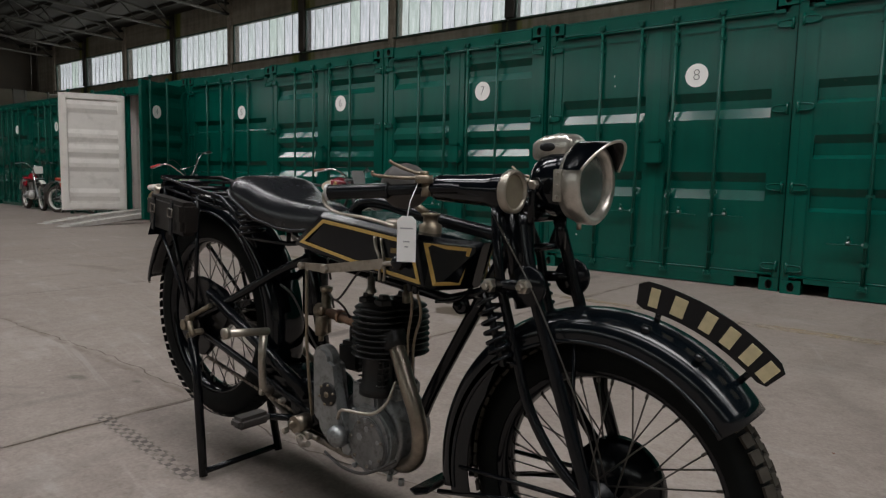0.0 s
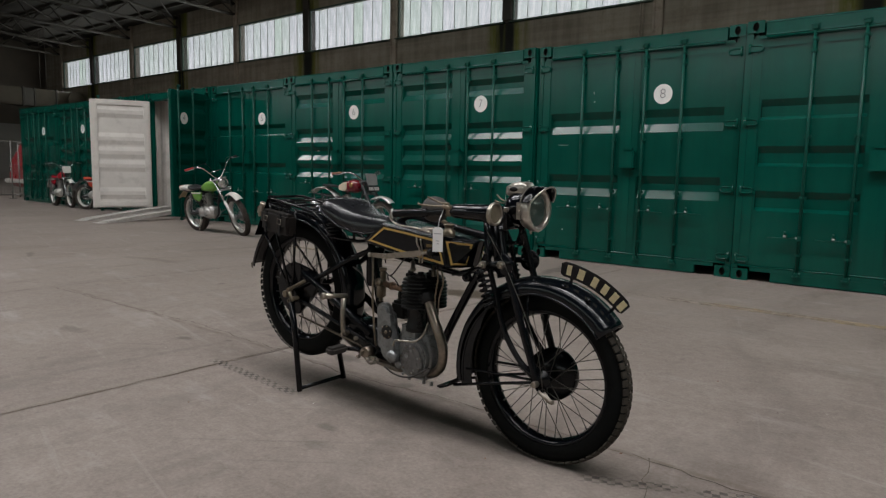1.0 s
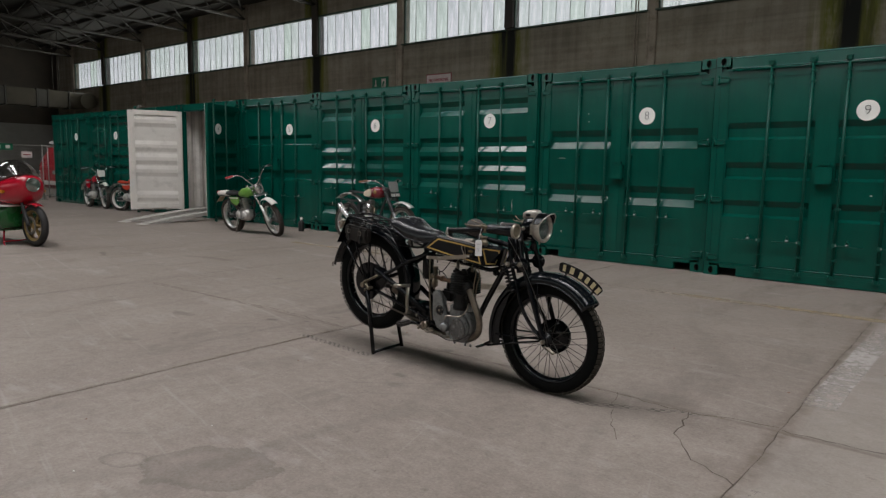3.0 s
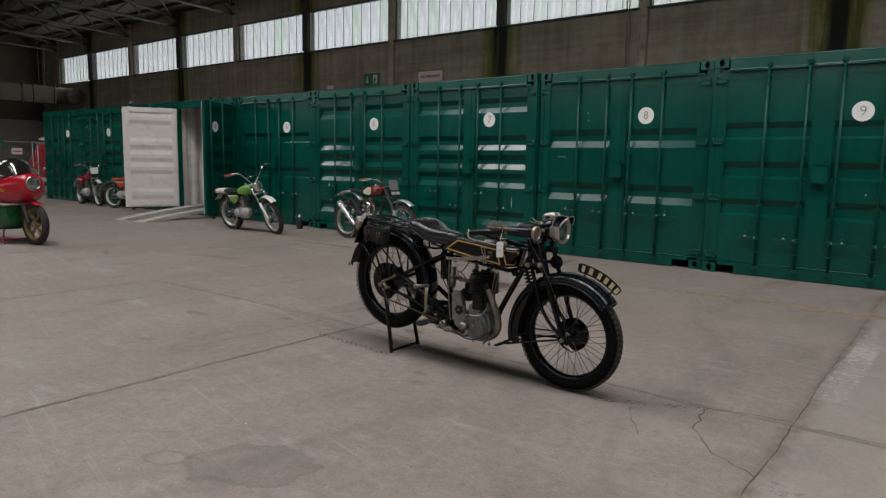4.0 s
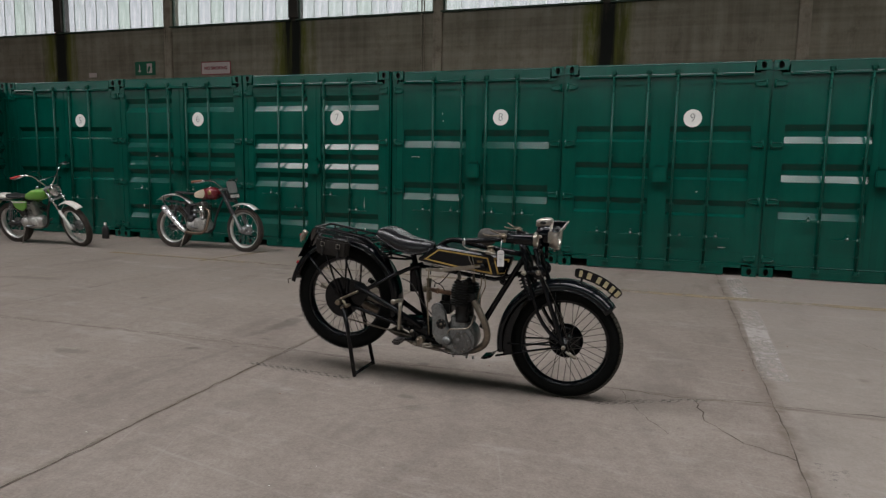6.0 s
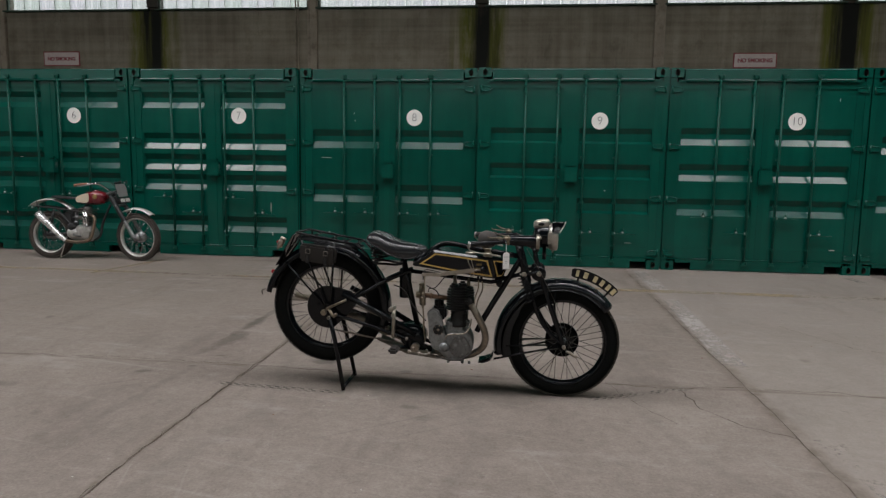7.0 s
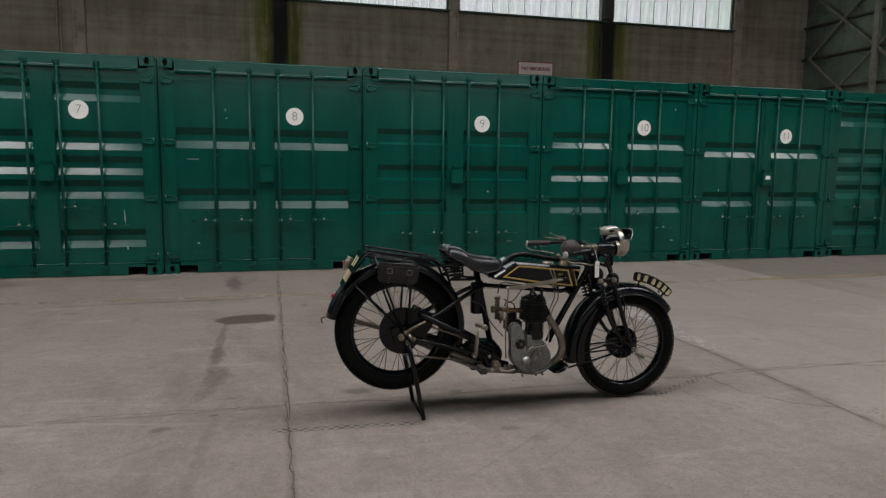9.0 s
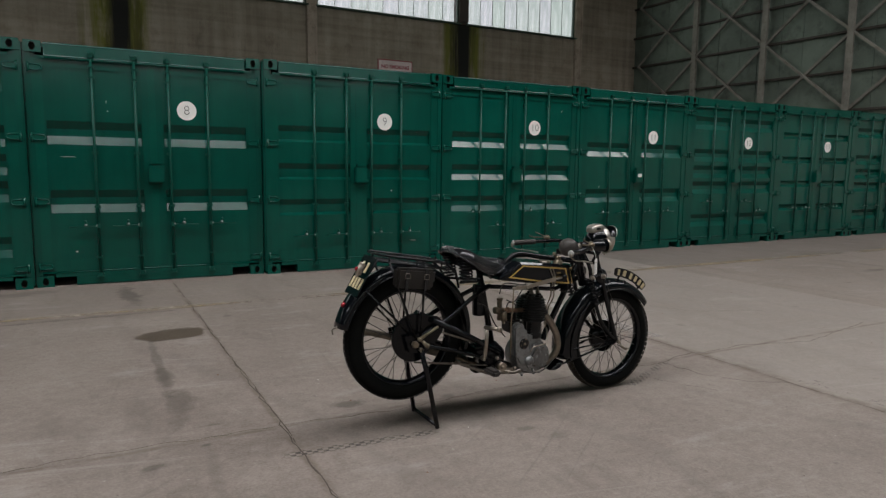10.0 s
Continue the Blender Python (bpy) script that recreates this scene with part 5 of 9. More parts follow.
        rod(bm, V(0.676, s * 0.106, 0.712), V(0.728, s * 0.104, 0.560), 0.008, 8)
        part("fork_spring", bm, M_FRAME, c)
        bm = B()
        tube(bm, [V(0.925, s * 0.078, 0.315), V(0.70, s * 0.078, 0.262), V(0.530, s * 0.060, 0.215)], 0.006, 8)
        part("guard_stay", bm, M_FRAME, c)
        bm = B()
        tube(bm, [V(0.925, s * 0.074, 0.32), V(0.60, s * 0.074, 0.30)], 0.005, 6)
        part("guard_stay", bm, M_FRAME, c)
        bm = B()
        tube(bm, [V(0.925, s * 0.078, 0.33), V(0.87, s * 0.072, 0.50), V(0.865, s * 0.066, 0.652)], 0.0045, 6)
        part("guard_stay", bm, M_FRAME, c)
    bm = B()
    rod(bm, V(0.705, -0.085, 0.70), V(0.705, 0.085, 0.70), 0.010, 8)
    part("fork_crosspiece", bm, M_FRAME, c)
    bm = B()
    rod(bm, V(0.742, -0.07, 0.862), V(0.742, 0.07, 0.862), 0.011, 8)
    part("fork_crosspiece", bm, M_FRAME, c)
    bm = B()
    rod(bm, V(0.660, -0.055, 0.875), V(0.660, 0.055, 0.875), 0.010, 8)
    part("fork_crosspiece", bm, M_FRAME, c)
    bm = B()
    rod(bm, V(0.755, -0.08, 0.80), V(0.755, 0.08, 0.80), 0.008, 8)
    part("fork_crosspiece", bm, M_FRAME, c)
    bm = B()
    rod(bm, V(0.665, 0.0, 0.905), V(0.742, 0.0, 0.862), 0.014, 8)
    part("fork_crosspiece", bm, M_FRAME, c)
    bm = B()
    rod(bm, V(0.648, 0, 0.905), V(0.712, 0, 0.665), 0.024, 14)
    lathe(bm, [(0.029, -0.012), (0.029, 0.012)], Matrix.Translation(V(0.65, 0, 0.895)), 14)
    part("steering_head", bm, M_FRAME, c)
    bm = B()
    tube(bm, smooth_path([V(0.955, -0.086, 0.283), V(0.985, -0.092, 0.262), V(1.0, -0.092, 0.262)], 4), [0.009] * 9, 8)
    rod(bm, V(0.940, -0.098, 0.290), V(0.985, -0.094, 0.262), 0.007, 8)
    bolt(bm, 0.925 - ox, -0.085, 0.312, 0.012, 0.022)
    part("brake_arm", bm, M_NICKEL, c)
    bm = B()
    tube(bm, smooth_path([V(0.955, -0.088, 0.285), V(0.92, -0.092, 0.45), V(0.80, -0.10, 0.70), V(0.70, -0.12, 0.87)], 6), 0.0015, 6)
    part("brake_cable", bm, M_SPOKE, c)

    # frame
    for nm, pts, r in (("top_tube", smooth_path([V(0.05, 0, 0.755), V(0.116, 0, 0.802), V(0.171, 0, 0.846), V(0.213, 0, 0.870), V(0.278, 0, 0.872), V(0.40, 0, 0.850), V(0.655, 0, 0.812)], 5), 0.0155),
                       ("down_tube", smooth_path([V(0.672, 0, 0.80), V(0.632, 0, 0.732), V(0.474, 0, 0.458), V(0.425, 0, 0.36)], 5), 0.017),
                       ("seat_tube", [V(-0.02, 0, 0.80), V(0.02, 0, 0.62), V(0.075, 0, 0.37)], 0.017),
                       ("tank_rail", [V(0.03, 0, 0.705), V(0.50, 0, 0.655), V(0.665, 0, 0.705)], 0.012)):
        bm = B()
        tube(bm, pts, r, 10)
        part(nm, bm, M_FRAME, c)
    for s in (-1, 1):
        bm = B()
        tube(bm, smooth_path([V(0.035, s * 0.03, 0.715), V(-0.10, s * 0.055, 0.655), V(-0.26, s * 0.085, 0.565), V(-0.475, s * 0.098, 0.470)], 5), 0.0125, 10)
        part("seat_stay", bm, M_FRAME, c)
        bm = B()
        tube(bm, [V(-0.355, s * 0.100, 0.575), V(-0.12, s * 0.090, 0.455), V(0.075, s * 0.075, 0.345)], 0.0165, 10)
        part("chain_stay", bm, M_FRAME, c)
        bm = B()
        tube(bm, [V(-0.475, s * 0.100, 0.465), V(-0.25, s * 0.095, 0.405), V(0.02, s * 0.07, 0.315), V(0.16, s * 0.055, 0.262)], 0.011, 8)
        part("lower_stay", bm, M_FRAME, c)
        bm = B()
        slab(bm, [(-0.515 - ox, 0.505), (-0.44 - ox, 0.515), (-0.395 - ox, 0.47), (-0.42 - ox, 0.41), (-0.49 - ox, 0.42)], 0.008, Matrix.Translation((0, s * 0.105, 0)), 0.002)
        part("dropout", bm, M_FRAME, c)
    bm = B()
    for x, z, r in ((-0.462, 0.462, 0.018), (-0.438, 0.486, 0.010), (-0.430, 0.432, 0.012), (-0.392, 0.450, 0.010)):
        bolt(bm, x - ox, -0.105, z, r, 0.026)
        part("axle_nut", bm, M_BRASS, c)
        bm = B()
    tube(bm, [V(-0.424, -0.13, 0.478), V(-0.408, -0.135, 0.455), V(-0.395, -0.13, 0.438)], 0.009, 8)
    rod(bm, V(-0.438, -0.122, 0.488), V(-0.33, -0.115, 0.540), 0.0075, 8)
    part("brake_arm", bm, M_BRASS, c)

    # petrol tank: a wide flat wedge whose front corners are cut off towards the head
    def tank_ring(xb, xt, hw, zb, zt):
        return [V(xb, -hw, zb + 0.006), V(xt, -hw, zt - 0.010), V(xt, -hw + 0.010, zt), V(xt, hw - 0.010, zt), V(xt, hw, zt - 0.010), V(xb, hw, zb + 0.006), V(xb, hw - 0.010, zb), V(xb, -hw + 0.010, zb)]

    bm = B()
    stations = [(0.055, 0.058, 0.100, 0.752, 0.770), (0.115, 0.115, 0.113, 0.744, 0.808), (0.176, 0.176, 0.117, 0.736, 0.846), (0.30, 0.30, 0.118, 0.720, 0.834), (0.522, 0.500, 0.118, 0.692, 0.812), (0.540, 0.530, 0.100, 0.690, 0.808), (0.573, 0.606, 0.022, 0.690, 0.797)]
    rings = [[bm.verts.new(p) for p in tank_ring(*q)] for q in stations]
    for a, b in zip(rings, rings[1:]):
        for i in range(8):
            bm.faces.new((a[i], a[(i + 1) % 8], b[(i + 1) % 8], b[i]))
    bm.faces.new(rings[0][::-1])
    bm.faces.new(rings[-1])
    bmesh.ops.recalc_face_normals(bm, faces=bm.faces[:])
    bmesh.ops.bevel(bm, geom=[e for e in bm.edges if e.calc_face_angle(0) > 0.5], offset=0.003, segments=2, affect="EDGES", clamp_overlap=True)
    tank = part("fuel_tank", bm, M_ENAMEL, c, "flat glossy black tank lined in gold")

    def tank_half(x):
        for p, q in zip(stations, stations[1:]):
            if p[0] <= x <= q[0]:
                return p[2] + (q[2] - p[2]) * (x - p[0]) / (q[0] - p[0])
        return stations[0][2]

    def gold_loop(pts, w, lift=0.0):
        """A closed gold line of width w through points in space, lying in their plane, proud of the tank."""
        P = [Vector(p) for p in pts]
        nrm = (P[1] - P[0]).cross(P[2] - P[0]).normalized()
        if nrm.y * P[0].y < 0:
            nrm = -nrm
        mid_ = sum(P, Vector()) / len(P)
        inner = []
        for i, p in enumerate(P):
            d0, d1 = (p - P[i - 1]).normalized(), (P[(i + 1) % len(P)] - p).normalized()
            k0, k1 = nrm.cross(d0), nrm.cross(d1)
            if k0.dot(mid_ - p) < 0:
                k0, k1 = -k0, -k1
            bis = (k0 + k1).normalized()
            inner.append(p + bis * (w / max(0.45, bis.dot(k0))))
        bm = B()
        rings_ = [[bm.verts.new(q + nrm * h) for q in ring] for ring, h in ((P, lift + 0.0004), (P, lift + 0.0016), (inner, lift + 0.0016), (inner, lift + 0.0004))]
        k = len(P)
        for a, b in zip(rings_, rings_[1:] + rings_[:1]):
            for i in range(k):
                bm.faces.new((a[i], a[(i + 1) % k], b[(i + 1) % k], b[i]))
        part("gold_line", bm, M_GOLD, tank)

    for s in (-1, 1):
        gold_loop([V(x, s * 0.1188, z) for x, z in ((0.098, 0.766), (0.188, 0.829), (0.300, 0.818), (0.484, 0.797), (0.513, 0.704), (0.300, 0.731))], 0.0085)
        gold_loop([V(0.512, s * 0.1105, 0.797), V(0.590, s * 0.0380, 0.786), V(0.563, s * 0.0420, 0.702), V(0.536, s * 0.1050, 0.704)], 0.008, 0.004)
        for zz, ww in ((0.772, 0.030), (0.748, 0.066)):
            bm = B()
            box(bm, 0.436 - ox, s * 0.1188, zz, ww, 0.0008, 0.012)
            part("tank_mark", bm, M_GOLDDULL, tank)
    bm = B()
    lathe(bm, [(0.030, 0), (0.032, 0.006), (0.030, 0.012), (0.024, 0.014), (0, 0.014)], Matrix.Translation(V(0.385, -0.055, 0.824)), 20)
    part("filler_cap", bm, M_NICKEL, tank)
    bm = B()
    lathe(bm, [(0.026, 0), (0.026, 0.02), (0.017, 0.024), (0.017, 0.038), (0.022, 0.040), (0.022, 0.046), (0, 0.048)], Matrix.Translation(V(0.480, -0.050, 0.811)), 18)
    rod(bm, V(0.468, -0.05, 0.856), V(0.44, -0.06, 0.876), 0.009, 8)
    part("oil_pump", bm, M_BRASS, tank)
    bm = B()
    tube(bm, smooth_path([V(0.58, -0.02, 0.695), V(0.56, -0.04, 0.668), V(0.50, -0.05, 0.655)], 4), 0.004, 6)
    part("fuel_tap", bm, M_FRAME, tank)
    bm = B()
    lathe(bm, [(0.020, -0.006), (0.020, 0.006), (0.012, 0.010), (0, 0.010)], Y(0.552 - ox, -0.02, 0.650), 18)
    lathe(bm, [(0, 0.016), (0.008, 0.015), (0.009, 0)], Y(0.552 - ox, -0.028, 0.650), 12)
    part("frame_clip", bm, M_FRAME, tank)

    # saddle
    bm = B()
    st = [(-0.210, 0.080, 0.912, 0.008), (-0.207, 0.116, 0.925, 0.016), (-0.194, 0.138, 0.934, 0.040), (-0.168, 0.147, 0.934, 0.058), (-0.130, 0.147, 0.925, 0.068), (-0.105, 0.142, 0.912, 0.072), (-0.082, 0.132, 0.900, 0.078), (-0.055, 0.119, 0.889, 0.076), (-0.020, 0.104, 0.878, 0.078), (0.030, 0.087, 0.869, 0.074), (0.070, 0.075, 0.863, 0.064), (0.098, 0.062, 0.858, 0.048), (0.114, 0.048, 0.853, 0.030), (0.122, 0.030, 0.846, 0.012)]
    rings = []
    for x, hw, zt, drop in st:
        ring = []
        for k in range(15):
            t = -1 + 2 * k / 14
            ring.append(V(x, hw * math.sin(t * 1.35) / math.sin(1.35), zt - drop * abs(t) ** 4.6 - 0.006 * t * t))
        for k in range(14, -1, -1):
            t = -1 + 2 * k / 14
            ring.append(V(x, hw * 0.94 * math.sin(t * 1.35) / math.sin(1.35), zt - drop * abs(t) ** 4.6 - 0.006 * t * t - 0.008))
        rings.append([bm.verts.new(p) for p in ring])
    for a, b in zip(rings, rings[1:]):
        for i in range(30):
            bm.faces.new((a[i], a[(i + 1) % 30], b[(i + 1) % 30], b[i])).smooth = True
    bm.faces.new(rings[0][::-1])
    bm.faces.new(rings[-1])
    hem = [[r_[i].co.copy() for r_ in rings] for i in (0, 14)]
    hem = hem[0][::-1] + [v_.co.copy() for v_ in rings[0][1:14]] + hem[1]
    saddle = part("saddle", bm, M_LEATHER, c, "worn black leather sprung saddle")
    bm = B()
    tube(bm, hem, 0.0042, 6)
    part("hem", bm, M_LEATHER, saddle)
    bm = B()
    tube(bm, smooth_path([V(-0.190, -0.104, 0.890), V(-0.10, -0.100, 0.850), V(0.0, -0.070, 0.81), V(0.10, -0.03, 0.82), V(0.11, 0, 0.825), V(0.10, 0.03, 0.82), V(0.0, 0.070, 0.81), V(-0.10, 0.100, 0.850), V(-0.190, 0.104, 0.890)], 5), 0.005, 6)
    rod(bm, V(-0.165, -0.10, 0.885), V(-0.165, 0.10, 0.885), 0.007, 6)
    tube(bm, [V(0.10, 0, 0.82), V(0.02, 0, 0.80), V(-0.03, 0, 0.76)], 0.009, 8)
    part("saddle_frame", bm, M_FRAME, saddle)
    for s in (-1, 1):
        bm = B()
        coil(bm, V(-0.150, s * 0.088, 0.768), V(-0.160, s * 0.090, 0.880), 0.034, 7, 0.0046)
        coil(bm, V(-0.152, s * 0.088, 0.772), V(-0.158, s * 0.090, 0.876), 0.019, 8, 0.0035)
        part("saddle_spring", bm, M_FRAME, saddle)
    bm = B()
    tube(bm, [V(-0.185, -0.085, 0.756), V(-0.05, -0.04, 0.745), V(0.0, 0, 0.75), V(-0.05, 0.04, 0.745), V(-0.185, 0.085, 0.756)], 0.007, 8)
    part("saddle_bracket", bm, M_FRAME, saddle)

    # engine
    bm = B()

    def finned(cx, cy, r0, wide):
        """A barrel with nine thin fins, standing on a plain foot."""
        prof = [(0, 0.40), (0.050, 0.40), (0.050, 0.42), (0.041, 0.43), (0.041, 0.497)]
        for k in range(9):
            z, r = 0.499 + 0.0145 * k, r0 * (1.0 if k < 7 else 0.96 if k < 8 else 0.90)
            prof += [(r0 * 0.64, z), (r - 0.002, z), (r, z + 0.002), (r - 0.002, z + 0.0045), (r0 * 0.64, z + 0.0045)]
        prof += [(r0 * 0.62, 0.628), (r0 * 0.5, 0.634), (0, 0.634)]
        lathe(bm, prof, Matrix.Translation(V(cx, cy, 0)) @ Matrix.Diagonal((1, wide, 1, 1)), 36)

    finned(0.330, 0.012, 0.078, 1.0)
    finned(0.318, -0.052, 0.070, 0.86)
    engine = part("cylinder", bm, M_IRON, c, "sooty finned iron cylinder barrel")
    for x, y in ((0.290, -0.058), (0.345, -0.060), (0.335, 0.02)):
        bm = B()
        lathe(bm, [(0.024, 0.628), (0.024, 0.640), (0.014, 0.643), (0.013, 0.652), (0, 0.653)], Matrix.Translation(V(x, y, 0)), 6, smooth=False)
        part("valve_cap", bm, M_IRON, engine)
    bm = B()
    lathe(bm, [(0.010, 0.63), (0.010, 0.655), (0.006, 0.658), (0.006, 0.675), (0, 0.676)], Matrix.Translation(V(0.372, -0.01, 0)), 8)
    part("compression_tap", bm, M_BRASS, engine)
    bm = B()
    lathe(bm, [(0.013, 0.650), (0.013, 0.660), (0.0095, 0.662), (0.0095, 0.690), (0.004, 0.692), (0.004, 0.704), (0, 0.705)], Matrix.Translation(V(0.296, -0.055, 0)), 8)
    part("spark_plug", bm, M_NICKEL, engine)
    bm = B()
    lathe(bm, [(0, -0.062), (0.092, -0.062), (0.105, -0.052), (0.108, 0.05), (0.097, 0.062), (0, 0.062)], Y(0.303 - ox, 0, 0.300), 36)
    box(bm, 0.312 - ox, 0, 0.405, 0.135, 0.10, 0.045, r=0.01)
    box(bm, 0.300 - ox, 0, 0.200, 0.11, 0.07, 0.035, r=0.008)
    for x in (0.262, 0.345, 0.385):
        lathe(bm, [(0, -0.016), (0.008, -0.016), (0.008, 0), (0, 0)], Matrix.Translation(V(x, -0.03, 0.188)), 6)
    case = part("crankcase", bm, M_ALLOY, c, "cast aluminium crankcase, oil-stained")
    bm = B()
    slab(bm, [(0.262 - ox + 0.085 * math.cos(a) * (1 if math.cos(a) > 0 else 0.9) + 0.06, 0.295 + 0.085 * math.sin(a)) for a in (2 * math.pi * k / 28 for k in range(28))], 0.032, Matrix.Translation((0, -0.080, 0)), 0.006)
    part("timing_cover", bm, M_ALLOY, case)
    bm = B()
    slab(bm, [(0.335 - ox + 0.062 * math.cos(a) * (1.0 if math.sin(a) < 0.2 else 0.86), 0.288 + 0.066 * math.sin(a)) for a in (2 * math.pi * k / 26 for k in range(26))], 0.010, Matrix.Translation((0, -0.100, 0)), 0.003)
    part("timing_lid", bm, M_ALLOYDARK, case)
    for a in range(15, 375, 52):
        bm = B()
        bolt(bm, 0.335 - ox + 0.053 * math.cos(radians(a)), -0.104, 0.288 + 0.056 * math.sin(radians(a)), 0.0045, 0.004)
        part("lid_screw", bm, M_STEEL, case)
    bm = B()
    slab(bm, [(0.262 - ox, 0.425), (0.345 - ox, 0.430), (0.350 - ox, 0.372), (0.300 - ox, 0.352), (0.262 - ox, 0.362)], 0.05, Matrix.Translation((0, -0.062, 0)), 0.006)
    part("tappet_chest", bm, M_ALLOY, case)
    bm = B()
    pts = []
    xa, za, ra, xb, zb, rb = 0.180, 0.470, 0.037, 0.216, 0.312, 0.050
    for k in range(13):
        a = radians(-13 + 180 * (k / 12))
        pts.append((xa - ox + ra * math.cos(a), za + ra * math.sin(a)))
    for k in range(13):
        a = radians(167 + 180 * (k / 12))
        pts.append((xb - ox + rb * math.cos(a), zb + rb * math.sin(a)))
    slab(bm, pts, 0.042, Matrix.Translation((0, -0.098, 0)), 0.010)
    cover = part("magneto_chain_cover", bm, M_ALLOY, case, "tall rounded aluminium chain cover")
    bm = B()
    lathe(bm, [(0, 0.006), (0.024, 0.006), (0.030, 0.003), (0.031, 0), (0, 0)], pose(0.211 - ox, -0.119, 0.388, 90), 24)
    badge = part("cover_disc", bm, M_IRON, cover)
    bm = B()
    for k in range(6):
        a = 2 * math.pi * k / 6 + 0.3
        bolt(bm, 0.211 - ox + 0.026 * math.cos(a), -0.124, 0.388 + 0.026 * math.sin(a), 0.0035, 0.003)
    lathe(bm, [(0, 0.002), (0.008, 0.002), (0.008, 0)], pose(0.211 - ox, -0.125, 0.388, 90), 12)
    part("cover_screw", bm, M_BRASS, cover)
    for x, z, r in ((0.288, 0.36, 0.008), (0.330, 0.345, 0.007), (0.372, 0.30, 0.007), (0.35, 0.245, 0.007), (0.29, 0.22, 0.007), (0.31, 0.30, 0.012), (0.335, 0.325, 0.009), (0.262, 0.255, 0.018), (0.222, 0.262, 0.010)):
        bm = B()
        bolt(bm, x - ox, -0.096, z, r, 0.008)
        part("case_bolt", bm, M_ALLOY, case)
    bm = B()
    lathe(bm, [(0, 0.03), (0.016, 0.028), (0.026, 0.018), (0.030, 0), (0, 0)], pose(0.246 - ox, -0.112, 0.288, 90), 16)
    part("filler_plug", bm, M_ALLOY, case)
    bm = B()
    tube(bm, smooth_path([V(0.250, -0.122, 0.335), V(0.268, -0.126, 0.362), V(0.315, -0.120, 0.366), V(0.362, -0.11, 0.372), V(0.388, -0.09, 0.40), V(0.398, -0.07, 0.45)], 6), 0.0042, 8)
    part("oil_pipe", bm, M_NICKEL, case)
    bm = B()
    tube(bm, smooth_path([V(0.20, -0.12, 0.235), V(0.27, -0.122, 0.215), V(0.35, -0.118, 0.222), V(0.43, -0.10, 0.27)], 6), 0.004, 6)
    part("oil_hose", bm, M_RUBBER, case)
    bm = B()
    for x, yy in ((0.285, -0.030), (0.355, -0.030)):
        coil(bm, V(x, yy - 0.038, 0.425), V(x, yy - 0.038, 0.515), 0.011, 6, 0.0022)
        rod(bm, V(x, yy - 0.038, 0.415), V(x, yy - 0.038, 0.53), 0.004, 6)
    part("valve_spring", bm, M_IRON, engine)
    # exhaust
    bm = B()
    lathe(bm, [(0, 0), (0.034, 0), (0.036, 0.012), (0.030, 0.03), (0.030, 0.045), (0, 0.045)], look(V(0.360, -0.048, 0.560), V(0.425, -0.072, 0.475)) @ Matrix.Rotation(math.pi, 4, "X"), 16)
    part("exhaust_flange", bm, M_IRON, engine)
    bm = B()
    path = smooth_path([V(0.378, -0.055, 0.540), V(0.410, -0.066, 0.500), V(0.442, -0.075, 0.448), V(0.470, -0.076, 0.390), V(0.480, -0.072, 0.332), V(0.460, -0.060, 0.276), V(0.405, -0.035, 0.232), V(0.33, 0.01, 0.205), V(0.24, 0.06, 0.195), V(0.05, 0.11, 0.235), V(-0.15, 0.13, 0.32)], 6)
    tube(bm, path, 0.0198, 14)
    exhaust = part("exhaust_pipe", bm, M_PIPE, c, "bronzed steel exhaust pipe")
    bm = B()
    a, b = V(-0.10, 0.13, 0.300), V(-0.42, 0.135, 0.425)
    d = (b - a)
    tube(bm, [a, a + d * 0.05, a + d * 0.1, a + d * 0.9, a + d * 0.95, b, V(-0.60, 0.135, 0.482), V(-0.715, 0.135, 0.512)], [0.024, 0.034, 0.038, 0.038, 0.034, 0.020, 0.0175, 0.019], 16)
    part("silencer", bm, M_PIPE, exhaust)

    # carburettor side
    bm = B()
    rod(bm, V(0.100, -0.03, 0.515), V(0.100, -0.03, 0.632), 0.0135, 14)
    rod(bm, V(0.100, -0.03, 0.628), V(0.100, -0.03, 0.640), 0.017, 10)
    rod(bm, V(0.068, -0.03, 0.572), V(0.105, -0.03, 0.571), 0.019, 14)
    rod(bm, V(0.112, -0.058, 0.515), V(0.112, -0.058, 0.566), 0.017, 14)
    rod(bm, V(0.112, -0.058, 0.498), V(0.112, -0.058, 0.515), 0.007, 8)
    rod(bm, V(0.112, -0.058, 0.566), V(0.112, -0.058, 0.590), 0.006, 8)
    lathe(bm, [(0, -0.016), (0.015, -0.012), (0.020, 0), (0, 0)], look(V(0.068, -0.03, 0.572), V(0.2, -0.03, 0.572)), 14)
    part("carburettor", bm, M_BRASS, c, "dull brass carburettor")
    bm = B()
    rod(bm, V(0.110, -0.03, 0.570), V(0.270, -0.03, 0.556), 0.0135, 12)
    rod(bm, V(0.150, -0.03, 0.567), V(0.162, -0.03, 0.566), 0.018, 12)
    part("inlet_pipe", bm, M_COPPER, c)
    bm = B()
    lathe(bm, [(0, 0), (0.034, 0), (0.036, 0.01), (0.036, 0.16), (0.034, 0.17), (0, 0.17)], Matrix.Translation(V(-0.005, 0.02, 0.545)), 20)
    part("oil_canister", bm, M_FRAME, c)
    bm = B()
    box(bm, 0.205 - ox, 0.0, 0.470, 0.085, 0.10, 0.075, r=0.012)
    lathe(bm, [(0, 0), (0.028, 0), (0.028, 0.04), (0, 0.04)], Matrix.Translation(V(0.20, 0.0, 0.50)), 14)
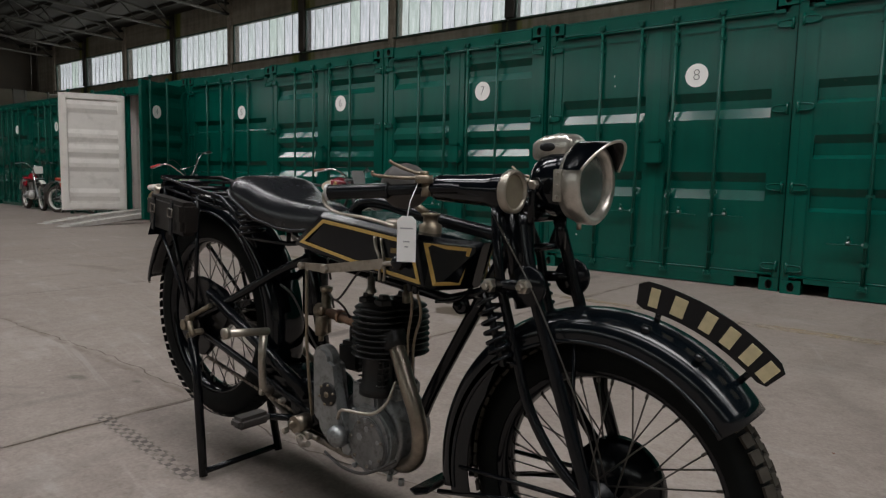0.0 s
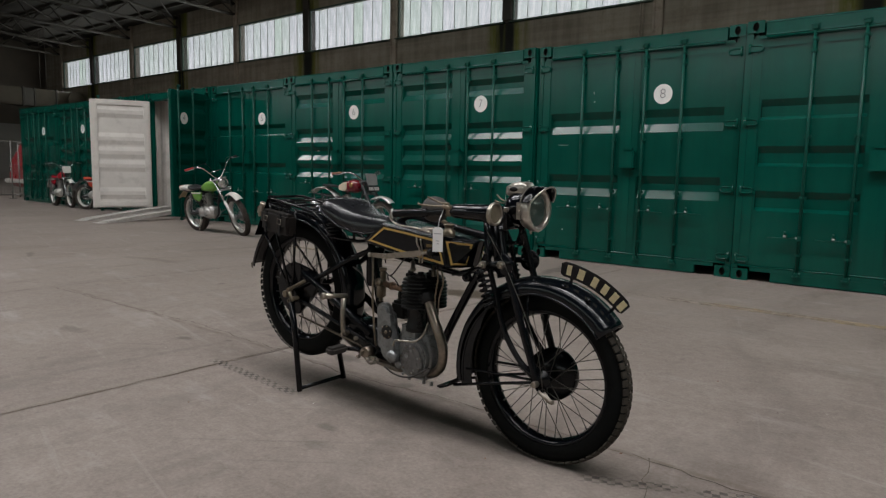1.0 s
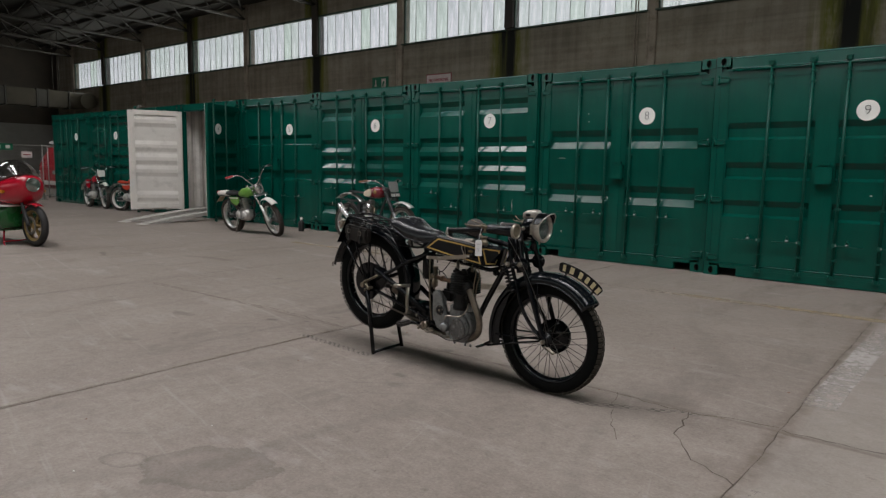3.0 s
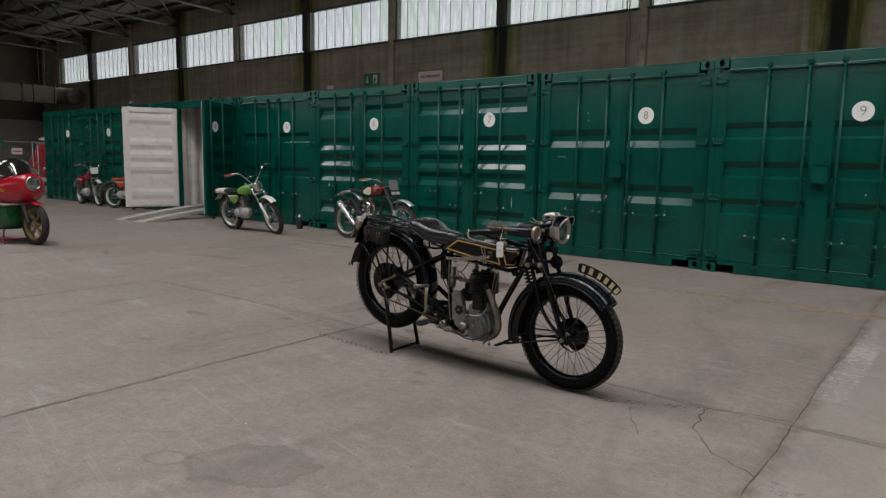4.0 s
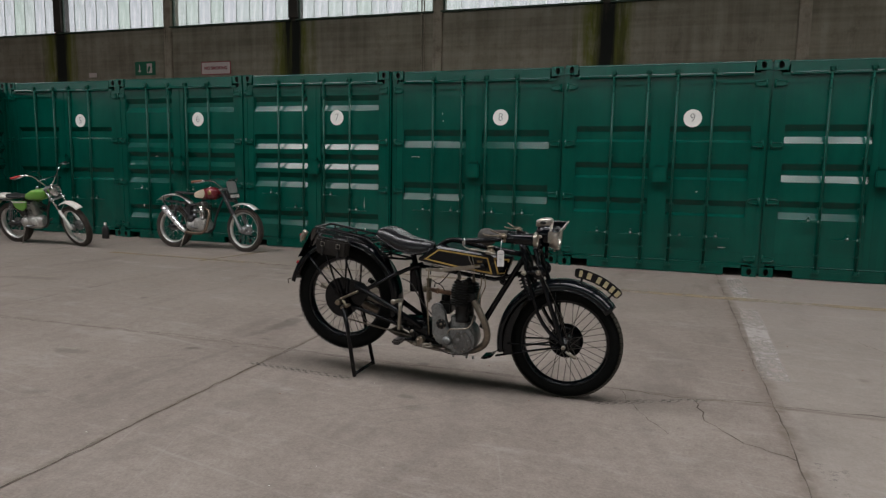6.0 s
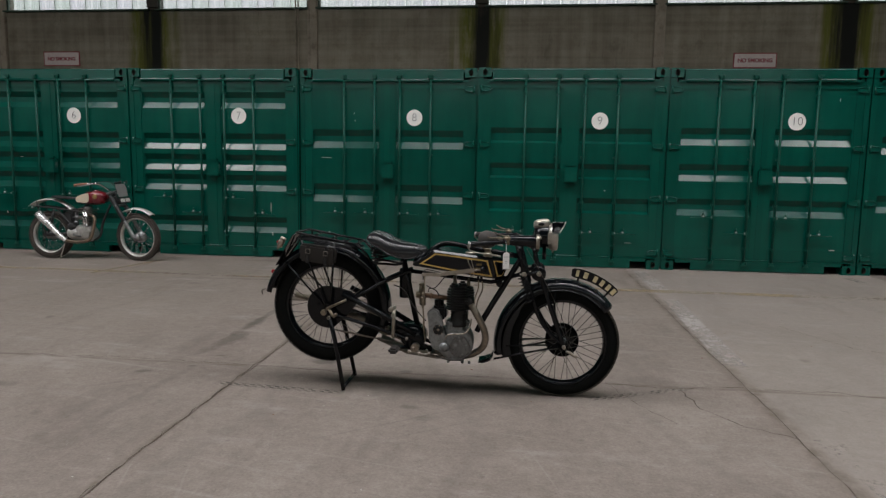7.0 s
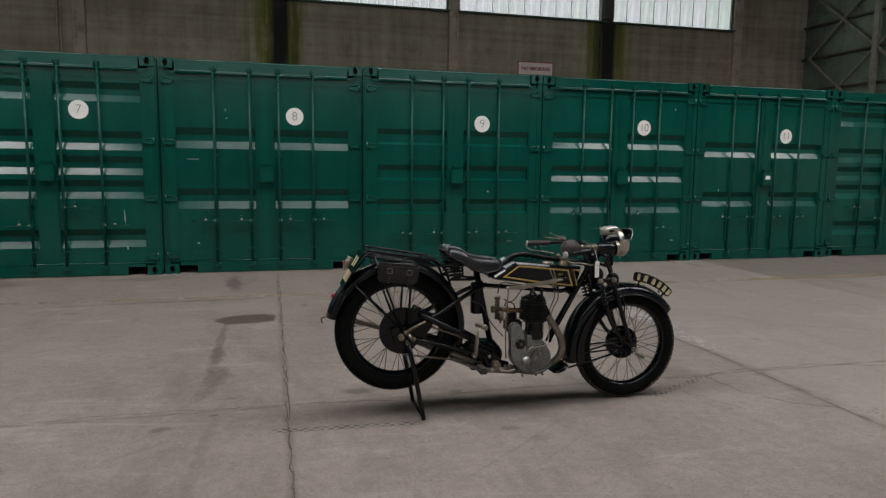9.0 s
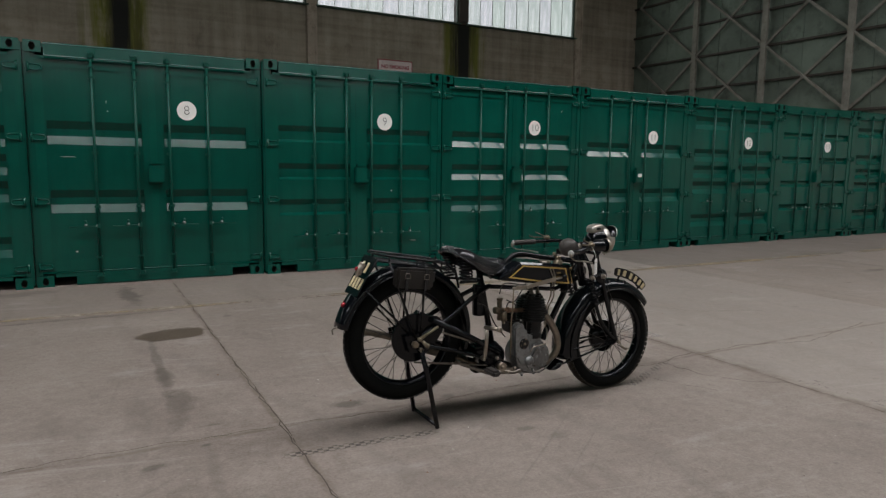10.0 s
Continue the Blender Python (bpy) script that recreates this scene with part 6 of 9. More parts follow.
    rod(bm, V(0.205, -0.03, 0.505), V(0.205, -0.03, 0.56), 0.007, 8)
    part("magneto", bm, M_IRON, c)
    for k, pts in enumerate(([(0.205, -0.03, 0.555), (0.19, -0.05, 0.60), (0.15, -0.05, 0.615), (0.14, -0.04, 0.59)], [(0.28, -0.022, 0.712), (0.25, -0.05, 0.70), (0.18, -0.06, 0.62), (0.13, -0.05, 0.63)],
                             [(0.105, -0.02, 0.66), (0.12, -0.04, 0.72), (0.22, -0.06, 0.71), (0.30, -0.05, 0.70)], [(-0.06, -0.06, 0.63), (0.0, -0.06, 0.60), (0.06, -0.05, 0.50), (0.13, -0.05, 0.42)],
                             [(0.430, -0.06, 0.69), (0.432, -0.055, 0.63), (0.412, -0.045, 0.56), (0.406, -0.04, 0.46)], [(0.448, -0.06, 0.685), (0.456, -0.05, 0.62), (0.428, -0.04, 0.55), (0.416, -0.035, 0.44)])):
        bm = B()
        tube(bm, smooth_path([V(*p) for p in pts], 6), 0.0032 if k < 4 else 0.0036, 6)
        part("cable", bm, M_RUBBER if k < 4 else M_BRASS, c)
    bm = B()
    rod(bm, V(0.430, -0.06, 0.672), V(0.430, -0.06, 0.705), 0.007, 8)
    rod(bm, V(0.448, -0.06, 0.668), V(0.448, -0.06, 0.70), 0.007, 8)
    part("oil_union", bm, M_FRAME, c)
    # hand gear change
    bm = B()
    slab(bm, [(0.118 - ox, 0.716), (0.21 - ox, 0.720), (0.405 - ox, 0.752), (0.415 - ox, 0.745), (0.405 - ox, 0.728), (0.21 - ox, 0.698), (0.118 - ox, 0.700)], 0.008, Matrix.Translation((0, -0.128, 0)), 0.002)
    rod(bm, V(0.41, -0.128, 0.740), V(0.452, -0.134, 0.747), 0.006, 8)
    bolt(bm, 0.212 - ox, -0.130, 0.709, 0.012, 0.008)
    bolt(bm, 0.122 - ox, -0.130, 0.708, 0.010, 0.008)
    lever = part("gear_lever", bm, M_NICKEL, c, "dull nickel hand gear lever")
    bm = B()
    lathe(bm, [(0, -0.018), (0.012, -0.014), (0.018, 0), (0.014, 0.012), (0, 0.018)], Matrix.Translation(V(0.462, -0.136, 0.749)), 16)
    part("knob", bm, M_FRAME, lever)
    bm = B()
    tube(bm, smooth_path([V(0.372, -0.120, 0.800), V(0.380, -0.124, 0.775), V(0.393, -0.124, 0.748), V(0.390, -0.122, 0.700)], 4), 0.006, 6, flat=0.5)
    tube(bm, smooth_path([V(0.392, -0.120, 0.797), V(0.402, -0.124, 0.765), V(0.408, -0.124, 0.735), V(0.404, -0.122, 0.700)], 4), 0.005, 6, flat=0.5)
    part("gear_gate", bm, M_NICKEL, lever)
    bm = B()
    tube(bm, [V(0.130, -0.122, 0.708), V(0.127, -0.120, 0.60), V(0.122, -0.115, 0.50), V(0.126, -0.110, 0.40), V(0.132, -0.105, 0.31)], 0.0042, 8)
    part("gear_rod", bm, M_BRASS, lever)
    # gearbox, chain cases
    bm = B()
    lathe(bm, [(0, -0.075), (0.062, -0.075), (0.072, -0.06), (0.074, 0.05), (0.06, 0.07), (0, 0.07)], Y(0.055 - ox, 0, 0.315), 26)
    box(bm, 0.02 - ox, 0.0, 0.375, 0.16, 0.09, 0.035, r=0.012)
    box(bm, 0.06 - ox, 0.02, 0.235, 0.20, 0.06, 0.03, r=0.006)
    box(bm, -0.02 - ox, -0.02, 0.36, 0.13, 0.11, 0.05, r=0.015)
    gearbox = part("gearbox", bm, M_FRAME, c)
    bm = B()
    rod(bm, V(0.075, -0.075, 0.272), V(0.075, -0.118, 0.272), 0.024, 16)
    rod(bm, V(0.06, -0.118, 0.275), V(0.075, -0.124, 0.272), 0.010, 8)
    part("kick_boss", bm, M_PIPE, gearbox)
    for x, z in ((0.045, 0.252), (0.105, 0.247), (0.145, 0.262), (0.03, 0.33), (-0.055, 0.335)):
        bm = B()
        bolt(bm, x - ox, -0.118, z, 0.009, 0.014)
        part("gearbox_bolt", bm, M_NICKEL, gearbox)
    bm = B()
    rod(bm, V(0.03, -0.10, 0.252), V(0.15, -0.10, 0.250), 0.007, 8)
    part("gear_linkage", bm, M_NICKEL, gearbox)
    bm = B()
    tube(bm, [V(-0.15, 0.045, 0.295), V(0.02, 0.045, 0.225), V(0.20, 0.045, 0.200), V(0.27, 0.03, 0.21)], 0.010, 8)
    tube(bm, [V(-0.15, -0.045, 0.300), V(0.02, -0.055, 0.230), V(0.20, -0.045, 0.205), V(0.27, -0.03, 0.21)], 0.010, 8)
    slab(bm, [(-0.14 - ox, 0.305), (0.0 - ox, 0.245), (0.17 - ox, 0.225), (0.17 - ox, 0.205), (0.02 - ox, 0.215), (-0.12 - ox, 0.28)], 0.09)
    part("engine_cradle", bm, M_STEEL, c)
    # kick starter
    bm = B()
    tube(bm, [V(-0.050, -0.105, 0.335), V(-0.050, -0.128, 0.352), V(-0.046, -0.135, 0.43), V(-0.044, -0.130, 0.500)], [0.016, 0.011, 0.010, 0.012], 8)
    rod(bm, V(-0.044, -0.115, 0.508), V(-0.040, -0.250, 0.524), 0.0105, 10)
    lathe(bm, [(0, 0), (0.015, 0), (0.015, 0.012), (0, 0.012)], pose(-0.040 - ox, -0.243, 0.524, 90), 12)
    part("kick_starter", bm, M_NICKEL, c)
    for s in (-1, 1):
        bm = B()
        rod(bm, V(0.03, s * 0.06, 0.262), V(-0.03, s * 0.13, 0.275), 0.010, 8)
        rod(bm, V(-0.03, s * 0.12, 0.275), V(-0.035, s * 0.225, 0.275), 0.008, 8)
        fr = part("footrest", bm, M_FRAME, c)
        bm = B()
        box(bm, -0.033 - ox, s * 0.18, 0.278, 0.052, 0.10, 0.032, r=0.010)
        part("rubber_block", bm, M_RUBBER, fr)
    bm = B()
    tube(bm, smooth_path([V(0.08, -0.11, 0.25), V(0.13, -0.14, 0.243), V(0.17, -0.15, 0.255)], 4), 0.008, 8)
    part("brake_pedal", bm, M_STEEL, c)
    # rear chain with its guard disc
    bm = B()
    pts = []
    xa, za, ra = -0.447, 0.487, 0.126
    for k in range(17):
        a = radians(70 + 215 * k / 16)
        pts.append((xa - ox + ra * math.cos(a), za + ra * math.sin(a)))
    pts += [(-0.328 - ox, 0.445), (-0.285 - ox, 0.500), (-0.270 - ox, 0.545), (-0.310 - ox, 0.585)]
    slab(bm, pts, 0.018, Matrix.Translation((0, -0.075, 0)), 0.004)
    part("chain_guard", bm, M_FRAME, c, "black disc-shaped chain guard")
    for za_, zb_ in ((0.352, 0.275), (0.555, 0.375)):
        bm = B()
        p, q = V(-0.44, -0.062, za_), V(0.03, -0.062, zb_)
        L = (q - p).length
        k = int(L / 0.0127)
        for i in range(k):
            o = p + (q - p) * ((i + 0.5) / k)
            mm = Matrix.Translation(o) @ Matrix.Rotation(math.atan2(p.z - q.z, q.x - p.x), 4, "Y")
            bmesh.ops.create_cube(bm, size=1, matrix=mm @ Matrix.Diagonal((0.0105, 0.010 if i % 2 else 0.006, 0.009, 1)))
        part("chain_run", bm, M_STEEL, c)

    # rear mudguard, carrier, bag, lamp, plate
    rg = part("rear_mudguard", mudguard_mesh(rx, rz, 0.374, 0.388, -20, 167, 0.125, 0.040, M_ENAMEL), None, c, "glossy black rear mudguard")
    bm = B()
    end = Vector((rx + 0.392 * math.cos(radians(166)), 0, rz + 0.392 * math.sin(radians(166))))
    tube(bm, smooth_path([end + Vector((0.0, -0.03, 0.0)), end + Vector((-0.025, -0.03, -0.01)), end + Vector((-0.022, -0.03, -0.035))], 4), 0.004, 6)
    part("hook", bm, M_STEEL, rg)
    bm = B()
    lathe(bm, [(0, 0.014), (0.010, 0.011), (0.014, 0), (0, 0)], Matrix.Translation((rx + 0.392 * math.cos(radians(150)), -0.01, rz + 0.394 * math.sin(radians(150)))) @ Matrix.Rotation(radians(-60), 4, "Y"), 14)
    part("reflector", bm, M_REDGLASS, rg)
    for s in (-1, 1):
        bm = B()
        rod(bm, V(-0.60, s * 0.108, 0.89), V(-0.450, s * 0.11, 0.485), 0.0065, 8)
        part("carrier_strut", bm, M_FRAME, c)
        bm = B()
        rod(bm, V(-0.40, s * 0.108, 0.868), V(-0.425, s * 0.11, 0.50), 0.0065, 8)
        part("carrier_strut", bm, M_FRAME, c)
        bm = B()
        rod(bm, V(-0.715, s * 0.066, 0.755), V(-0.455, s * 0.108, 0.49), 0.0055, 8)
        part("guard_stay", bm, M_FRAME, c)
        bm = B()
        tube(bm, [V(-0.18, s * 0.06, 0.725), V(-0.215, s * 0.09, 0.810), V(-0.278, s * 0.106, 0.868)], 0.007, 8)
        part("guard_stay", bm, M_FRAME, c)
    bm = B()
    rail = [V(-0.630, -0.092, 0.922), V(-0.612, -0.108, 0.922), V(-0.300, -0.108, 0.870), V(-0.275, -0.095, 0.866), V(-0.275, 0.095, 0.866), V(-0.300, 0.108, 0.870), V(-0.612, 0.108, 0.922), V(-0.630, 0.092, 0.922)]
    tube(bm, rail, 0.0068, 8, closed=True)
    low = [p + Vector((0, 0, -0.032)) for p in rail]
    tube(bm, low, 0.005, 8, closed=True)
    for x, z in ((-0.53, 0.907), (-0.43, 0.890), (-0.345, 0.876)):
        rod(bm, V(x, -0.106, z), V(x, 0.106, z), 0.0055, 8)
    for p in (-0.60, -0.45, -0.31):
        for s in (-1, 1):
            z = 0.922 - (p + 0.612) * 0.166
            rod(bm, V(p, s * 0.108, z), V(p, s * 0.108, z - 0.034), 0.005, 6)
    for y in (-0.05, 0.0, 0.05):
        rod(bm, V(-0.625, y, 0.890), V(-0.278, y, 0.834), 0.0045, 6)
    part("luggage_carrier", bm, M_FRAME, c, "black tubular luggage carrier")
    bm = B()
    mb = Matrix.Translation(V(-0.484, -0.142, 0.806)) @ Matrix.Rotation(radians(6.5), 4, "Y")
    box(bm, 0, 0, 0, 0.205, 0.058, 0.098, mb, 0.012)
    box(bm, 0, -0.008, 0.018, 0.212, 0.056, 0.070, mb, 0.012)
    bag = part("tool_bag", bm, M_BAGLEATHER, c, "worn dark leather tool bag with two straps")
    for s in (-0.052, 0.052):
        bm = B()
        box(bm, s, -0.037, 0.0, 0.017, 0.006, 0.104, mb, 0.002)
        strap = part("strap", bm, M_LEATHER, bag)
        bm = B()
        tube(bm, [mb @ Vector(p) for p in ((s - 0.013, -0.042, 0.028), (s + 0.013, -0.042, 0.028), (s + 0.013, -0.042, 0.004), (s - 0.013, -0.042, 0.004))], 0.0022, 6, closed=True)
        part("buckle", bm, M_STEEL, bag)
    # tail lamp
    bm = B()
    ml = Matrix.Translation(V(-0.738, -0.060, 0.852)) @ Matrix.Rotation(radians(30), 4, "Y") @ Matrix.Scale(0.60, 4)
    lathe(bm, [(0, -0.062), (0.010, -0.062), (0.013, -0.052), (0.013, -0.04), (0.028, -0.030), (0.030, 0.03), (0.026, 0.036), (0.026, 0.052), (0.030, 0.056), (0.028, 0.066), (0, 0.068)], ml, 20)
    lamp = part("tail_lamp", bm, M_NICKEL, c, "small dull nickel tail lamp")
    bm = B()
    lathe(bm, [(0, 0.014), (0.013, 0.012), (0.017, 0), (0, 0)], ml @ Matrix.Translation((-0.028, 0, 0)) @ Matrix.Rotation(radians(-90), 4, "Y"), 14)
    part("red_lens", bm, M_REDGLASS, lamp)
    mp = Matrix.Translation(V(-0.708, 0.0, 0.816)) @ Matrix.Rotation(radians(30), 4, "Y")
    bm = B()
    box(bm, 0, 0, 0, 0.004, 0.170, 0.215, mp, 0.0015)
    rp = part("rear_number_plate", bm, M_ENAMEL, c, "black rear plate with plain cream marks")
    for zz, ys in ((0.045, (-0.030, 0.030)), (-0.042, (-0.057, -0.019, 0.019, 0.057))):
        for yy in ys:
            bm = B()
            box(bm, -0.003, yy, zz, 0.0014, 0.026, 0.058, mp)
            part("plate_mark", bm, M_CREAM, rp)
    for y in (-0.04, 0.04):
        bm = B()
        rod(bm, V(-0.628, y, 0.90), V(-0.740, y, 0.745), 0.005, 6)
        part("plate_bracket", bm, M_FRAME, rp)
    # rear stand
    for s in (-1, 1):
        bm = B()
        tube(bm, [V(-0.430, s * 0.118, 0.44), V(-0.395, s * 0.124, 0.30), V(-0.340, s * 0.140, 0.008)], [0.016, 0.015, 0.0135], 8, flat=0.9)
        part("stand_leg", bm, M_FRAME, c)
    bm = B()
    rod(bm, V(-0.343, -0.138, 0.022), V(-0.343, 0.138, 0.022), 0.010, 8)
    part("stand_bar", bm, M_FRAME, c)

    # handlebar and controls
    bm = B()
    half = [V(0.675, 0.0, 0.908), V(0.672, 0.07, 0.910), V(0.658, 0.13, 0.916), V(0.628, 0.178, 0.918), V(0.570, 0.208, 0.914), V(0.480, 0.243, 0.907), V(0.392, 0.275, 0.902)]
    left = smooth_path(half, 5)
    right = [Vector((p.x, -p.y, p.z)) for p in left]
    tube(bm, right[::-1] + left[1:], 0.0115, 10)
    bar = part("handlebar", bm, M_FRAME, c)
    for s in (-1, 1):
        bm = B()
        a, b = V(0.520, s * 0.228, 0.910), V(0.390, s * 0.276, 0.902)
        d = b - a
        tube(bm, [a, a + d * 0.03, a + d * 0.05, a + d * 0.95, a + d * 0.98, b], [0.014, 0.0175, 0.0155, 0.0155, 0.0175, 0.013], 12)
        part("grip", bm, M_RUBBER if s > 0 else M_FRAME, bar)
        bm = B()
        tube(bm, [b - d * 0.03, b - d * 0.01, b + d * 0.02, b + d * 0.03], [0.0165, 0.0185, 0.0185, 0.013], 14)
        part("grip_end", bm, M_WORNWHITE, bar)
        bm = B()
        tube(bm, smooth_path([V(0.384, s * 0.280, 0.902), V(0.388, s * 0.284, 0.880), V(0.420, s * 0.280, 0.862), V(0.490, s * 0.262, 0.853), V(0.560, s * 0.250, 0.840)], 5), [0.008, 0.008, 0.008, 0.007, 0.007, 0.006, 0.006, 0.006, 0.006, 0.006, 0.006, 0.006, 0.006, 0.006, 0.006, 0.007, 0.007, 0.007, 0.008, 0.008, 0.007], 8, flat=0.55)
        part("brake_lever", bm, M_NICKEL, bar)
        bm = B()
        rod(bm, V(0.592, s * 0.204, 0.926), V(0.592, s * 0.204, 0.942), 0.018, 16)
        rod(bm, V(0.592, s * 0.204, 0.942), V(0.592, s * 0.204, 0.950), 0.009, 12)
        rod(bm, V(0.596, s * 0.202, 0.900), V(0.596, s * 0.202, 0.926), 0.010, 8)
        tube(bm, smooth_path([V(0.592, s * 0.204, 0.944), V(0.555, s * 0.205, 0.950), V(0.525, s * 0.222, 0.964), V(0.516, s * 0.224, 0.970)], 4), 0.0035, 8)
        tube(bm, smooth_path([V(0.592, s * 0.204, 0.936), V(0.545, s * 0.226, 0.936), V(0.495, s * 0.246, 0.940), V(0.490, s * 0.247, 0.948)], 4), 0.0035, 8)
        part("control_lever", bm, M_BRASS, bar)
    # bulb horn
    bm = B()
    hm = Matrix.Translation(V(0.481, -0.138, 0.918)) @ Matrix.Rotation(radians(90.8), 4, "Y")
    lathe(bm, [(0, -0.052), (0.02, -0.050), (0.038, -0.038), (0.048, -0.018), (0.050, 0.002), (0.046, 0.022), (0.034, 0.042), (0.022, 0.055), (0.016, 0.062), (0, 0.062)], hm, 24)
    horn = part("horn_bulb", bm, M_BULB, c, "old black rubber horn bulb")
    bm = B()
    lathe(bm, [(0.0, 0.058), (0.018, 0.058), (0.019, 0.078), (0.014, 0.08), (0.014, 0.088), (0, 0.088)], hm, 18)
    part("horn_ferrule", bm, M_NICKEL, horn)
    bm = B()
    lathe(bm, [(0, 0.085), (0.024, 0.088), (0.027, 0.10), (0.029, 0.16), (0.032, 0.23), (0.037, 0.278), (0.033, 0.278), (0.026, 0.16), (0, 0.12)], hm, 24)
    part("horn_trumpet", bm, M_ENAMEL, horn)
    bm = B()
    lathe(bm, [(0.0395, 0.268), (0.042, 0.272), (0.042, 0.284), (0.037, 0.287), (0.033, 0.284), (0.033, 0.276), (0.038, 0.268)], hm, 28)
    part("horn_rim", bm, M_NICKEL, horn)
    bm = B()
    lathe(bm, [(0, 0.2805), (0.0345, 0.2805)], hm, 24, False)
    part("horn_gauze", bm, M_GAUZE, horn)
    # acetylene headlamp
    lm = Matrix.Translation(V(0.784, -0.012, 0.932)) @ Matrix.Rotation(radians(90), 4, "Y") @ Matrix.Scale(0.96, 4)
    bm = B()
    lathe(bm, [(0, -0.056), (0.026, -0.053), (0.048, -0.042), (0.063, -0.022), (0.070, 0.004), (0.070, 0.03), (0.068, 0.045), (0.060, 0.045), (0.05, 0.0), (0, -0.03)], lm, 32)
    head = part("headlamp", bm, M_ENAMEL, c, "round black and nickel acetylene headlamp with peak")
    bm = B()
    lathe(bm, [(0.066, 0.036), (0.074, 0.040), (0.077, 0.052), (0.083, 0.060), (0.084, 0.086), (0.079, 0.092), (0.068, 0.088), (0.066, 0.075), (0.062, 0.06), (0.06, 0.036)], lm, 40)
    part("lamp_rim", bm, M_BRIGHTNICKEL, head)
    bm = B()
    lathe(bm, [(0.0, 0.0), (0.03, 0.012), (0.052, 0.04), (0.064, 0.072)], lm, 32)
    part("reflector_bowl", bm, M_REFLECTOR, head)
    bm = B()
    lathe(bm, [(0, 0.080), (0.067, 0.078)], lm, 32)
    glass = part("lamp_lens", bm, M_LENS, head)
    glass.visible_shadow = False
    bm = B()
    R = 0.0872
    rows = []
    for k in range(21):
        a = radians(-72 + 144 * k / 20)
        reach = 0.052 * math.cos(a) ** 1.2 + 0.004
        rows.append([bm.verts.new(lm @ Vector((-R * math.cos(a) * (1 - 0.02 * q), R * math.sin(a), 0.056 + (reach + 0.024) * q))) for q in (0, 0.5, 1)])
    for a, b in zip(rows, rows[1:]):
        for i in range(2):
            bm.faces.new((a[i], a[i + 1], b[i + 1], b[i])).smooth = True
    bmesh.ops.solidify(bm, geom=bm.faces[:], thickness=0.0016)
    part("lamp_peak", bm, M_ENAMEL, head)
    bm = B()
    tube(bm, [lm @ Vector((-R * 0.98 * math.cos(a), R * math.sin(a), 0.080 + 0.052 * math.cos(a) ** 1.2 + 0.004)) for a in (radians(-72 + 144 * k / 20) for k in range(21))], 0.003, 6)
    part("peak_edge", bm, M_BRIGHTNICKEL, head)
    bm = B()
    loft_ = [(0.735, 0.020, 0.985, 1.006), (0.740, 0.032, 0.978, 1.016), (0.760, 0.038, 0.975, 1.026), (0.790, 0.039, 0.975, 1.031), (0.815, 0.037, 0.978, 1.030), (0.826, 0.030, 0.984, 1.022), (0.829, 0.018, 0.992, 1.012)]
    rows = []
    for x, hw, z0, z1 in loft_:
        ring = []
        for k in range(20):
            a = 2 * math.pi * k / 20
            ca, sa = math.cos(a), math.sin(a)
            ring.append(bm.verts.new(V(x, -0.01 + hw * math.copysign(abs(ca) ** 0.55, ca), (z0 + z1) / 2 + (z1 - z0) / 2 * math.copysign(abs(sa) ** 0.55, sa))))
        rows.append(ring)
    for p, q in zip(rows, rows[1:]):
        for i in range(20):
            bm.faces.new((p[i], p[(i + 1) % 20], q[(i + 1) % 20], q[i])).smooth = True
    bm.faces.new(rows[0][::-1])
    bm.faces.new(rows[-1])
    chim = part("lamp_chimney", bm, M_BRIGHTNICKEL, head)
    for s in (-1, 1):
        bm = B()
        lathe(bm, [(0, 0.001), (0.017, 0.001), (0.018, 0), (0, 0)], pose(0.778 - ox, -0.01 + s * 0.0385, 1.003, 90 if s < 0 else -90) @ Matrix.Diagonal((1, 0.5, 1, 1)), 16)
        part("chimney_vent", bm, M_IRON, chim)
        bm = B()
        rod(bm, V(0.772, -0.01 + s * 0.058, 0.928), V(0.772, -0.01 + s * 0.070, 0.928), 0.015, 12)
        nut = B()
        bolt(nut, 0.772 - ox, -0.01 + s * 0.069, 0.928, 0.010, 0.012, s)
        part("lamp_nut", nut, M_NICKEL, head)
        tube(bm, smooth_path([V(0.772, -0.01 + s * 0.075, 0.925), V(0.765, -0.01 + s * 0.07, 0.87), V(0.750, s * 0.05, 0.83), V(0.745, s * 0.04, 0.80)], 4), 0.0075, 8)
        part("lamp_bracket", bm, M_FRAME, head)
    bm = B()
    box(bm, 0.824 - ox, -0.082, 0.928, 0.020, 0.006, 0.062, r=0.002)
    for z in (0.906, 0.928, 0.950):
        bolt(bm, 0.824 - ox, -0.084, z, 0.004, 0.004)
    part("lamp_strap", bm, M_BRIGHTNICKEL, head)
    bm = B()
    rod(bm, V(0.845, -0.03, 0.866), V(0.845, -0.03, 0.842), 0.005, 8)
    part("lamp_stud", bm, M_NICKEL, head)
    bm = B()
    rod(bm, V(0.80, -0.02, 0.872), V(0.80, -0.02, 0.80), 0.011, 10)
    part("lamp_post", bm, M_FRAME, head)
    # hanging tag
    bm = B()
    tube(bm, [V(0.585, -0.215, 0.925), V(0.588, -0.240, 0.890), V(0.589, -0.250, 0.856)], 0.0012, 5)
    string = part("tag_string", bm, M_TAG, c)
    bm = B()
    slab(bm, [(-0.019, -0.090), (0.019, -0.090), (0.019, -0.008), (0.010, 0.0), (-0.010, 0.0), (-0.019, -0.008)], 0.001, Matrix.Translation(V(0.589, -0.250, 0.862)) @ Matrix.Rotation(radians(28), 4, "Z"))
    tag = part("card_tag", bm, M_TAG, c, "small white card tag on a string")
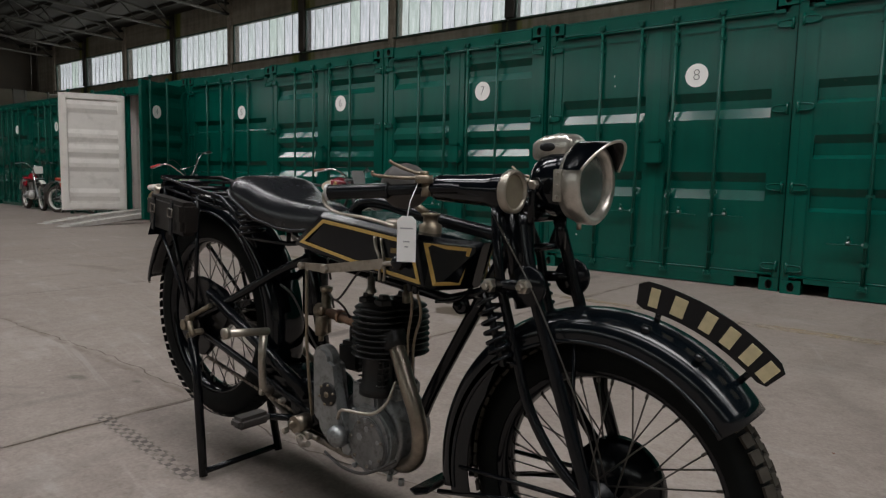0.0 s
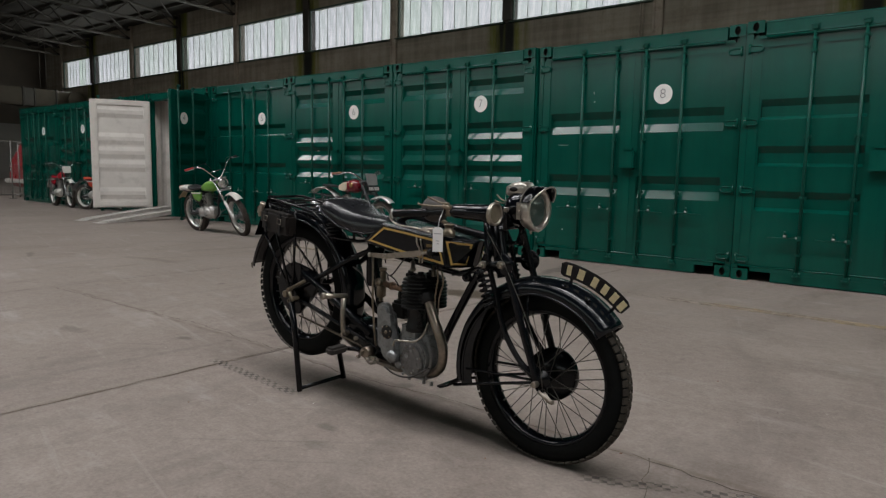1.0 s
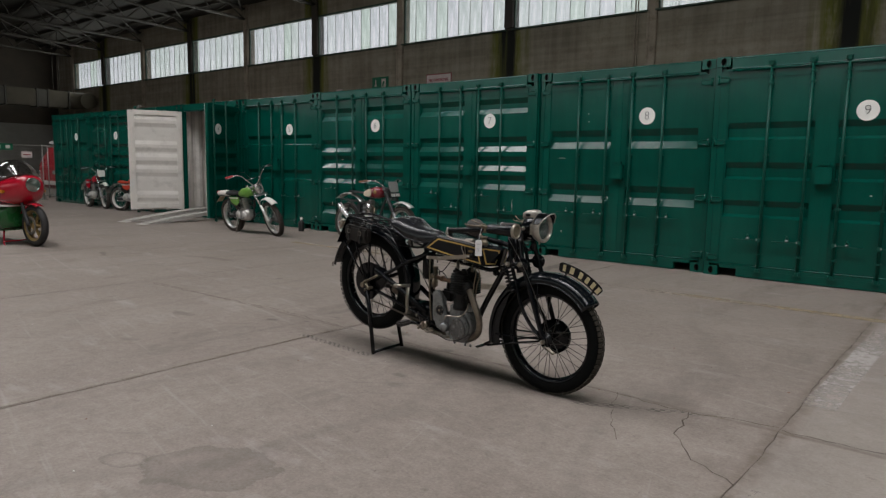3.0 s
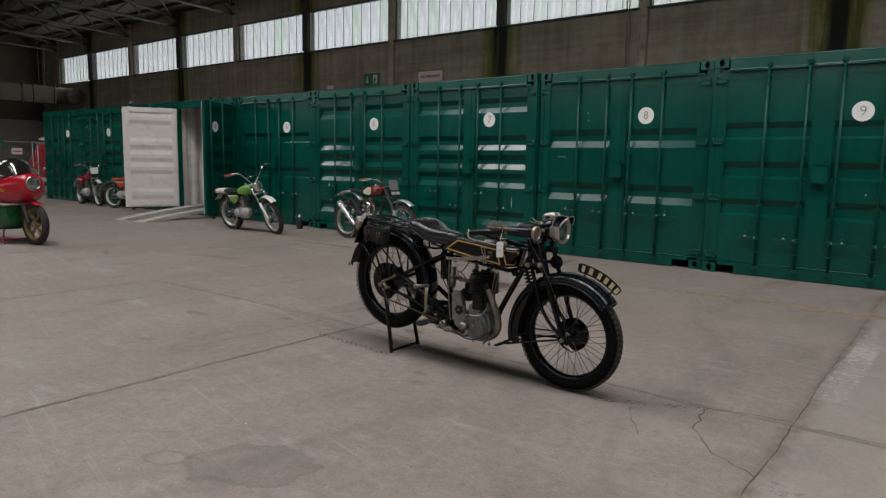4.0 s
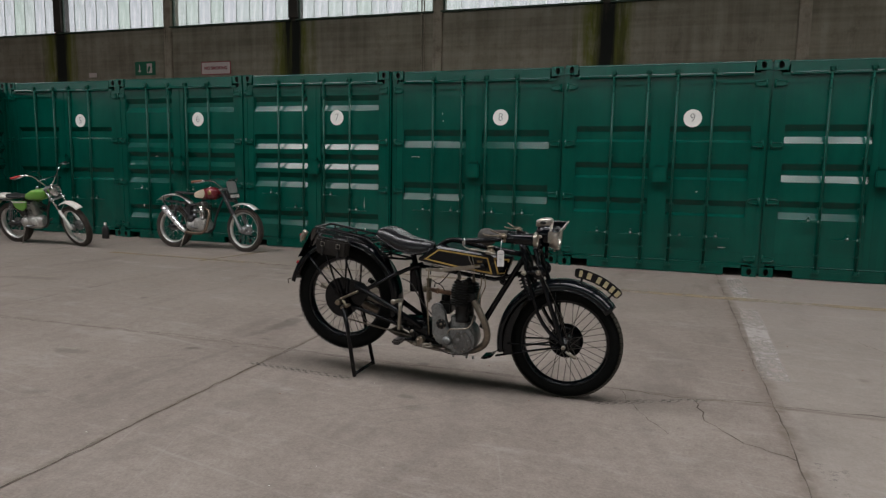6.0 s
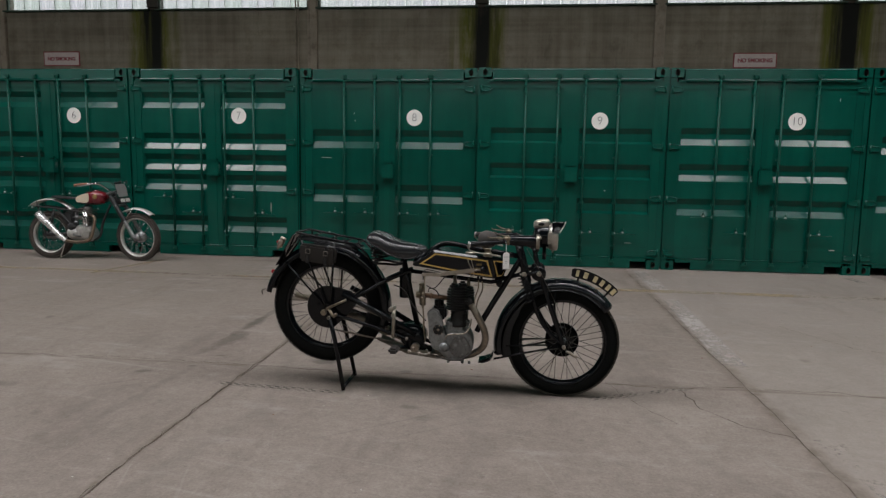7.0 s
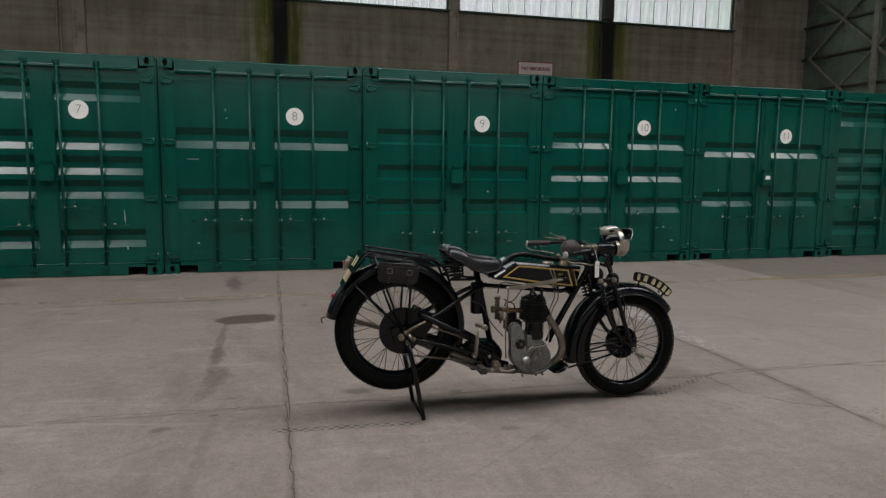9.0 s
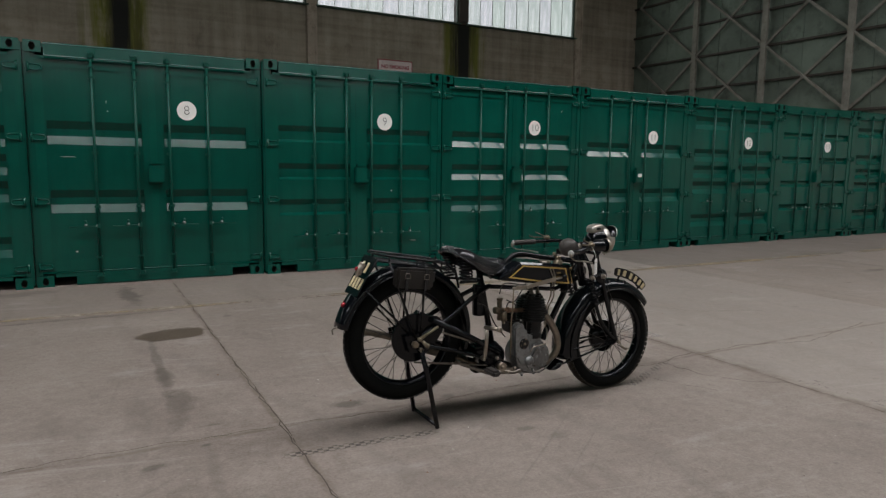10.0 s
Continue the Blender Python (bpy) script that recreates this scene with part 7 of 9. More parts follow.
    for zz, ww in ((-0.024, 0.026), (-0.050, 0.013), (-0.060, 0.007)):
        bm = B()
        box(bm, 0, -0.0009, zz, ww, 0.0005, 0.0028, Matrix.Translation(V(0.589, -0.250, 0.862)) @ Matrix.Rotation(radians(28), 4, "Z"))
        part("print_bar", bm, M_PRINT, tag)
    return c


vintage_motorcycle()

# ---- more machine paints ----
M_KNOB = paint("muddy_knobbly_rubber", (0.036, 0.029, 0.024), 0.85, var=0.3, scale=14, dirt=(0.13, 0.10, 0.08), dirt_amount=0.5)
M_BLACKRUB = paint("clean_tyre", (0.016, 0.015, 0.015), 0.7, var=0.2, scale=10, dirt=(0.06, 0.05, 0.045), dirt_amount=0.3)
M_LIME = paint("lime_green_plastic", (0.15, 0.36, 0.055), 0.35, var=0.1, scale=6, coat=0.2)
M_WHITEP = paint("white_plastic", (0.62, 0.60, 0.56), 0.4, var=0.08, scale=8, dirt=(0.3, 0.27, 0.23), dirt_amount=0.4)
M_MAROON = paint("maroon_enamel", (0.14, 0.006, 0.014), 0.28, var=0.12, scale=8, coat=0.4)
M_RED = paint("bright_red_gloss", (0.36, 0.004, 0.018), 0.2, var=0.08, scale=4, coat=0.5)
M_ORANGE = paint("orange_red_plastic", (0.48, 0.045, 0.015), 0.4, var=0.1, scale=6)
M_DGREEN = paint("deep_green_gloss", (0.012, 0.085, 0.022), 0.28, var=0.1, scale=5, coat=0.4)
M_SILVERP = paint("silver_paint", (0.46, 0.45, 0.43), 0.4, 0.5, var=0.1, scale=8, dirt=(0.2, 0.18, 0.15), dirt_amount=0.35)
M_ENGINE = paint("scrubbed_engine_alloy", (0.50, 0.49, 0.47), 0.38, 0.7, var=0.25, scale=16, dirt=(0.14, 0.12, 0.10), dirt_amount=0.5)
M_BLACKP = paint("black_vinyl", (0.014, 0.014, 0.015), 0.5, var=0.2, scale=12)
M_RIMB = paint("bright_rim_steel", (0.66, 0.65, 0.62), 0.34, 0.55, var=0.12, scale=10, dirt=(0.3, 0.26, 0.22), dirt_amount=0.4)
M_BROWNGRIP = paint("brown_grip_rubber", (0.22, 0.10, 0.06), 0.6, var=0.15)
M_GOLDW = paint("gold_cast_wheel", (0.36, 0.25, 0.10), 0.4, 0.6, var=0.15, scale=8)
M_AMBER = paint("amber_lens", (0.55, 0.22, 0.02), 0.25, var=0.05)
M_REDGRIP = paint("red_grip_rubber", (0.36, 0.03, 0.03), 0.6, var=0.1)
M_CREAMP2 = paint("cream_enamel", (0.60, 0.52, 0.40), 0.35, var=0.08, scale=8, coat=0.3)
M_LENSGLASS = clear("lamp_glass", (0.9, 0.9, 0.88), 0.05, 0.85)
M_SCREEN = clear("smoked_screen", (0.66, 0.66, 0.66), 0.06, 0.8)
M_GLASSDARK = clear("car_glass", (0.30, 0.33, 0.32), 0.05, 0.7)
M_GALV = paint("galvanised_steel", (0.33, 0.32, 0.30), 0.5, 0.55, var=0.2, scale=12)
M_RAMP = paint("worn_aluminium_ramp", (0.52, 0.50, 0.47), 0.5, 0.35, var=0.2, scale=6, dirt=(0.28, 0.25, 0.22), dirt_amount=0.6)
M_VANRED = paint("van_red", (0.30, 0.010, 0.018), 0.3, var=0.1, scale=3, coat=0.3)
M_SIGNRED = paint("sign_red", (0.33, 0.045, 0.06), 0.5, var=0.1)
M_SIGNWHITE = paint("sign_faded_white", (0.74, 0.62, 0.60), 0.5, var=0.12, scale=5, dirt=(0.3, 0.25, 0.2), dirt_amount=0.4)
M_SIGNGREEN = paint("sign_green", (0.012, 0.15, 0.08), 0.5, var=0.1)
M_DUCT = paint("dull_duct_metal", (0.085, 0.078, 0.066), 0.5, 0.4, var=0.25, scale=1.5, dirt=(0.1, 0.085, 0.06), dirt_amount=0.5)
M_DUCTDARK = paint("dark_duct_metal", (0.10, 0.085, 0.06), 0.6, 0.3, var=0.3, scale=1.5)


def loft(bm, st, n=20, power=2.6, caps=True):
    """Skins rounded sections (x, half width, bottom, top) along x."""
    rings = []
    for x, hw, zb, zt in st:
        cz, hz = (zb + zt) / 2, (zt - zb) / 2
        ring = []
        for k in range(n):
            a = 2 * math.pi * k / n
            ca, sa = math.cos(a), math.sin(a)
            ring.append(bm.verts.new((x, math.copysign(abs(ca) ** (2 / power), ca) * hw, cz + math.copysign(abs(sa) ** (2 / power), sa) * hz)))
        rings.append(ring)
    for a, b in zip(rings, rings[1:]):
        for i in range(n):
            bm.faces.new((a[i], a[(i + 1) % n], b[(i + 1) % n], b[i])).smooth = True
    if caps:
        bm.faces.new(rings[0][::-1])
        bm.faces.new(rings[-1])
    return bm


def guard_strip(cx, cz, r, a0, a1, width, mat_, flare=0.0, steps=20):
    """A light unvalanced guard; flare lifts its tail off the arc."""
    bm = B()
    hw = width / 2
    sec = [(-0.018, -hw), (-0.004, -hw * 0.7), (0.004, 0), (-0.004, hw * 0.7), (-0.018, hw), (-0.021, hw * 0.97), (-0.007, hw * 0.68), (0.001, 0), (-0.007, -hw * 0.68), (-0.021, -hw * 0.97)]
    st = []
    for i, (o, ua, ub) in enumerate(arc_stations(cx, cz, a0, a1, steps)):
        f = i / steps
        st.append((o + ua * (r + flare * f * f), ua, ub))
    sweep(bm, sec, st)
    return mesh_of("mudguard", bm, mat_)


def off_road_bike(m, label, tank_mat, guard_mat, seat_mat, grip_mat, wb=1.27, R=0.312, steer=0.0, board=None, lamp=False, pipe="low", rim=None, panel=None, boots=False, tail=False, bars="high", tank_patch=None, engine="small", guard_lift=0.09, fork_mat=None, rake_deg=27):
    """A slim trials machine, rear axle over the origin, facing +x."""
    c = thing("motorcycle", m, label, "motorcycle", "old motorcycles by the containers")
    rim = rim or M_RIMB
    r = R - 0.068
    wire_wheel(c, "rear_wheel", 0, R, R, r - 0.006, 0.100, 1.8, M_KNOB, rim, M_CHROME, 36, 0.045, 0.05, False, 0.07, M_ALLOY)
    rake = radians(rake_deg)
    tx = wb - (0.90 - R) * math.tan(rake)
    head = Vector((tx - 0.015, 0, 0.82))
    sm = Matrix.Translation(head) @ Matrix.Rotation(radians(steer), 4, Vector((-math.sin(rake), 0, math.cos(rake)))) @ Matrix.Translation(-head)
    fwh = wire_wheel(c, "front_wheel", 0, R, R, r + 0.008, 0.080, 1.8, M_KNOB, rim, M_CHROME, 36, 0.04, 0.05, False, 0.075, M_ALLOY)
    fwh.matrix_basis = sm @ pose(wb, 0, R)
    S = lambda x, y, z: sm @ Vector((x, y, z))
    F = lambda z, y, off=0.0: S(wb - (z - R) * math.tan(rake) * 0.98 + off, y, z)
    top = 0.90
    for s in (-1, 1):
        bm = B()
        tube(bm, [F(R - 0.02, s * 0.088), F(R + 0.02, s * 0.088), F(R + 0.24, s * 0.088), F(R + 0.26, s * 0.088)], [0.018, 0.026, 0.024, 0.021], 12)
        part("fork_slider", bm, M_RIMB if lamp else M_ALLOY, c)
        bm = B()
        if boots:
            pts = [F(R + 0.22 + 0.30 * k / 24, s * 0.088) for k in range(25)]
            tube(bm, pts, [0.026 if k % 2 else 0.032 for k in range(25)], 12)
        tube(bm, [F(R + 0.24, s * 0.088), F(top, s * 0.088)], 0.0175, 12)
        part("fork_leg", bm, fork_mat or (M_BLACKP if boots else M_CHROME), c)
    # one bent bar, two grips, two levers
    if bars == "high":
        half = [(0.0, 0.035, 0.02), (0.015, 0.075, 0.05), (0.02, 0.17, 0.155), (0.0, 0.235, 0.195), (-0.06, 0.31, 0.20), (-0.115, 0.39, 0.19)]
    elif bars == "tall":
        half = [(0.0, 0.035, 0.02), (0.02, 0.075, 0.06), (0.03, 0.19, 0.21), (0.01, 0.26, 0.255), (-0.06, 0.335, 0.26), (-0.12, 0.42, 0.25)]
    else:
        half = [(0.0, 0.035, 0.02), (0.01, 0.09, 0.04), (0.0, 0.19, 0.105), (-0.05, 0.26, 0.13), (-0.14, 0.32, 0.125), (-0.25, 0.375, 0.11)]
    W = lambda p, s: S(tx + p[0], s * p[1], top + p[2])
    bm = B()
    path = [W(p, -1) for p in half[::-1]] + [W(p, 1) for p in half]
    tube(bm, smooth_path(path, 5), 0.011, 10)
    if bars != "low":
        tube(bm, [W((0.018, 0.15, 0.135), -1), W((0.018, 0.15, 0.135), 1)], 0.007, 8)
    part("handlebar", bm, M_CHROME, c)
    for s in (-1, 1):
        e, f = half[-1], half[-2]
        q = tuple(f[i] + (e[i] - f[i]) * 0.0 for i in range(3))
        bm = B()
        tube(bm, [W(tuple(f[i] + (e[i] - f[i]) * u for i in range(3)), s) for u in (-0.15, -0.1, 0.5, 1.05, 1.1)], [0.020, 0.0165, 0.0155, 0.017, 0.020], 12)
        part("grip", bm, grip_mat if s < 0 else M_BLACKP, c)
        bm = B()
        g = tuple(half[-2][i] - (e[i] - f[i]) * 0.3 for i in range(3))
        tube(bm, [W((g[0], g[1], g[2]), s), W((g[0] + 0.045, g[1] + 0.02, g[2] - 0.008), s), W((e[0] + 0.07, e[1] - 0.01, e[2] - 0.012), s), W((e[0] + 0.055, e[1] + 0.02, e[2] - 0.01), s)], [0.012, 0.008, 0.006, 0.007], 8)
        part("control_lever", bm, M_ALLOY, c)
        bm = B()
        tube(bm, smooth_path([W((g[0] + 0.03, g[1], g[2]), s), W((0.10, 0.16, g[2] + 0.02), s), S(tx + 0.09, s * 0.05, top - 0.02), Vector((tx - 0.20, s * 0.03, 0.74))], 6), 0.0035, 6)
        part("cable", bm, M_BLACKP, c)
    for z in (top - 0.005, top - 0.165):
        bm = B()
        tube(bm, [F(z, -0.115), F(z, -0.06), F(z, 0.06), F(z, 0.115)], [0.020, 0.026, 0.026, 0.020], 10, flat=0.7)
        part("fork_yoke", bm, M_ALLOY, c)
    # front guard rides above the tyre
    bm = guard_strip(wb - 0.01, R, R + guard_lift - 0.012, 52, 122, 0.115, guard_mat, 0.0)
    g = part("front_mudguard", bm, None, c)
    g.matrix_basis = sm
    for s in (-1, 1):
        bm = B()
        tube(bm, [F(R + 0.235, s * 0.085), S(wb - 0.02, s * 0.05, 2 * R + guard_lift - 0.02)], 0.006, 6)
        part("guard_stay", bm, M_CHROME, c)
    if board:
        bl = sm @ Matrix.Translation((tx + 0.14, 0, top + 0.035)) @ Matrix.Rotation(radians(-16), 4, "Y")
        bm = B()
        slab(bm, [(-0.085, 0.085), (0.085, 0.085), (0.098, 0.03), (0.085, -0.085), (-0.085, -0.085), (-0.098, 0.03)], 0.008, bl @ Matrix.Rotation(radians(90), 4, "Z"), 0.003)
        part("number_board", bm, board, c)
        if board is not M_WHITEP:
            pl = sm @ Matrix.Translation((tx + 0.185, 0, top - 0.095)) @ Matrix.Rotation(radians(-16), 4, "Y")
            bm = B()
            box(bm, 0, 0, 0, 0.008, 0.20, 0.075, pl, 0.002)
            rp = part("registration_plate", bm, M_BLACKP, c)
            for yy in (-0.075, -0.047, -0.019, 0.019, 0.047, 0.075):
                bm = B()
                box(bm, 0.005, yy, 0, 0.003, 0.019, 0.045, pl)
                part("plate_mark", bm, M_WHITEP, rp)
    if lamp:
        lm = sm @ Matrix.Translation((tx + 0.10, 0, top - 0.055)) @ Matrix.Rotation(radians(84), 4, "Y")
        bm = B()
        lathe(bm, [(0, -0.085), (0.03, -0.08), (0.062, -0.045), (0.078, 0.0), (0.080, 0.02)], lm, 24)
        hl = part("headlamp", bm, M_CHROME, c)
        bm = B()
        lathe(bm, [(0.078, 0.014), (0.086, 0.018), (0.086, 0.034), (0.076, 0.04), (0.072, 0.03)], lm, 24, close=True)
        part("lamp_rim", bm, M_CHROME, hl)
        bm = B()
        lathe(bm, [(0, 0.044), (0.04, 0.041), (0.074, 0.030)], lm, 24)
        part("lens", bm, M_REFLECTOR, hl)
    # frame
    for nm, pts, rr in (("frame_tube", smooth_path([(tx - 0.07, 0, 0.81), (tx - 0.30, 0, 0.76), (0.40, 0, 0.66), (0.22, 0, 0.67)], 5), 0.016),
                        ("down_tube", smooth_path([(tx - 0.04, 0, 0.74), (tx - 0.15, 0, 0.50), (tx - 0.20, 0, 0.31), (tx - 0.34, 0, 0.25), (0.40, 0, 0.28)], 5), 0.016)):
        bm = B()
        tube(bm, pts, rr, 8)
        part(nm, bm, M_BLACKP, c)
    bm = B()
    rod(bm, F(top - 0.02, 0, -0.005), F(top - 0.17, 0, -0.005), 0.029, 12)
    part("steering_head", bm, M_BLACKP, c)
    for s in (-1, 1):
        bm = B()
        tube(bm, smooth_path([(0.44, s * 0.05, 0.64), (0.20, s * 0.095, 0.67), (-0.02, s * 0.095, 0.69), (-0.14, s * 0.085, 0.70)], 4), 0.011, 8)
        part("seat_rail", bm, M_BLACKP, c)
        bm = B()
        tube(bm, [(0.16, s * 0.095, 0.67), (0.34, s * 0.07, 0.46), (0.40, s * 0.05, 0.30)], 0.011, 8)
        part("frame_strut", bm, M_BLACKP, c)
        bm = B()
        tube(bm, [(0.40, s * 0.06, 0.34), (0.02, s * 0.085, R), (-0.05, s * 0.085, R)], [0.018, 0.016, 0.012], 8, flat=1.4)
        part("swinging_arm", bm, M_BLACKP, c)
        shock = B()
        rod(shock, (0.03, s * 0.105, R + 0.03), (0.12, s * 0.105, 0.66), 0.012, 8)
        sh = part("shock_absorber", shock, M_BLACKP, c)
        bm = B()
        coil(bm, (0.045, s * 0.105, R + 0.08), (0.11, s * 0.105, 0.62), 0.026, 9, 0.005)
        part("spring", bm, M_ALLOY if engine == "small" else M_BLACKP, sh)
        bm = B()
        tube(bm, [(0.52, s * 0.09, 0.31), (0.50, s * 0.16, 0.315), (0.49, s * 0.23, 0.335)], [0.012, 0.012, 0.015], 8)
        part("footrest", bm, M_ALLOY, c)
    # engine: lumpy crankcase, side covers, finned barrel
    ex = tx - 0.385
    big_e = engine == "big"
    bm = B()
    loft(bm, [(ex - 0.23, 0.05, 0.30, 0.41), (ex - 0.19, 0.09, 0.26, 0.45), (ex - 0.02, 0.10, 0.235, 0.46), (ex + 0.09, 0.09, 0.245, 0.45), (ex + 0.14, 0.05, 0.29, 0.40)], 20, 3)
    eng = part("crankcase", bm, M_ENGINE, c)
    for x, z, rr, out in ((ex + 0.02, 0.345, 0.092 if big_e else 0.078, 0.125), (ex - 0.155, 0.35, 0.075, 0.115)):
        for s in (-1, 1):
            bm = B()
            lathe(bm, [(0, out), (rr * 0.55, out), (rr * 0.62, out - 0.008), (rr * 0.9, out - 0.012), (rr, out - 0.026), (rr, 0.05)], pose(x, 0, z, 90 if s < 0 else -90), 22)
            part("engine_cover", bm, M_ENGINE, eng)
    if big_e:
        bm = B()
        slab(bm, [(ex - 0.05, 0.40), (ex + 0.03, 0.44), (ex + 0.11, 0.43), (ex + 0.14, 0.38), (ex + 0.05, 0.36), (ex - 0.04, 0.35)], 0.05, pose(0, -0.105, 0), 0.012)
        part("timing_cover", bm, M_ENGINE, eng)
        bm = B()
        rod(bm, (ex + 0.055, -0.075, 0.43), (ex + 0.03, -0.07, 0.66), 0.015, 10)
        rod(bm, (ex + 0.015, -0.075, 0.43), (ex + 0.0, -0.07, 0.66), 0.015, 10)
        part("pushrod_tube", bm, M_CHROME, eng)
    nf, z0 = (11, 0.455) if big_e else (9, 0.45)
    tilt = Matrix.Translation((ex + 0.01, 0, z0)) @ Matrix.Rotation(radians(2 if big_e else -8), 4, "Y")
    bm = B()
    lathe(bm, [(0.052, -0.02), (0.052, 0.021 * nf), (0.04, 0.021 * nf + 0.02), (0, 0.021 * nf + 0.025)], tilt, 16)
    barrel = part("cylinder", bm, M_ENGINE, eng)
    for i in range(nf):
        sz = 0.140 if i < nf - 4 else 0.165
        if big_e and i == nf - 5:
            continue
        bm = B()
        box(bm, 0, 0, 0.012 + 0.021 * i, sz * 1.02, sz, 0.007, tilt)
        part("cooling_fin", bm, M_DARKALLOY if big_e else M_ENGINE, barrel)
    bm = B()
    rod(bm, (ex - 0.07, -0.02, 0.56), (ex - 0.19, -0.02, 0.56), 0.027, 12)
    rod(bm, (ex - 0.135, -0.02, 0.50), (ex - 0.135, -0.02, 0.64), 0.024, 12)
    rod(bm, (ex - 0.135, -0.02, 0.475), (ex - 0.135, -0.02, 0.51), 0.031, 12)
    part("carburettor", bm, M_ALLOY, eng)
    bm = B()
    box(bm, 0.29, 0, 0.55, 0.16, 0.15, 0.17, r=0.03)
    part("air_box", bm, M_BLACKP, c)
    if big_e:
        bm = B()
        lathe(bm, [(0, 0.13), (0.03, 0.13), (0.05, 0.115), (0.052, 0.02), (0, 0.02)], pose(0.37, 0, 0.44, 90), 18)
        part("magneto", bm, M_BLACKP, c)
    # exhaust
    bm = B()
    if pipe == "megaphone":
        tube(bm, smooth_path([(ex + 0.07, -0.05, 0.60), (ex + 0.16, -0.08, 0.565), (ex + 0.175, -0.105, 0.45), (ex + 0.12, -0.125, 0.27), (ex - 0.04, -0.14, 0.235), (0.32, -0.145, 0.25)], 6), 0.0205, 12)
        ex_p = part("exhaust_pipe", bm, M_STAINPIPE, c)
        bm = B()
        tube(bm, [(0.32, -0.145, 0.25), (0.27, -0.148, 0.28), (-0.02, -0.16, 0.55), (-0.07, -0.162, 0.60), (-0.075, -0.162, 0.605), (-0.05, -0.161, 0.58)], [0.0215, 0.030, 0.048, 0.050, 0.046, 0.042], 18)
        part("megaphone", bm, M_MEGA, c)
    else:
        tube(bm, smooth_path([(ex + 0.07, 0.03, 0.56), (ex + 0.17, 0.06, 0.50), (ex + 0.08, 0.12, 0.56), (0.44, 0.13, 0.58), (0.2, 0.13, 0.58), (0.0, 0.13, 0.60)], 6), [0.022] * 18 + [0.036] * 13, 10)
        part("exhaust_pipe", bm, M_BLACKP, c)
    # tank, seat, rear guard
    t0 = tx - 0.085
    bm = B()
    if big_e:
        loft(bm, [(t0, 0.045, 0.79, 0.86), (t0 - 0.03, 0.085, 0.755, 0.905), (t0 - 0.12, 0.118, 0.735, 0.93), (t0 - 0.26, 0.112, 0.735, 0.905), (t0 - 0.37, 0.085, 0.745, 0.855), (t0 - 0.41, 0.04, 0.765, 0.82)], 24, 2.7)
    else:
        loft(bm, [(t0, 0.04, 0.76, 0.84), (t0 - 0.02, 0.070, 0.72, 0.855), (t0 - 0.10, 0.102, 0.695, 0.868), (t0 - 0.24, 0.102, 0.69, 0.845), (t0 - 0.36, 0.080, 0.695, 0.79), (t0 - 0.41, 0.05, 0.71, 0.755)], 24, 3.6)
    tank = part("fuel_tank", bm, tank_mat, c)
    if tank_patch:
        for s in (-1, 1):
            bm = B()
            pts = [(t0 - 0.20, 0.885), (t0 - 0.30, 0.868), (t0 - 0.385, 0.835), (t0 - 0.40, 0.80), (t0 - 0.38, 0.765), (t0 - 0.22, 0.755), (t0 - 0.185, 0.78), (t0 - 0.178, 0.84)]
            slab(bm, pts, 0.012, Matrix.Translation((t0 - 0.28, s * 0.1055, 0)) @ Matrix.Rotation(radians(s * 9), 4, "Z") @ Matrix.Translation((-(t0 - 0.28), 0, 0)), 0.005)
            part("tank_panel", bm, tank_patch, tank, "cream panel on the tank side")
            bm = B()
            lathe(bm, [(0, 0.006), (0.030, 0.005), (0.034, 0)], Matrix.Translation((t0 - 0.10, s * 0.117, 0.84)) @ Matrix.Rotation(radians(-90 * s), 4, "X"), 20)
            part("tank_badge", bm, M_GOLDW, tank)
    bm = B()
    lathe(bm, [(0.028, -0.02), (0.028, 0.018), (0.02, 0.022), (0, 0.022)], Matrix.Translation((t0 - 0.17, 0, 0.91 if big_e else 0.875)), 16)
    part("filler_cap", bm, M_CHROME, tank)
    bm = B()
    se = t0 - 0.40
    if big_e:
        loft(bm, [(se + 0.02, 0.045, 0.805, 0.825), (se - 0.04, 0.075, 0.80, 0.832), (se - 0.16, 0.115, 0.80, 0.835), (0.10, 0.125, 0.808, 0.848), (0.07, 0.09, 0.815, 0.84)], 20, 3.2)
    else:
        loft(bm, [(se, 0.06, 0.715, 0.76), (se - 0.06, 0.095, 0.705, 0.765), (0.16, 0.11, 0.70, 0.76), (0.04, 0.10, 0.71, 0.78), (0.0, 0.07, 0.72, 0.765)], 20, 3.2)
    part("seat", bm, seat_mat, c)
    if panel:
        for s in (-1, 1):
            bm = B()
            slab(bm, [(0.16, 0.685), (0.45, 0.685), (0.42, 0.58), (0.34, 0.53), (0.22, 0.57)], 0.03, Matrix.Translation((0, s * 0.112, 0)), 0.010)
            sp = part("side_panel", bm, panel, c)
            bm = B()
            slab(bm, [(0.17, 0.682), (0.45, 0.682), (0.445, 0.665), (0.19, 0.655)], 0.008, Matrix.Translation((0, s * 0.130, 0)), 0.002)
            part("panel_band", bm, M_WHITEP, sp)
    if tail:
        bm = B()
        loft(bm, [(0.10, 0.09, 0.69, 0.735), (0.0, 0.095, 0.69, 0.765), (-0.14, 0.09, 0.685, 0.775), (-0.27, 0.075, 0.68, 0.765), (-0.30, 0.05, 0.69, 0.74)], 20, 3)
        part("tail_piece", bm, M_WHITEP, c)
        bm = B()
        box(bm, -0.325, 0, 0.735, 0.05, 0.075, 0.055, r=0.012)
        part("tail_lamp", bm, M_REDGLASS, c)
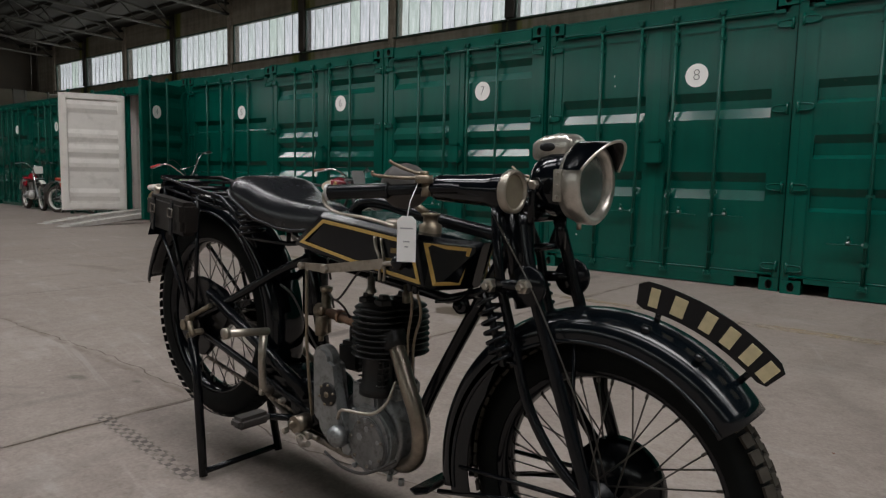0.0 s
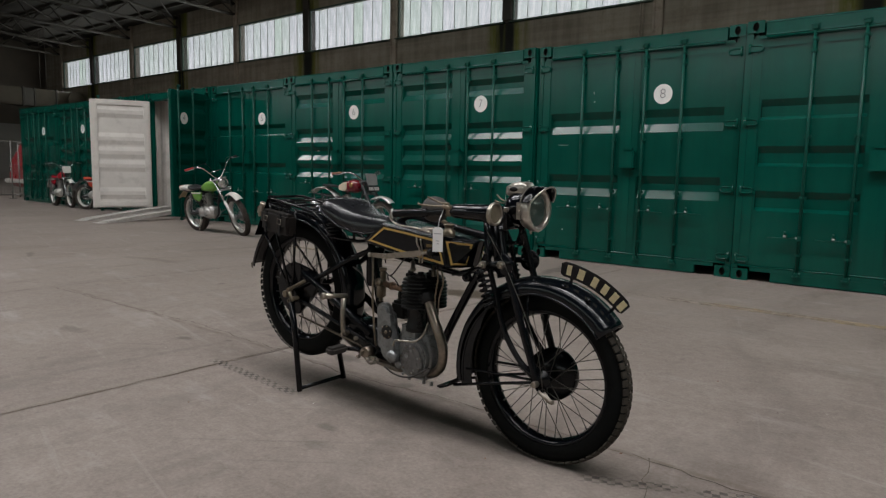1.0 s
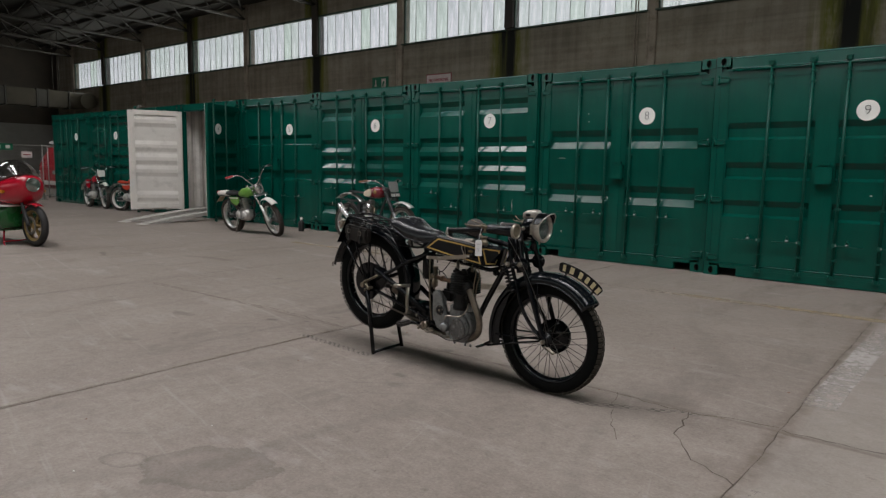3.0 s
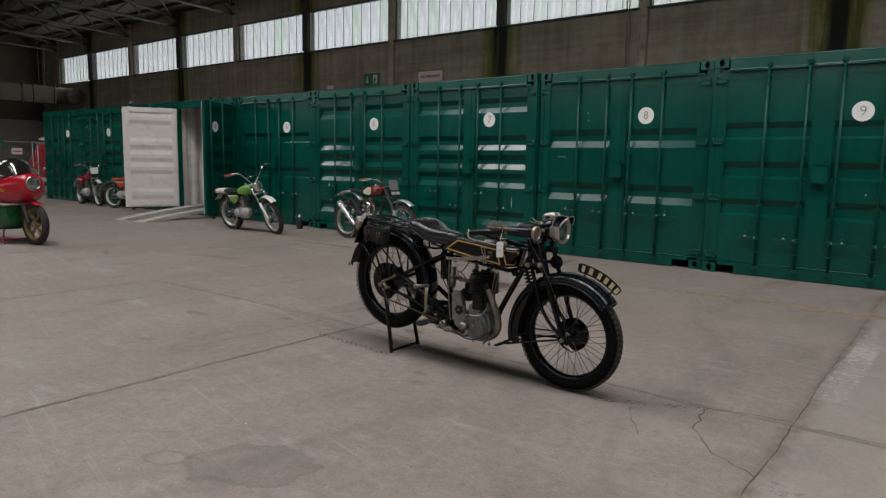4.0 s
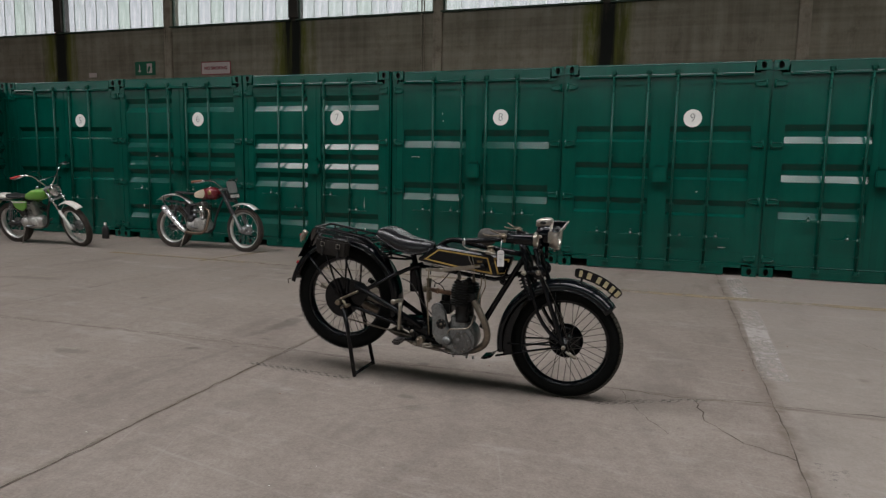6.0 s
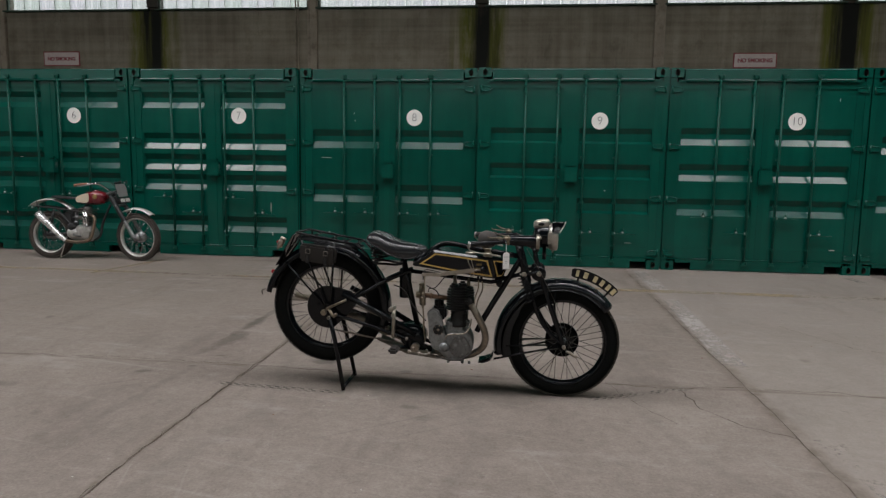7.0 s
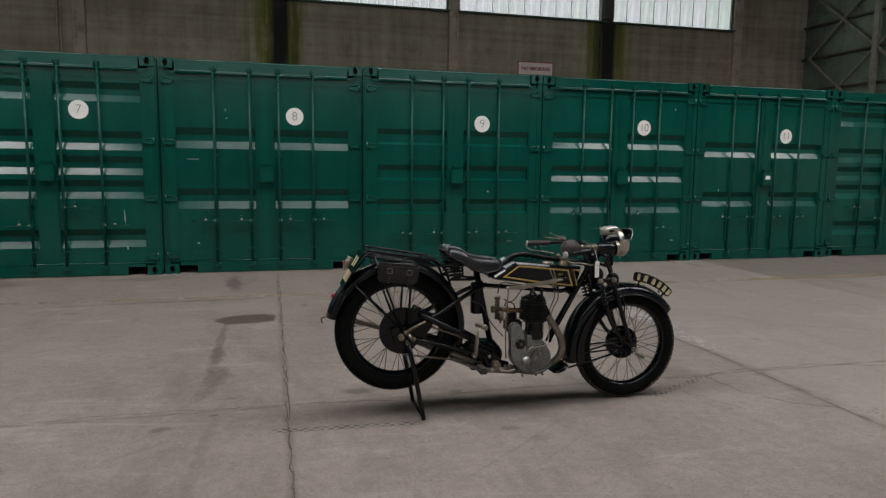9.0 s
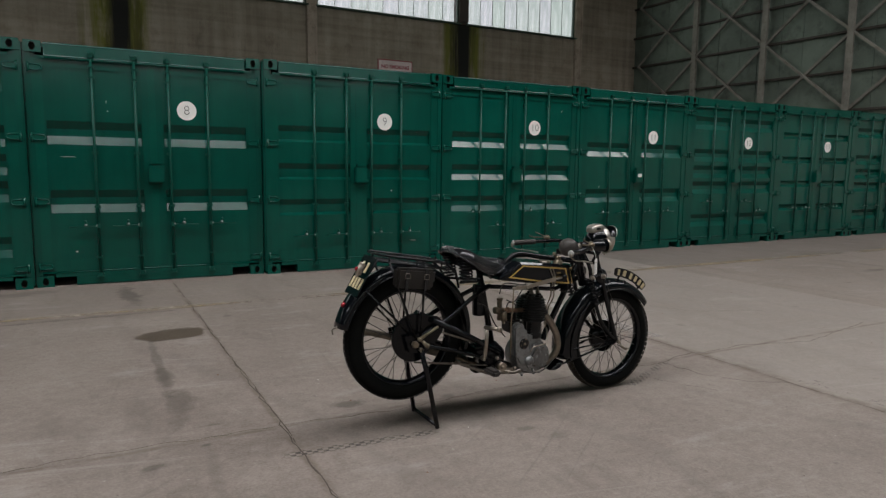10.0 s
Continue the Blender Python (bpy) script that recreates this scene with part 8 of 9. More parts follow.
        part("rear_mudguard", guard_strip(0.0, R - 0.10, R + 0.20, 108, 138, 0.13, M_CREAMP, 0.0), None, c)
    else:
        lift = 0.175 if big_e else 0.10
        part("rear_mudguard", guard_strip(0.0, R, R + lift, 46, 128 if big_e else 160, 0.14, guard_mat, 0.0 if big_e else 0.03), None, c)
        for s in (-1, 1):
            bm = B()
            tube(bm, [(-0.02, s * 0.09, R + 0.02), (-0.17, s * 0.072, R + 0.03 + (R + lift) * 0.87)], 0.007, 6)
            part("guard_stay", bm, M_BLACKP, c)
    bm = B()
    tube(bm, [(0.30, -0.09, 0.32), (0.24, -0.15, 0.03), (0.24, -0.165, 0.012)], 0.008, 8)
    part("side_stand", bm, M_STEEL, c)
    return c


def bike_pose(rear, front, lean=-3.0):
    a = math.degrees(math.atan2(front[1] - rear[1], front[0] - rear[0]))
    return pose(rear[0], rear[1], 0, 0, 0, a) @ pose(0, 0, 0, lean)


M_CREAMP = paint("cream_plastic", (0.50, 0.42, 0.26), 0.45, var=0.12, scale=8)
M_MEGA = paint("polished_megaphone", (0.80, 0.79, 0.80), 0.26, 0.75, var=0.1, scale=12, dirt=(0.4, 0.36, 0.32), dirt_amount=0.3)
M_BOARDGREY = paint("grey_number_board", (0.20, 0.20, 0.195), 0.5, var=0.15, scale=14)
M_DARKALLOY = paint("sooty_alloy", (0.16, 0.145, 0.125), 0.55, 0.5, var=0.3, scale=14)
M_STAINPIPE = paint("heat_stained_pipe", (0.20, 0.15, 0.11), 0.35, 0.8, var=0.3, scale=10)
off_road_bike(bike_pose((-8.22, -1.26), (-7.05, -1.25), 10.0), "lime green and white trials motorcycle with chrome rims", M_LIME, M_WHITEP, M_BLACKP, M_REDGRIP, 1.22, 0.312, -13, None, True, "low", None, M_LIME, tail=True, bars="tall", rake_deg=32)
off_road_bike(bike_pose((-5.72, -0.72), (-4.46, -0.74)), "maroon trials motorcycle with silver mudguards and knobbly tyres", M_MAROON, M_RIMB, M_BLACKP, M_BROWNGRIP, 1.27, 0.316, -7, M_BOARDGREY, False, "megaphone", None, boots=True, bars="low", tank_patch=M_CREAMP2, engine="big", rake_deg=32)
off_road_bike(bike_pose((-16.70, -0.30), (-15.55, -0.38), 0), "red motocross motorcycle with white number board and chrome forks", M_RED, M_WHITEP, M_RED, M_BLACKP, 1.18, 0.312, -4, M_WHITEP, False, "low", None, M_RED, rake_deg=29)
off_road_bike(bike_pose((-14.72, -0.36), (-13.72, 0.02), 0), "orange-red trials motorcycle half hidden by a container door", M_ORANGE, M_SILVERP, M_ORANGE, M_BLACKP, 1.08, 0.30, 0, None, False, "low", M_WHITEP, M_ORANGE)


# ---- faired road racer ----
def cast_wheel(parent, name, x, z, R, r, w):
    wh = new(name)
    wh.empty_display_size = 0.05
    wh.parent = parent
    wh.matrix_basis = pose(x, 0, z)
    part("tyre", tyre_mesh(R, r + 0.004, w, 0, M_BLACKRUB), None, wh)
    bm = B()
    lathe(bm, [(r + 0.01, -w * 0.36), (r - 0.02, -w * 0.34), (r - 0.03, -0.02), (r - 0.03, 0.02), (r - 0.02, w * 0.34), (r + 0.01, w * 0.36)], pose(0, 0, 0, 90), 40)
    lathe(bm, [(0, -0.05), (0.045, -0.05), (0.05, -0.02), (0.05, 0.02), (0.045, 0.05), (0, 0.05)], pose(0, 0, 0, 90), 20)
    for k in range(6):
        a = 2 * math.pi * k / 6
        tube(bm, [(0.04 * math.cos(a), 0, 0.04 * math.sin(a)), ((r - 0.02) * math.cos(a), 0, (r - 0.02) * math.sin(a))], [0.024, 0.018], 8, flat=0.7)
    part("rim", bm, M_GOLDW, wh)
    for s in (-1, 1):
        bm = B()
        lathe(bm, [(0.09, s * 0.062), (0.135, s * 0.062), (0.135, s * 0.068), (0.09, s * 0.068)], pose(0, 0, 0, 90), 28, close=True)
        part("brake_disc", bm, M_STEEL, wh)
    return wh


def road_racer(m):
    c = thing("motorcycle", m, "red and green faired racing motorcycle with gold wheels, on its stand", "motorcycle")
    wb, R = 1.46, 0.305
    cast_wheel(c, "rear_wheel", 0, R, R, 0.225, 0.125)
    cast_wheel(c, "front_wheel", wb, R, R, 0.225, 0.105)
    for s in (-1, 1):
        bm = B()
        tube(bm, [(wb, s * 0.095, R), (wb - 0.02, s * 0.095, R + 0.04), (wb - 0.11, s * 0.095, R + 0.24), (wb - 0.12, s * 0.095, R + 0.26), (wb - 0.27, s * 0.095, 0.88)], [0.022, 0.029, 0.027, 0.019, 0.019], 12)
        part("fork_leg", bm, M_BLACKP, c)
        bm = B()
        box(bm, wb - 0.08, s * 0.075, R + 0.09, 0.07, 0.05, 0.10, r=0.012)
        part("brake_caliper", bm, M_BLACKP, c)
        bm = B()
        tube(bm, [(wb - 0.25, s * 0.10, 0.86), (wb - 0.35, s * 0.26, 0.84)], 0.013, 8)
        part("clip_on_bar", bm, M_BLACKP, c)
        bm = B()
        tube(bm, smooth_path([(0.75, s * 0.16, 0.28), (0.45, s * 0.19, 0.28), (0.05, s * 0.21, 0.38), (-0.25, s * 0.21, 0.46)], 5), [0.025] * 6 + [0.05] * 10, 12)
        part("exhaust", bm, M_CHROME, c)
        bm = B()
        box(bm, wb - 0.28, s * 0.292, 0.80, 0.11, 0.04, 0.045, r=0.014)
        part("indicator", bm, M_AMBER, c)
    part("front_mudguard", guard_strip(wb, R, R + 0.026, 62, 150, 0.125, M_RED), None, c)
    top = [(wb - 0.015, 0.10, 0.80, 1.00), (wb - 0.035, 0.155, 0.735, 1.025), (wb - 0.09, 0.215, 0.66, 1.04), (wb - 0.20, 0.265, 0.60, 1.05), (wb - 0.36, 0.295, 0.585, 1.03), (wb - 0.52, 0.30, 0.585, 0.97), (wb - 0.66, 0.295, 0.585, 0.88)]
    bm = B()
    loft(bm, top, 30, 2.5)
    part("fairing_top", bm, M_RED, c, "glossy red top half of the fairing")
    low = [(wb - 0.33, 0.215, 0.34, 0.60), (wb - 0.37, 0.262, 0.27, 0.60), (wb - 0.48, 0.29, 0.21, 0.60), (wb - 0.75, 0.295, 0.185, 0.60), (wb - 0.95, 0.275, 0.20, 0.58), (wb - 1.02, 0.20, 0.25, 0.52)]
    bm = B()
    loft(bm, low, 30, 3.6)
    belly = part("fairing_belly", bm, M_DGREEN, c, "deep green lower half of the fairing")
    bm = B()
    loft(bm, [(x, hw + 0.006, 0.577, 0.603) for x, hw, a, b in ((wb - 0.30, 0.272, 0, 0), (wb - 0.37, 0.284, 0, 0), (wb - 0.48, 0.296, 0, 0), (wb - 0.75, 0.30, 0, 0), (wb - 0.93, 0.28, 0, 0))], 24, 8)
    part("white_stripe", bm, M_WHITEP, c)
    for s in (-1, 1):
        bm = B()
        box(bm, wb - 0.66, s * 0.296, 0.46, 0.26, 0.012, 0.055)
        part("fairing_mark", bm, M_SILVERP, belly)
        bm = B()
        lathe(bm, [(0, 0.003), (0.012, 0.002), (0.013, 0)], Matrix.Translation((wb - 0.42, s * 0.298, 0.72)) @ Matrix.Rotation(radians(-90 * s), 4, "X"), 12)
        part("fastener", bm, M_CHROME, c)
    lm = Matrix.Translation((wb - 0.012, 0, 0.90)) @ Matrix.Rotation(radians(88), 4, "Y")
    bm = B()
    lathe(bm, [(0.086, -0.02), (0.102, -0.005), (0.104, 0.014), (0.095, 0.020), (0.090, 0.004)], lm, 30, close=True)
    lr = part("lamp_rim", bm, M_CHROME, c)
    bm = B()
    lathe(bm, [(0, 0.020), (0.05, 0.016), (0.093, 0.004)], lm, 30)
    part("headlamp", bm, M_REFLECTOR, c)
    bm = B()
    lathe(bm, [(0, 0.034), (0.05, 0.030), (0.085, 0.016), (0.094, 0.006)], lm, 30)
    part("lens", bm, M_LENSGLASS, c)
    bm = B()
    rows = []
    for k in range(17):
        a = radians(-88 + 176 * k / 16)
        row = []
        for q in range(9):
            f = q / 8
            x = wb - 0.09 - 0.42 * f
            row.append(bm.verts.new((x, math.sin(a) * (0.16 + 0.12 * f ** 0.6), 1.0 + math.cos(a) * (0.035 + 0.225 * math.sin(min(1, f * 1.15) * 1.57)))))
        rows.append(row)
    for a, b in zip(rows, rows[1:]):
        for i in range(8):
            bm.faces.new((a[i], a[i + 1], b[i + 1], b[i])).smooth = True
    bmesh.ops.solidify(bm, geom=bm.faces[:], thickness=0.003)
    part("windscreen", bm, M_SCREEN, c, "smoked bubble windscreen")
    bm = B()
    loft(bm, [(1.06, 0.06, 0.72, 0.86), (1.0, 0.13, 0.66, 0.93), (0.80, 0.15, 0.64, 0.94), (0.58, 0.12, 0.66, 0.88), (0.48, 0.08, 0.68, 0.82)], 22, 2.6)
    part("fuel_tank", bm, M_RED, c)
    bm = B()
    loft(bm, [(0.50, 0.10, 0.66, 0.78), (0.30, 0.13, 0.66, 0.77), (0.05, 0.13, 0.68, 0.79), (0.0, 0.12, 0.68, 0.90), (-0.30, 0.10, 0.70, 0.90), (-0.42, 0.05, 0.74, 0.82)], 22, 2.8)
    part("seat_unit", bm, M_RED, c)
    bm = B()
    box(bm, 0.26, 0, 0.785, 0.42, 0.20, 0.05, r=0.02)
    part("seat_pad", bm, M_BLACKP, c)
    bm = B()
    loft(bm, [(0.30, 0.10, 0.25, 0.45), (0.42, 0.15, 0.22, 0.55), (0.60, 0.15, 0.22, 0.58)], 18, 3)
    part("engine", bm, M_ALLOY, c)
    for s in (-1, 1):
        bm = B()
        tube(bm, [(0.48, s * 0.09, 0.38), (0.0, s * 0.10, R)], 0.018, 8)
        part("swinging_arm", bm, M_BLACKP, c)
        bm = B()
        tube(bm, [(0.62, s * 0.12, 0.62), (0.1, s * 0.12, 0.70), (-0.2, s * 0.1, 0.74)], 0.012, 8)
        part("frame_rail", bm, M_BLACKP, c)
    bm = B()
    tube(bm, [(0.92, -0.16, 0.24), (0.96, -0.20, 0.02), (1.06, -0.23, 0.012)], 0.011, 8)
    tube(bm, [(0.92, 0.16, 0.24), (0.96, 0.20, 0.02), (1.06, 0.23, 0.012)], 0.011, 8)
    rod(bm, (0.955, -0.20, 0.05), (0.955, 0.20, 0.05), 0.011, 8)
    part("stand", bm, M_RED, c)
    return c


road_racer(bike_pose((-9.56, -4.93), (-8.12, -4.70), 0))

# ---- loading ramps into the open container ----
bm = B()
L = 2.25
prof = []
for k in range(13):
    f = k / 12
    prof.append((L * f, 0.012 + 0.20 * (1 - (1 - f) ** 1.5)))
rows = []
for y, z in prof:
    dep = min(0.055, z - 0.004)
    rows.append([bm.verts.new((x, y, z + dz)) for x, dz in ((-0.150, 0.018), (-0.150, -dep), (-0.138, -dep), (-0.138, 0.0), (0.138, 0.0), (0.138, -dep), (0.150, -dep), (0.150, 0.018), (0.138, 0.018), (0.136, 0.004), (-0.136, 0.004), (-0.138, 0.018))])
for a, b in zip(rows, rows[1:]):
    for i in range(12):
        bm.faces.new((a[i], a[(i + 1) % 12], b[(i + 1) % 12], b[i]))
box(bm, 0, -0.05, 0.008, 0.30, 0.14, 0.008, Matrix.Rotation(radians(4), 4, "X"))
for k in range(18):
    f = (k + 0.5) / 18
    box(bm, 0, L * f, 0.012 + 0.20 * (1 - (1 - f) ** 1.5) + 0.007, 0.27, 0.02, 0.006)
RAMP = mesh_of("ramp", bm, M_RAMP)
for x, dx in ((-11.38, -0.30), (-10.60, -0.25)):
    r = part("loading_ramp", RAMP, None, m=pose(x, -1.80, 0, 0, 0, math.degrees(math.atan2(-dx, 2.2))))
    tagged(r, "worn aluminium loading ramp leading up into the container", "ramp", "pair of ramps", "thing")

# ---- oil bottle on the floor ----
c = thing("oil_bottle", pose(-7.42, -0.36, 0, 0, 0, 15), "dark plastic oil bottle with a pale cap on the concrete floor", "bottle")
bm = B()
loft2 = [(0.0, 0.046, 0.036), (0.008, 0.052, 0.042), (0.15, 0.052, 0.042), (0.185, 0.042, 0.034), (0.21, 0.020, 0.019), (0.225, 0.019, 0.019)]
rings = []
for z, a, b in loft2:
    rings.append([bm.verts.new((math.copysign(abs(math.cos(t)) ** 0.6, math.cos(t)) * a, math.copysign(abs(math.sin(t)) ** 0.6, math.sin(t)) * b, z)) for t in (2 * math.pi * k / 20 for k in range(20))])
for p, q in zip(rings, rings[1:]):
    for i in range(20):
        bm.faces.new((p[i], p[(i + 1) % 20], q[(i + 1) % 20], q[i])).smooth = True
bm.faces.new(rings[0][::-1])
bm.faces.new(rings[-1])
part("body", bm, M_BLACKP, c)
bm = B()
lathe(bm, [(0.022, 0.222), (0.022, 0.262), (0.018, 0.268), (0, 0.268)], I4, 16)
part("cap", bm, M_WHITEP, c)

# ---- signs on the wall ----
def sign(name, x0, x1, z0, z1, label, base, border=None):
    s = thing(name, pose((x0 + x1) / 2, HALL_N - 0.03, (z0 + z1) / 2), label, "sign")
    w, h = x1 - x0, z1 - z0
    bm = B()
    box(bm, 0, 0, 0, w, 0.02, h, r=0.004)
    part("board", bm, border or base, s)
    if border:
        bm = B()
        box(bm, 0, -0.012, 0, w - 0.07, 0.006, h - 0.07)
        part("panel", bm, base, s)
    return s


for x0, x1, z0, z1 in ((-16.49, -15.11, 4.67, 5.18), (7.25, 8.58, 4.58, 5.06)):
    s = sign("no_smoking_sign", x0, x1, z0, z1, "faded red and white no smoking sign on the wall", M_SIGNWHITE, M_SIGNRED)
    lettering("words", "NO SMOKING", 0.168, pose(0, -0.018, -0.005), M_SIGNRED, s, bold=0.007)
s = sign("exit_sign", -19.76, -18.74, 4.73, 5.28, "green exit sign with white pictogram on the wall", M_SIGNGREEN)
bm = B()
box(bm, -0.28, -0.013, 0.0, 0.05, 0.006, 0.3)
box(bm, -0.28, -0.0135, -0.1, 0.16, 0.006, 0.05)
part("arrow", bm, M_SIGNWHITE, s)
bm = B()
box(bm, 0.22, -0.013, 0.0, 0.26, 0.006, 0.38)
part("pictogram", bm, M_SIGNWHITE, s)
bm = B()
box(bm, 0.20, -0.018, 0.03, 0.10, 0.006, 0.24, Matrix.Rotation(radians(20), 4, "Y"))
part("pictogram_bar", bm, M_SIGNGREEN, s)
s = sign("wall_plate", -22.21, -21.8, 4.71, 4.89, "small pale plate on the concrete wall", M_SIGNWHITE)

# ---- frame lying on a container roof ----
c = thing("roof_frame", pose(-18.2, 2.6, CH), "rusty perforated steel beam on a post, on a container roof", "steel frame")
bm = B()
box(bm, -1.25, 0, 0.27, 0.09, 0.09, 0.54)
part("post", bm, M_LATTICE, c)
bm = B()
mm = Matrix.Translation((0.02, 0, 0.33)) @ Matrix.Rotation(radians(4.2), 4, "Y")
box(bm, 0, 0, 0.05, 2.5, 0.05, 0.02, mm)
box(bm, 0, 0, -0.05, 2.5, 0.05, 0.02, mm)
for k in range(26):
    box(bm, -1.2 + 0.096 * k, 0, 0, 0.03, 0.045, 0.09, mm)
part("beam", bm, M_RUST, c)
bm = B()
box(bm, 1.25, 0, 0.12, 0.06, 0.06, 0.24)
part("post", bm, M_LATTICE, c)

# ---- duct on the far wall ----
c = thing("air_duct", pose(-48.6, 0, 5.5), "patched grey sheet-metal air duct hung from the roof", "duct")
y = 11.9
k = 0
while y > -14:
    w = (1.35, 0.7, 1.9, 0.5, 1.4, 1.1)[k % 6]
    bm = B()
    box(bm, 0, y - w / 2, 0, 1.1, w - 0.05, 1.15, r=0.05)
    part("duct_section", bm, M_DUCT if k % 2 else M_DUCTDARK, c)
    bm = B()
    box(bm, 0, y, 0, 1.2, 0.09, 1.26)
    part("flange", bm, M_DUCT, c)
    y -= w
    k += 1
bm = B()
tube(bm, [(0.0 + 1.1 * (1 - math.cos(a)), 11.9 + 1.1 * math.sin(a), 0) for a in (radians(9 * q) for q in range(11))], 0.58, 16)
part("duct_elbow", bm, M_DUCTDARK, c)
for yy in (11.3, 7.5, 4.0, 0.0, -4.0, -8.0, -12.0):
    for q in (-0.5, 0.5):
        bm = B()
        rod(bm, (q, yy, 0.5), (q, yy, roof_z(yy) - 5.5 + 0.02), 0.02, 6)
        part("hanger", bm, M_DARKSTEEL, c)

# ---- mesh fence with signs ----
c = thing("mesh_fence", pose(-21.0, 0.55, 0), "galvanised wire mesh fence panels on tube posts", "fence")
FY = [0.0, -0.42, -2.3, -4.2, -6.1]
for y in FY:
    bm = B()
    rod(bm, (0, y, 0), (0, y, 1.75), 0.021, 8)
    box(bm, 0, y, 0.01, 0.3, 0.12, 0.02)
    part("post", bm, M_GALV, c)
for y0, y1 in zip(FY, FY[1:]):
    for z in (0.12, 1.72):
        bm = B()
        rod(bm, (0, y0, z), (0, y1, z), 0.018, 8)
        part("rail", bm, M_GALV, c)
    bm = B()
    n = max(3, int((y0 - y1) / 0.075))
    for i in range(1, n):
        y = y0 + (y1 - y0) * i / n
        rod(bm, (0, y, 0.12), (0, y, 1.72), 0.0022, 4)
    for i in range(1, 17):
        rod(bm, (0, y0, 0.12 + 0.1 * i), (0, y1, 0.12 + 0.1 * i), 0.0022, 4)
    part("mesh_panel", bm, M_GALV, c)
bm = B()
rod(bm, (-1.1, 0.15, 0), (-1.1, 0.15, 1.72), 0.021, 8)
rod(bm, (0, 0, 1.70), (-1.1, 0.15, 1.70), 0.018, 8)
rod(bm, (0, 0, 0.12), (-1.1, 0.15, 0.12), 0.018, 8)
part("return_panel", bm, M_GALV, c)
for y, z, w, h, mt, nm, lab in ((-1.52, 1.66, 0.52, 0.2, M_SIGNGREEN, "exit_sign", "small green exit sign hung on the fence"), (-0.88, 1.43, 0.30, 0.19, M_SIGNWHITE, "notice", "small pale notice on the mesh fence")):
    s = thing(nm, pose(-20.96, 0.55 + y, z), lab, "sign")
    bm = B()
    box(bm, 0, 0, 0, 0.012, w, h, r=0.003)
    part("board", bm, mt, s)
    for q in (-0.14, 0.12) if nm == "exit_sign" else (0.0,):
        bm = B()
        box(bm, 0.008, q, 0, 0.004, 0.12 if nm == "exit_sign" else 0.22, 0.1 if nm == "exit_sign" else 0.03)
        part("marking", bm, M_WHITEP if nm == "exit_sign" else M_SIGNRED, s)


# ---- vehicles behind the fence ----
def vehicle(m, label, cat, length, body_mat, roof_mat, prof_low, prof_high, half, wheel_x, band=None):
    """A car or van: body loft, cabin loft, wheels, windows; nose towards +x."""
    c = thing("van" if cat == "van" else "car", m, label, cat)
    bm = B()
    loft(bm, prof_low, 24, 5)
    part("body", bm, body_mat, c)
    bm = B()
    loft(bm, prof_high, 24, 5)
    part("cabin", bm, M_GLASSDARK if cat != "van" else body_mat, c)
    bm = B()
    x0, x1, zt = prof_high[1][0], prof_high[-2][0], max(p[3] for p in prof_high)
    loft(bm, [(x0 + 0.08, half * 0.78, zt - 0.10, zt + 0.005), (x0 + 0.2, half * 0.86, zt - 0.10, zt + 0.03), (x1 - 0.2, half * 0.86, zt - 0.10, zt + 0.03), (x1 - 0.05, half * 0.78, zt - 0.10, zt + 0.005)], 20, 4)
    part("roof", bm, roof_mat, c)
    for wx in wheel_x:
        for s in (-1, 1):
            w = new("wheel")
            w.parent = c
            w.matrix_basis = pose(wx, s * (half - 0.08), 0.31)
            part("tyre", tyre_mesh(0.31, 0.19, 0.17, 0, M_BLACKRUB), None, w)
            bm = B()
            lathe(bm, [(0, -0.07), (0.10, -0.075), (0.18, -0.05), (0.195, -0.06), (0.195, 0.06), (0.18, 0.05), (0.10, 0.075), (0, 0.07)], pose(0, 0, 0, 90), 24)
            part("rim", bm, M_SILVERP, w)
    return c


